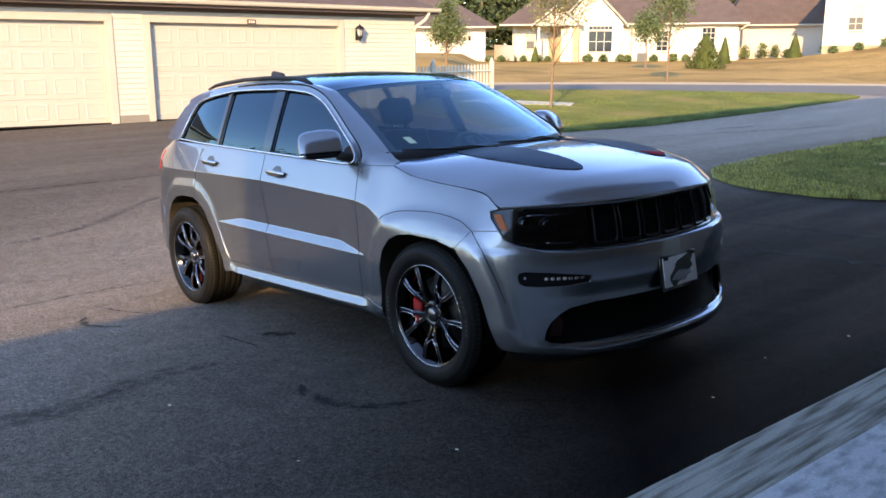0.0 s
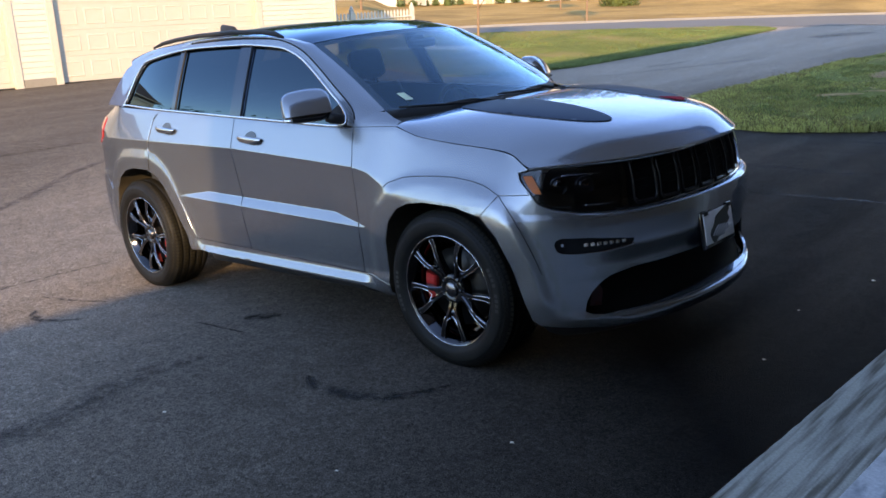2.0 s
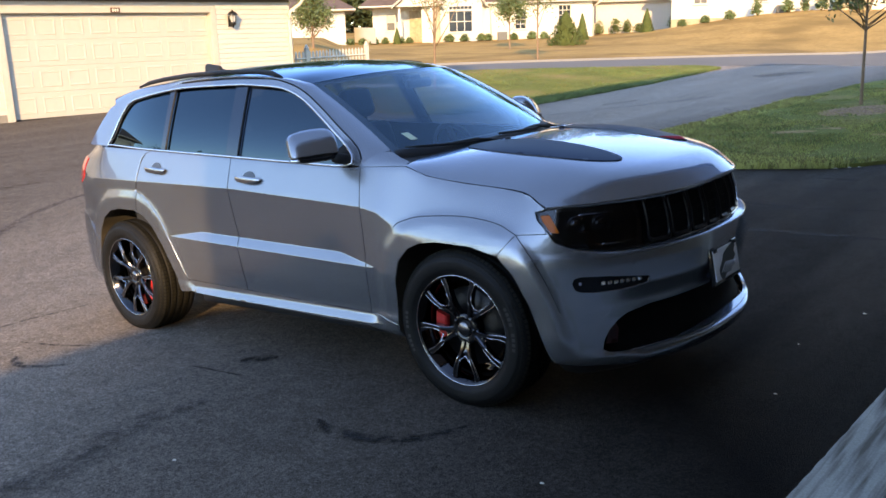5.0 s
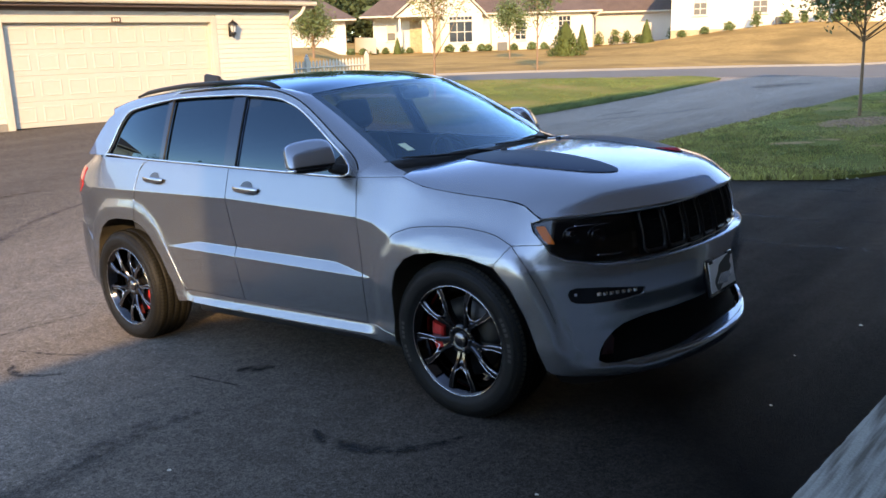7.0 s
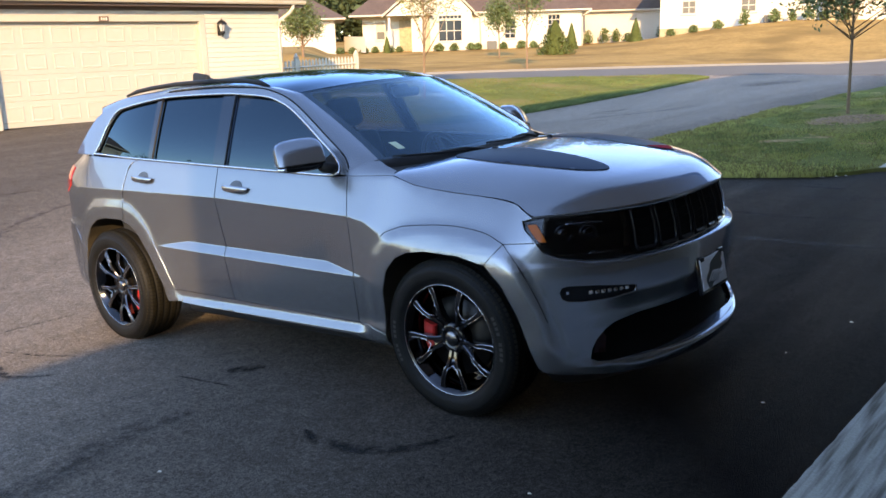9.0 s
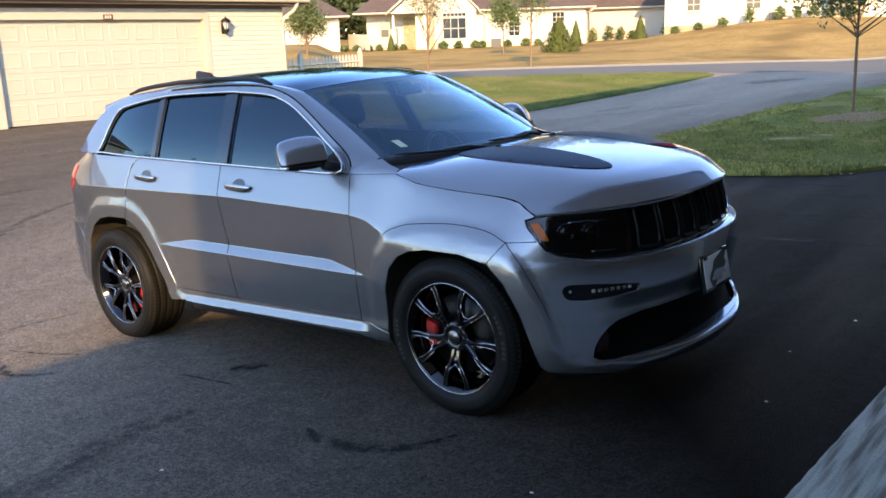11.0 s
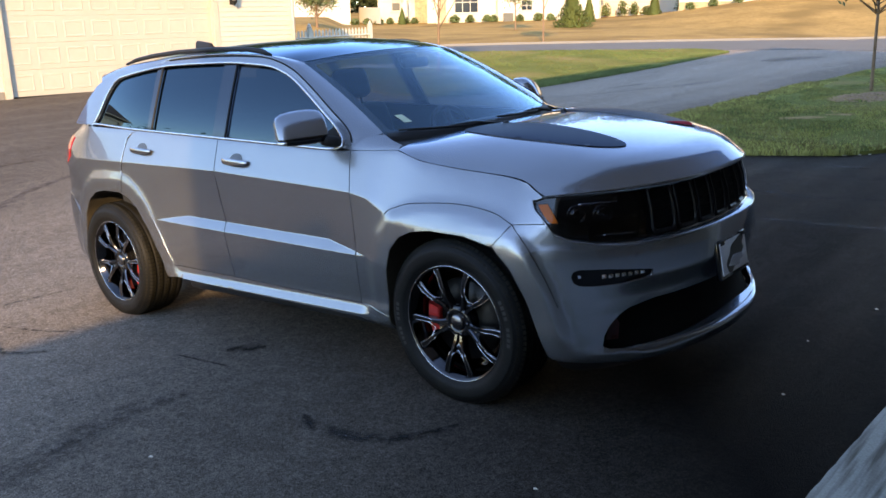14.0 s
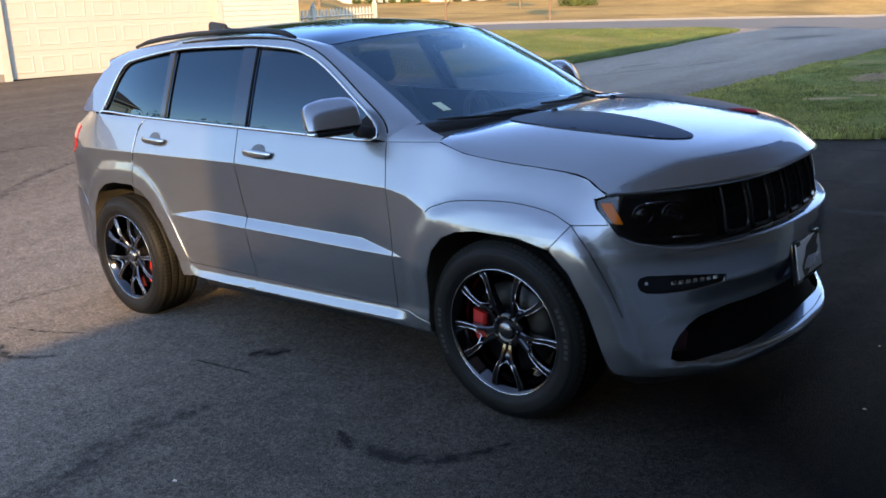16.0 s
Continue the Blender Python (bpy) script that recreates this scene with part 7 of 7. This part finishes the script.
def tree(x, y, height, fork, radius, crown_w, limbs, per, leaf, leaf_mat, label, seed, up=1.0, base_r=0.04, low=0.0):
    rng = random.Random(seed)
    z0 = land(x, y)
    t = tagged(empty("tree", Matrix.Translation((x, y, z0))), label, "tree")
    bm = bmesh.new()
    lean = Vector((rng.uniform(-0.02, 0.02), rng.uniform(-0.02, 0.02), 0))
    tube(bm, [(0, 0, -0.1), (0, 0, 0.05), lean * 1.0 + Vector((0, 0, fork * 0.5)), lean * 2 + Vector((0, 0, fork)), lean * 4 + Vector((0, 0, fork + (height - fork) * 0.55)), lean * 5 + Vector((0, 0, height * 0.97))],
         [base_r * 1.5, base_r * 1.15, base_r, base_r * 0.9, base_r * 0.5, 0.006], 8)
    part("trunk", bm, BARK, t)
    crown = bmesh.new()
    for k in range(limbs):
        f = k / max(1, limbs - 1)
        z = fork + (height - fork) * (0.02 + 0.75 * f ** (1.1 if limbs < 17 else 2.0))
        a = k * 2.4 + rng.uniform(-0.4, 0.4)
        reach = crown_w * (1.0 - 0.65 * f) * rng.uniform(0.75, 1.1)
        rise = (height - z) * 0.45 * up + reach * 0.6 * up
        q0 = Vector((0, 0, z)) + lean * 3
        q1 = q0 + Vector((math.cos(a), math.sin(a), 0)) * reach * 0.45 + Vector((0, 0, rise * 0.35))
        q2 = q0 + Vector((math.cos(a), math.sin(a), 0)) * reach * 0.85 + Vector((0, 0, rise * 0.75))
        q3 = q0 + Vector((math.cos(a + 0.1), math.sin(a + 0.1), 0)) * reach + Vector((0, 0, rise))
        bm = bmesh.new()
        tube(bm, [q0, q1, q2, q3], [base_r * 0.42 * (1.1 - 0.5 * f), base_r * 0.3, base_r * 0.16, 0.003], 6)
        for s in range(5):
            b0 = q1.lerp(q3, 0.1 + 0.18 * s)
            b1 = b0 + Vector((rng.gauss(0, 0.3), rng.gauss(0, 0.3), abs(rng.gauss(0.35, 0.2)))) * reach * 0.6
            tube(bm, [b0, b0.lerp(b1, 0.5) + Vector((0, 0, -0.02)), b1], [base_r * 0.14, base_r * 0.09, 0.002], 5)
            leaves(crown, b1, per // 2, leaf, rng, radius * 0.9)
            leaves(crown, b0.lerp(b1, 0.6), per // 3, leaf, rng, radius * 0.8)
        part("limb", bm, BARK, t)
        leaves(crown, q3, per, leaf, rng, radius)
        leaves(crown, q2, per, leaf, rng, radius)
    part("crown", crown, leaf_mat, t, smooth=False)
    return t


tree(-2.32, 14.1, 3.7, 1.38, 0.17, 1.35, 26, 60, 0.048, LEAF, "young tree with bare lower limbs and thin leaves", 3, 0.62, 0.030)
tree(-12.65, 13.63, 3.5, 1.05, 0.15, 0.95, 14, 36, 0.042, LEAF_YEL, "young tree with sparse yellowing leaves on the lawn", 5, 1.1, 0.032)
tree(-16.5, 24.1, 4.1, 1.15, 0.20, 0.75, 14, 44, 0.055, LEAF, "slim young street tree with green crown", 8, 0.9, 0.035)
tree(-24.5, 33.4, 3.0, 0.9, 0.24, 0.85, 12, 44, 0.07, LEAF, "young round crowned tree by the street", 11, 0.7, 0.035)
tree(-26.0, 21.4, 3.0, 0.30, 0.20, 0.85, 20, 46, 0.06, LEAF, "bushy green tree beside the garages", 14, 0.55, 0.05)


def conifer(x, y, h, w, seed, label, mat=NEEDLE):
    rng = random.Random(seed)
    t = tagged(empty("conifer", Matrix.Translation((x, y, land(x, y) + 0.08))), label, "conifer")
    bm = bmesh.new()
    tube(bm, [(0, 0, -0.1), (0, 0, h * 0.9)], [0.05, 0.01], 6)
    part("trunk", bm, BARK, t)
    bm = bmesh.new()
    for k in range(int(1500 * max(1, h))):
        f = rng.random() ** 0.75
        z = h * (0.04 + 0.96 * (1 - f))
        a = rng.uniform(0, 6.283)
        r = w * f ** 0.85 * rng.uniform(0.30, 1.08)
        c = Vector((math.cos(a) * r, math.sin(a) * r, z - 0.06 * f))
        out = Vector((math.cos(a), math.sin(a), 0.35))
        s = rng.uniform(0.07, 0.15) * (0.5 + h * 0.25)
        v = Vector((-math.sin(a), math.cos(a), rng.uniform(-0.4, 0.4))) * s * 0.45
        lean = Vector((math.cos(a) * 0.35, math.sin(a) * 0.35, rng.uniform(0.5, 0.9))) * s
        bm.faces.new([bm.verts.new(c + d) for d in (-lean, v, lean, -v)])
    part("needles", bm, mat, t, smooth=False)


conifer(-23.4, 37.0, 1.75, 1.12, 1, "broad young green spruce on the dry lawn")
conifer(-25.0, 41.3, 1.45, 0.42, 2, "small green conifer near the house")
conifer(-22.95, 45.3, 1.32, 0.46, 3, "narrow green conifer against the house wall")
conifer(-37.2, 38.6, 1.0, 0.32, 4, "small narrow conifer by the porch")


def shrub(x, y, r, h, seed, mat=LEAF):
    rng = random.Random(seed)
    t = tagged(empty("shrub", Matrix.Translation((x, y, land(x, y) + 0.1))), "low rounded green shrub in a foundation bed", "shrub", "foundation shrubs")
    bm = bmesh.new()
    for k in range(5):
        a = rng.uniform(0, 6.28)
        tube(bm, [(0, 0, -0.05), (math.cos(a) * r * 0.4, math.sin(a) * r * 0.4, h * 0.6)], [0.012, 0.004], 4)
    part("stems", bm, BARK, t)
    bm = bmesh.new()
    for k in range(420):
        a, b = rng.uniform(0, 6.283), rng.uniform(0, 1)
        q = rng.uniform(0.35, 1.05)
        c = Vector((math.cos(a) * r * math.cos(b * 1.5) * q, math.sin(a) * r * math.cos(b * 1.5) * q, h * (0.12 + 0.85 * math.sin(b * 1.5)) * q))
        leaves(bm, c, 1, 0.085, rng, 0.02)
    part("foliage", bm, mat, t, smooth=False)


SHRUBS = [(-1.3, 0.28), (-0.5, 0.28), (0.3, 0.3), (1.0, 0.28), (2.0, 0.3), (2.6, 0.26), (5.2, 0.34), (6.2, 0.32), (7.3, 0.32), (7.75, 0.3), (9.4, 0.3), (10.6, 0.36), (11.4, 0.3)]
for k, (a, r) in enumerate(SHRUBS):
    p = Vector((-39.7, 38.8)) + Vector((0.793, 0.609)) * a + Vector((0.609, -0.793)) * 1.0
    shrub(p.x, p.y, r, r * 1.35, 40 + k)
for k, (a, r, h) in enumerate(((15.3, 0.4, 0.9), (16.4, 0.45, 1.0), (17.2, 0.4, 0.9), (18.0, 0.4, 0.55), (20.3, 0.45, 0.85))):
    p = Vector((-39.7, 38.8)) + Vector((0.793, 0.609)) * a + Vector((-0.609, 0.793)) * 2.0
    shrub(p.x, p.y, r, h, 60 + k)
for k, (a, r, h) in enumerate(((0.7, 0.3, 0.4), (2.0, 0.3, 0.4), (3.4, 0.36, 0.5), (4.9, 0.36, 0.9), (6.55, 0.42, 0.75), (7.5, 0.22, 0.65), (8.4, 0.42, 0.85), (9.2, 0.3, 0.5), (10.3, 0.4, 0.7))):
    p = Vector((-22.4, 47.4)) + Vector((0.92, 0.39)) * a + Vector((0.39, -0.92)) * 1.3
    shrub(p.x, p.y, r, h, 80 + k)

# stone ring round the young tree
rng = random.Random(21)
bm = bmesh.new()
for k in range(620):
    a, q = rng.uniform(0, 6.283), math.sqrt(rng.random())
    x, y = -1.95 + 0.74 * q * math.cos(a), 12.9 + 0.86 * q * math.sin(a)
    s = rng.uniform(0.012, 0.038)
    c = Vector((x, y, land(x, y) + 0.045 + 0.05 * (1 - q)))
    vs = [bm.verts.new(c + Vector((s * dx * rng.uniform(0.7, 1.3), s * dy * rng.uniform(0.7, 1.3), s * 0.6 * dz))) for dx, dy, dz in ((1, 0, 0), (0, 1, 0), (-1, 0, 0), (0, -1, 0), (0, 0, 1))]
    for i in range(4):
        bm.faces.new((vs[i], vs[(i + 1) % 4], vs[4]))
tagged(link("mulch_stones", bm, STONE_MULCH, smooth=False), "pale stone mulch round a young tree", "stones", kind="stuff")

# woods behind the houses
rng = random.Random(31)
bm, tb = bmesh.new(), bmesh.new()
for k in range(220):
    f = rng.random()
    p = Vector((-112, 22)).lerp(Vector((-20, 118)), f) + Vector((-0.72, 0.69)) * rng.uniform(0, 26)
    z = land(p.x, p.y)
    h = rng.uniform(15, 25)
    r0 = rng.uniform(0.10, 0.24)
    tube(tb, [(p.x, p.y, z - 0.3), (p.x + rng.uniform(-0.3, 0.3), p.y, z + h * 0.5), (p.x, p.y, z + h)], [r0, r0 * 0.7, 0.04], 6)
    for c in range(60):
        q = rng.uniform(0.12, 1.0)
        cc = Vector((p.x, p.y, z + h * q)) + Vector((rng.gauss(0, 1.5), rng.gauss(0, 1.5), 0))
        leaves(bm, cc, 20, 0.40, rng, 1.0)
    for c in range(16):
        leaves(bm, (p.x + rng.gauss(0, 2.2), p.y + rng.gauss(0, 2.2), z + rng.uniform(0.0, 5.0)), 18, 0.50, rng, 1.2)
tagged(link("far_trunks", tb, TRUNK_FAR), "pale trunks of the woods behind the houses", "woods", kind="stuff")
tagged(link("far_woods", bm, WOOD_FAR, smooth=False), "dark green woods behind the houses", "woods", kind="stuff")

# a belt of woods all round the rest of the horizon
bm = bmesh.new()
for k in range(205):
    a = radians(rng.uniform(-187, 95))
    p = Vector((math.cos(a), math.sin(a))) * rng.uniform(105, 165)
    z = land(p.x, p.y)
    h = rng.uniform(9, 17)
    for c in range(13):
        cc = Vector((p.x, p.y, z + h * rng.uniform(0.05, 1.0))) + Vector((rng.gauss(0, 2.4), rng.gauss(0, 2.4), 0))
        leaves(bm, cc, 9, 1.0, rng, 1.6)
tagged(link("far_woods", bm, WOOD_FAR, smooth=False), "dark green belt of woods round the horizon", "woods", kind="stuff")

# grass blades along and on the lawns
def blades(name, poly, n, hmin, hmax, mat, label, seed, tufts=-1.0):
    rng = random.Random(seed)
    x0, x1 = min(p[0] for p in poly), max(p[0] for p in poly)
    y0, y1 = min(p[1] for p in poly), max(p[1] for p in poly)
    verts, faces = [], []
    k = 0
    while k < n:
        x, y = rng.uniform(x0, x1), rng.uniform(y0, y1)
        if not inside((x, y), poly):
            continue
        if noise.noise((x * 0.8, y * 0.8, 3.0)) < -0.16 and rng.random() < 0.88:
            k += 1
            continue
        if bare(x, y) > rng.uniform(0.0, 0.5) or noise.noise((x * 1.7, y * 1.1, 11.0)) < tufts:
            k += 1
            continue
        h = rng.uniform(hmin, hmax) * (1 + 0.5 * noise.noise((x * 0.5, y * 0.5, 7.0)))
        a = rng.uniform(0, 6.283)
        w = 0.0035 + 0.004 * rng.random()
        z = land(x, y) + 0.03
        b = len(verts)
        dx, dy = math.cos(a) * w, math.sin(a) * w
        tx, ty = rng.gauss(0, h * 0.35), rng.gauss(0, h * 0.35)
        verts += [(x - dx, y - dy, z - 0.02), (x + dx, y + dy, z - 0.02), (x + tx * 0.4 + dx * 0.6, y + ty * 0.4 + dy * 0.6, z + h * 0.6), (x + tx, y + ty, z + h)]
        faces += [(b, b + 1, b + 2), (b, b + 2, b + 3)]
        k += 1
    me = bpy.data.meshes.new(name)
    me.from_pydata(verts, [], faces)
    me.materials.append(mat)
    tagged(new(name, me), label, "grass", kind="stuff")


NEAR_R = [(-0.6, 6.5), (-1.57, 6.44), (-2.5, 6.76), (-3.12, 7.1), (-3.64, 7.52), (-3.95, 7.92), (-4.25, 8.6), (-4.33, 9.6), (-4.25, 11), (-4.1, 13), (-4.05, 16), (-3.85, 19.5), (3, 19.5), (3, 12.2), (-0.1, 12.2), (-0.1, 6.95), (-0.3, 6.69)]
blades("grass", NEAR_R, 120000, 0.022, 0.052, BLADE_SHADE, "green grass blades of the lawn", 51)
blades("grass", NEAR_R, 60000, 0.03, 0.062, BLADE_DEEP, "dark green tufts of the lawn", 57, 0.06)
blades("grass", NEAR_R, 42000, 0.022, 0.058, BLADE_DRY, "dry grass blades of the lawn", 54)
blades("grass", LAWN_L, 62000, 0.025, 0.055, BLADE, "green and yellow grass blades of the lawn", 52)
blades("grass", LAWN_L, 14000, 0.02, 0.045, BLADE_DRY, "dry grass blades of the lawn", 53)
EDGE_R = [(-0.40, 6.58), (-0.6, 6.42), (-1.57, 6.33), (-2.55, 6.66), (-3.2, 7.02), (-3.72, 7.45), (-4.05, 7.9), (-4.33, 8.6), (-4.42, 9.6), (-4.34, 11), (-4.2, 13), (-4.14, 16), (-3.6, 16), (-3.65, 13), (-3.75, 11), (-3.75, 9.6), (-3.6, 8.8), (-3.2, 8.3), (-2.7, 7.8), (-2.1, 7.4), (-1.4, 7.05), (-0.6, 7.05)]
blades("grass", EDGE_R, 42000, 0.022, 0.060, BLADE_RIM, "pale green grass along the driveway edge", 55)
blades("grass", EDGE_R, 7000, 0.03, 0.085, BLADE_DRY, "tall yellowing grass along the driveway edge", 56)
EDGE_L = [(-9.62, 24.9), (-9.28, 22), (-9.00, 19), (-8.92, 16), (-8.92, 13), (-9.3, 10.5), (-9.9, 10.9), (-9.55, 13), (-9.6, 16), (-9.7, 19), (-9.8, 22)]
blades("grass", EDGE_L, 26000, 0.03, 0.065, BLADE_DEEP, "dark green tufts along the driveway edge", 58)
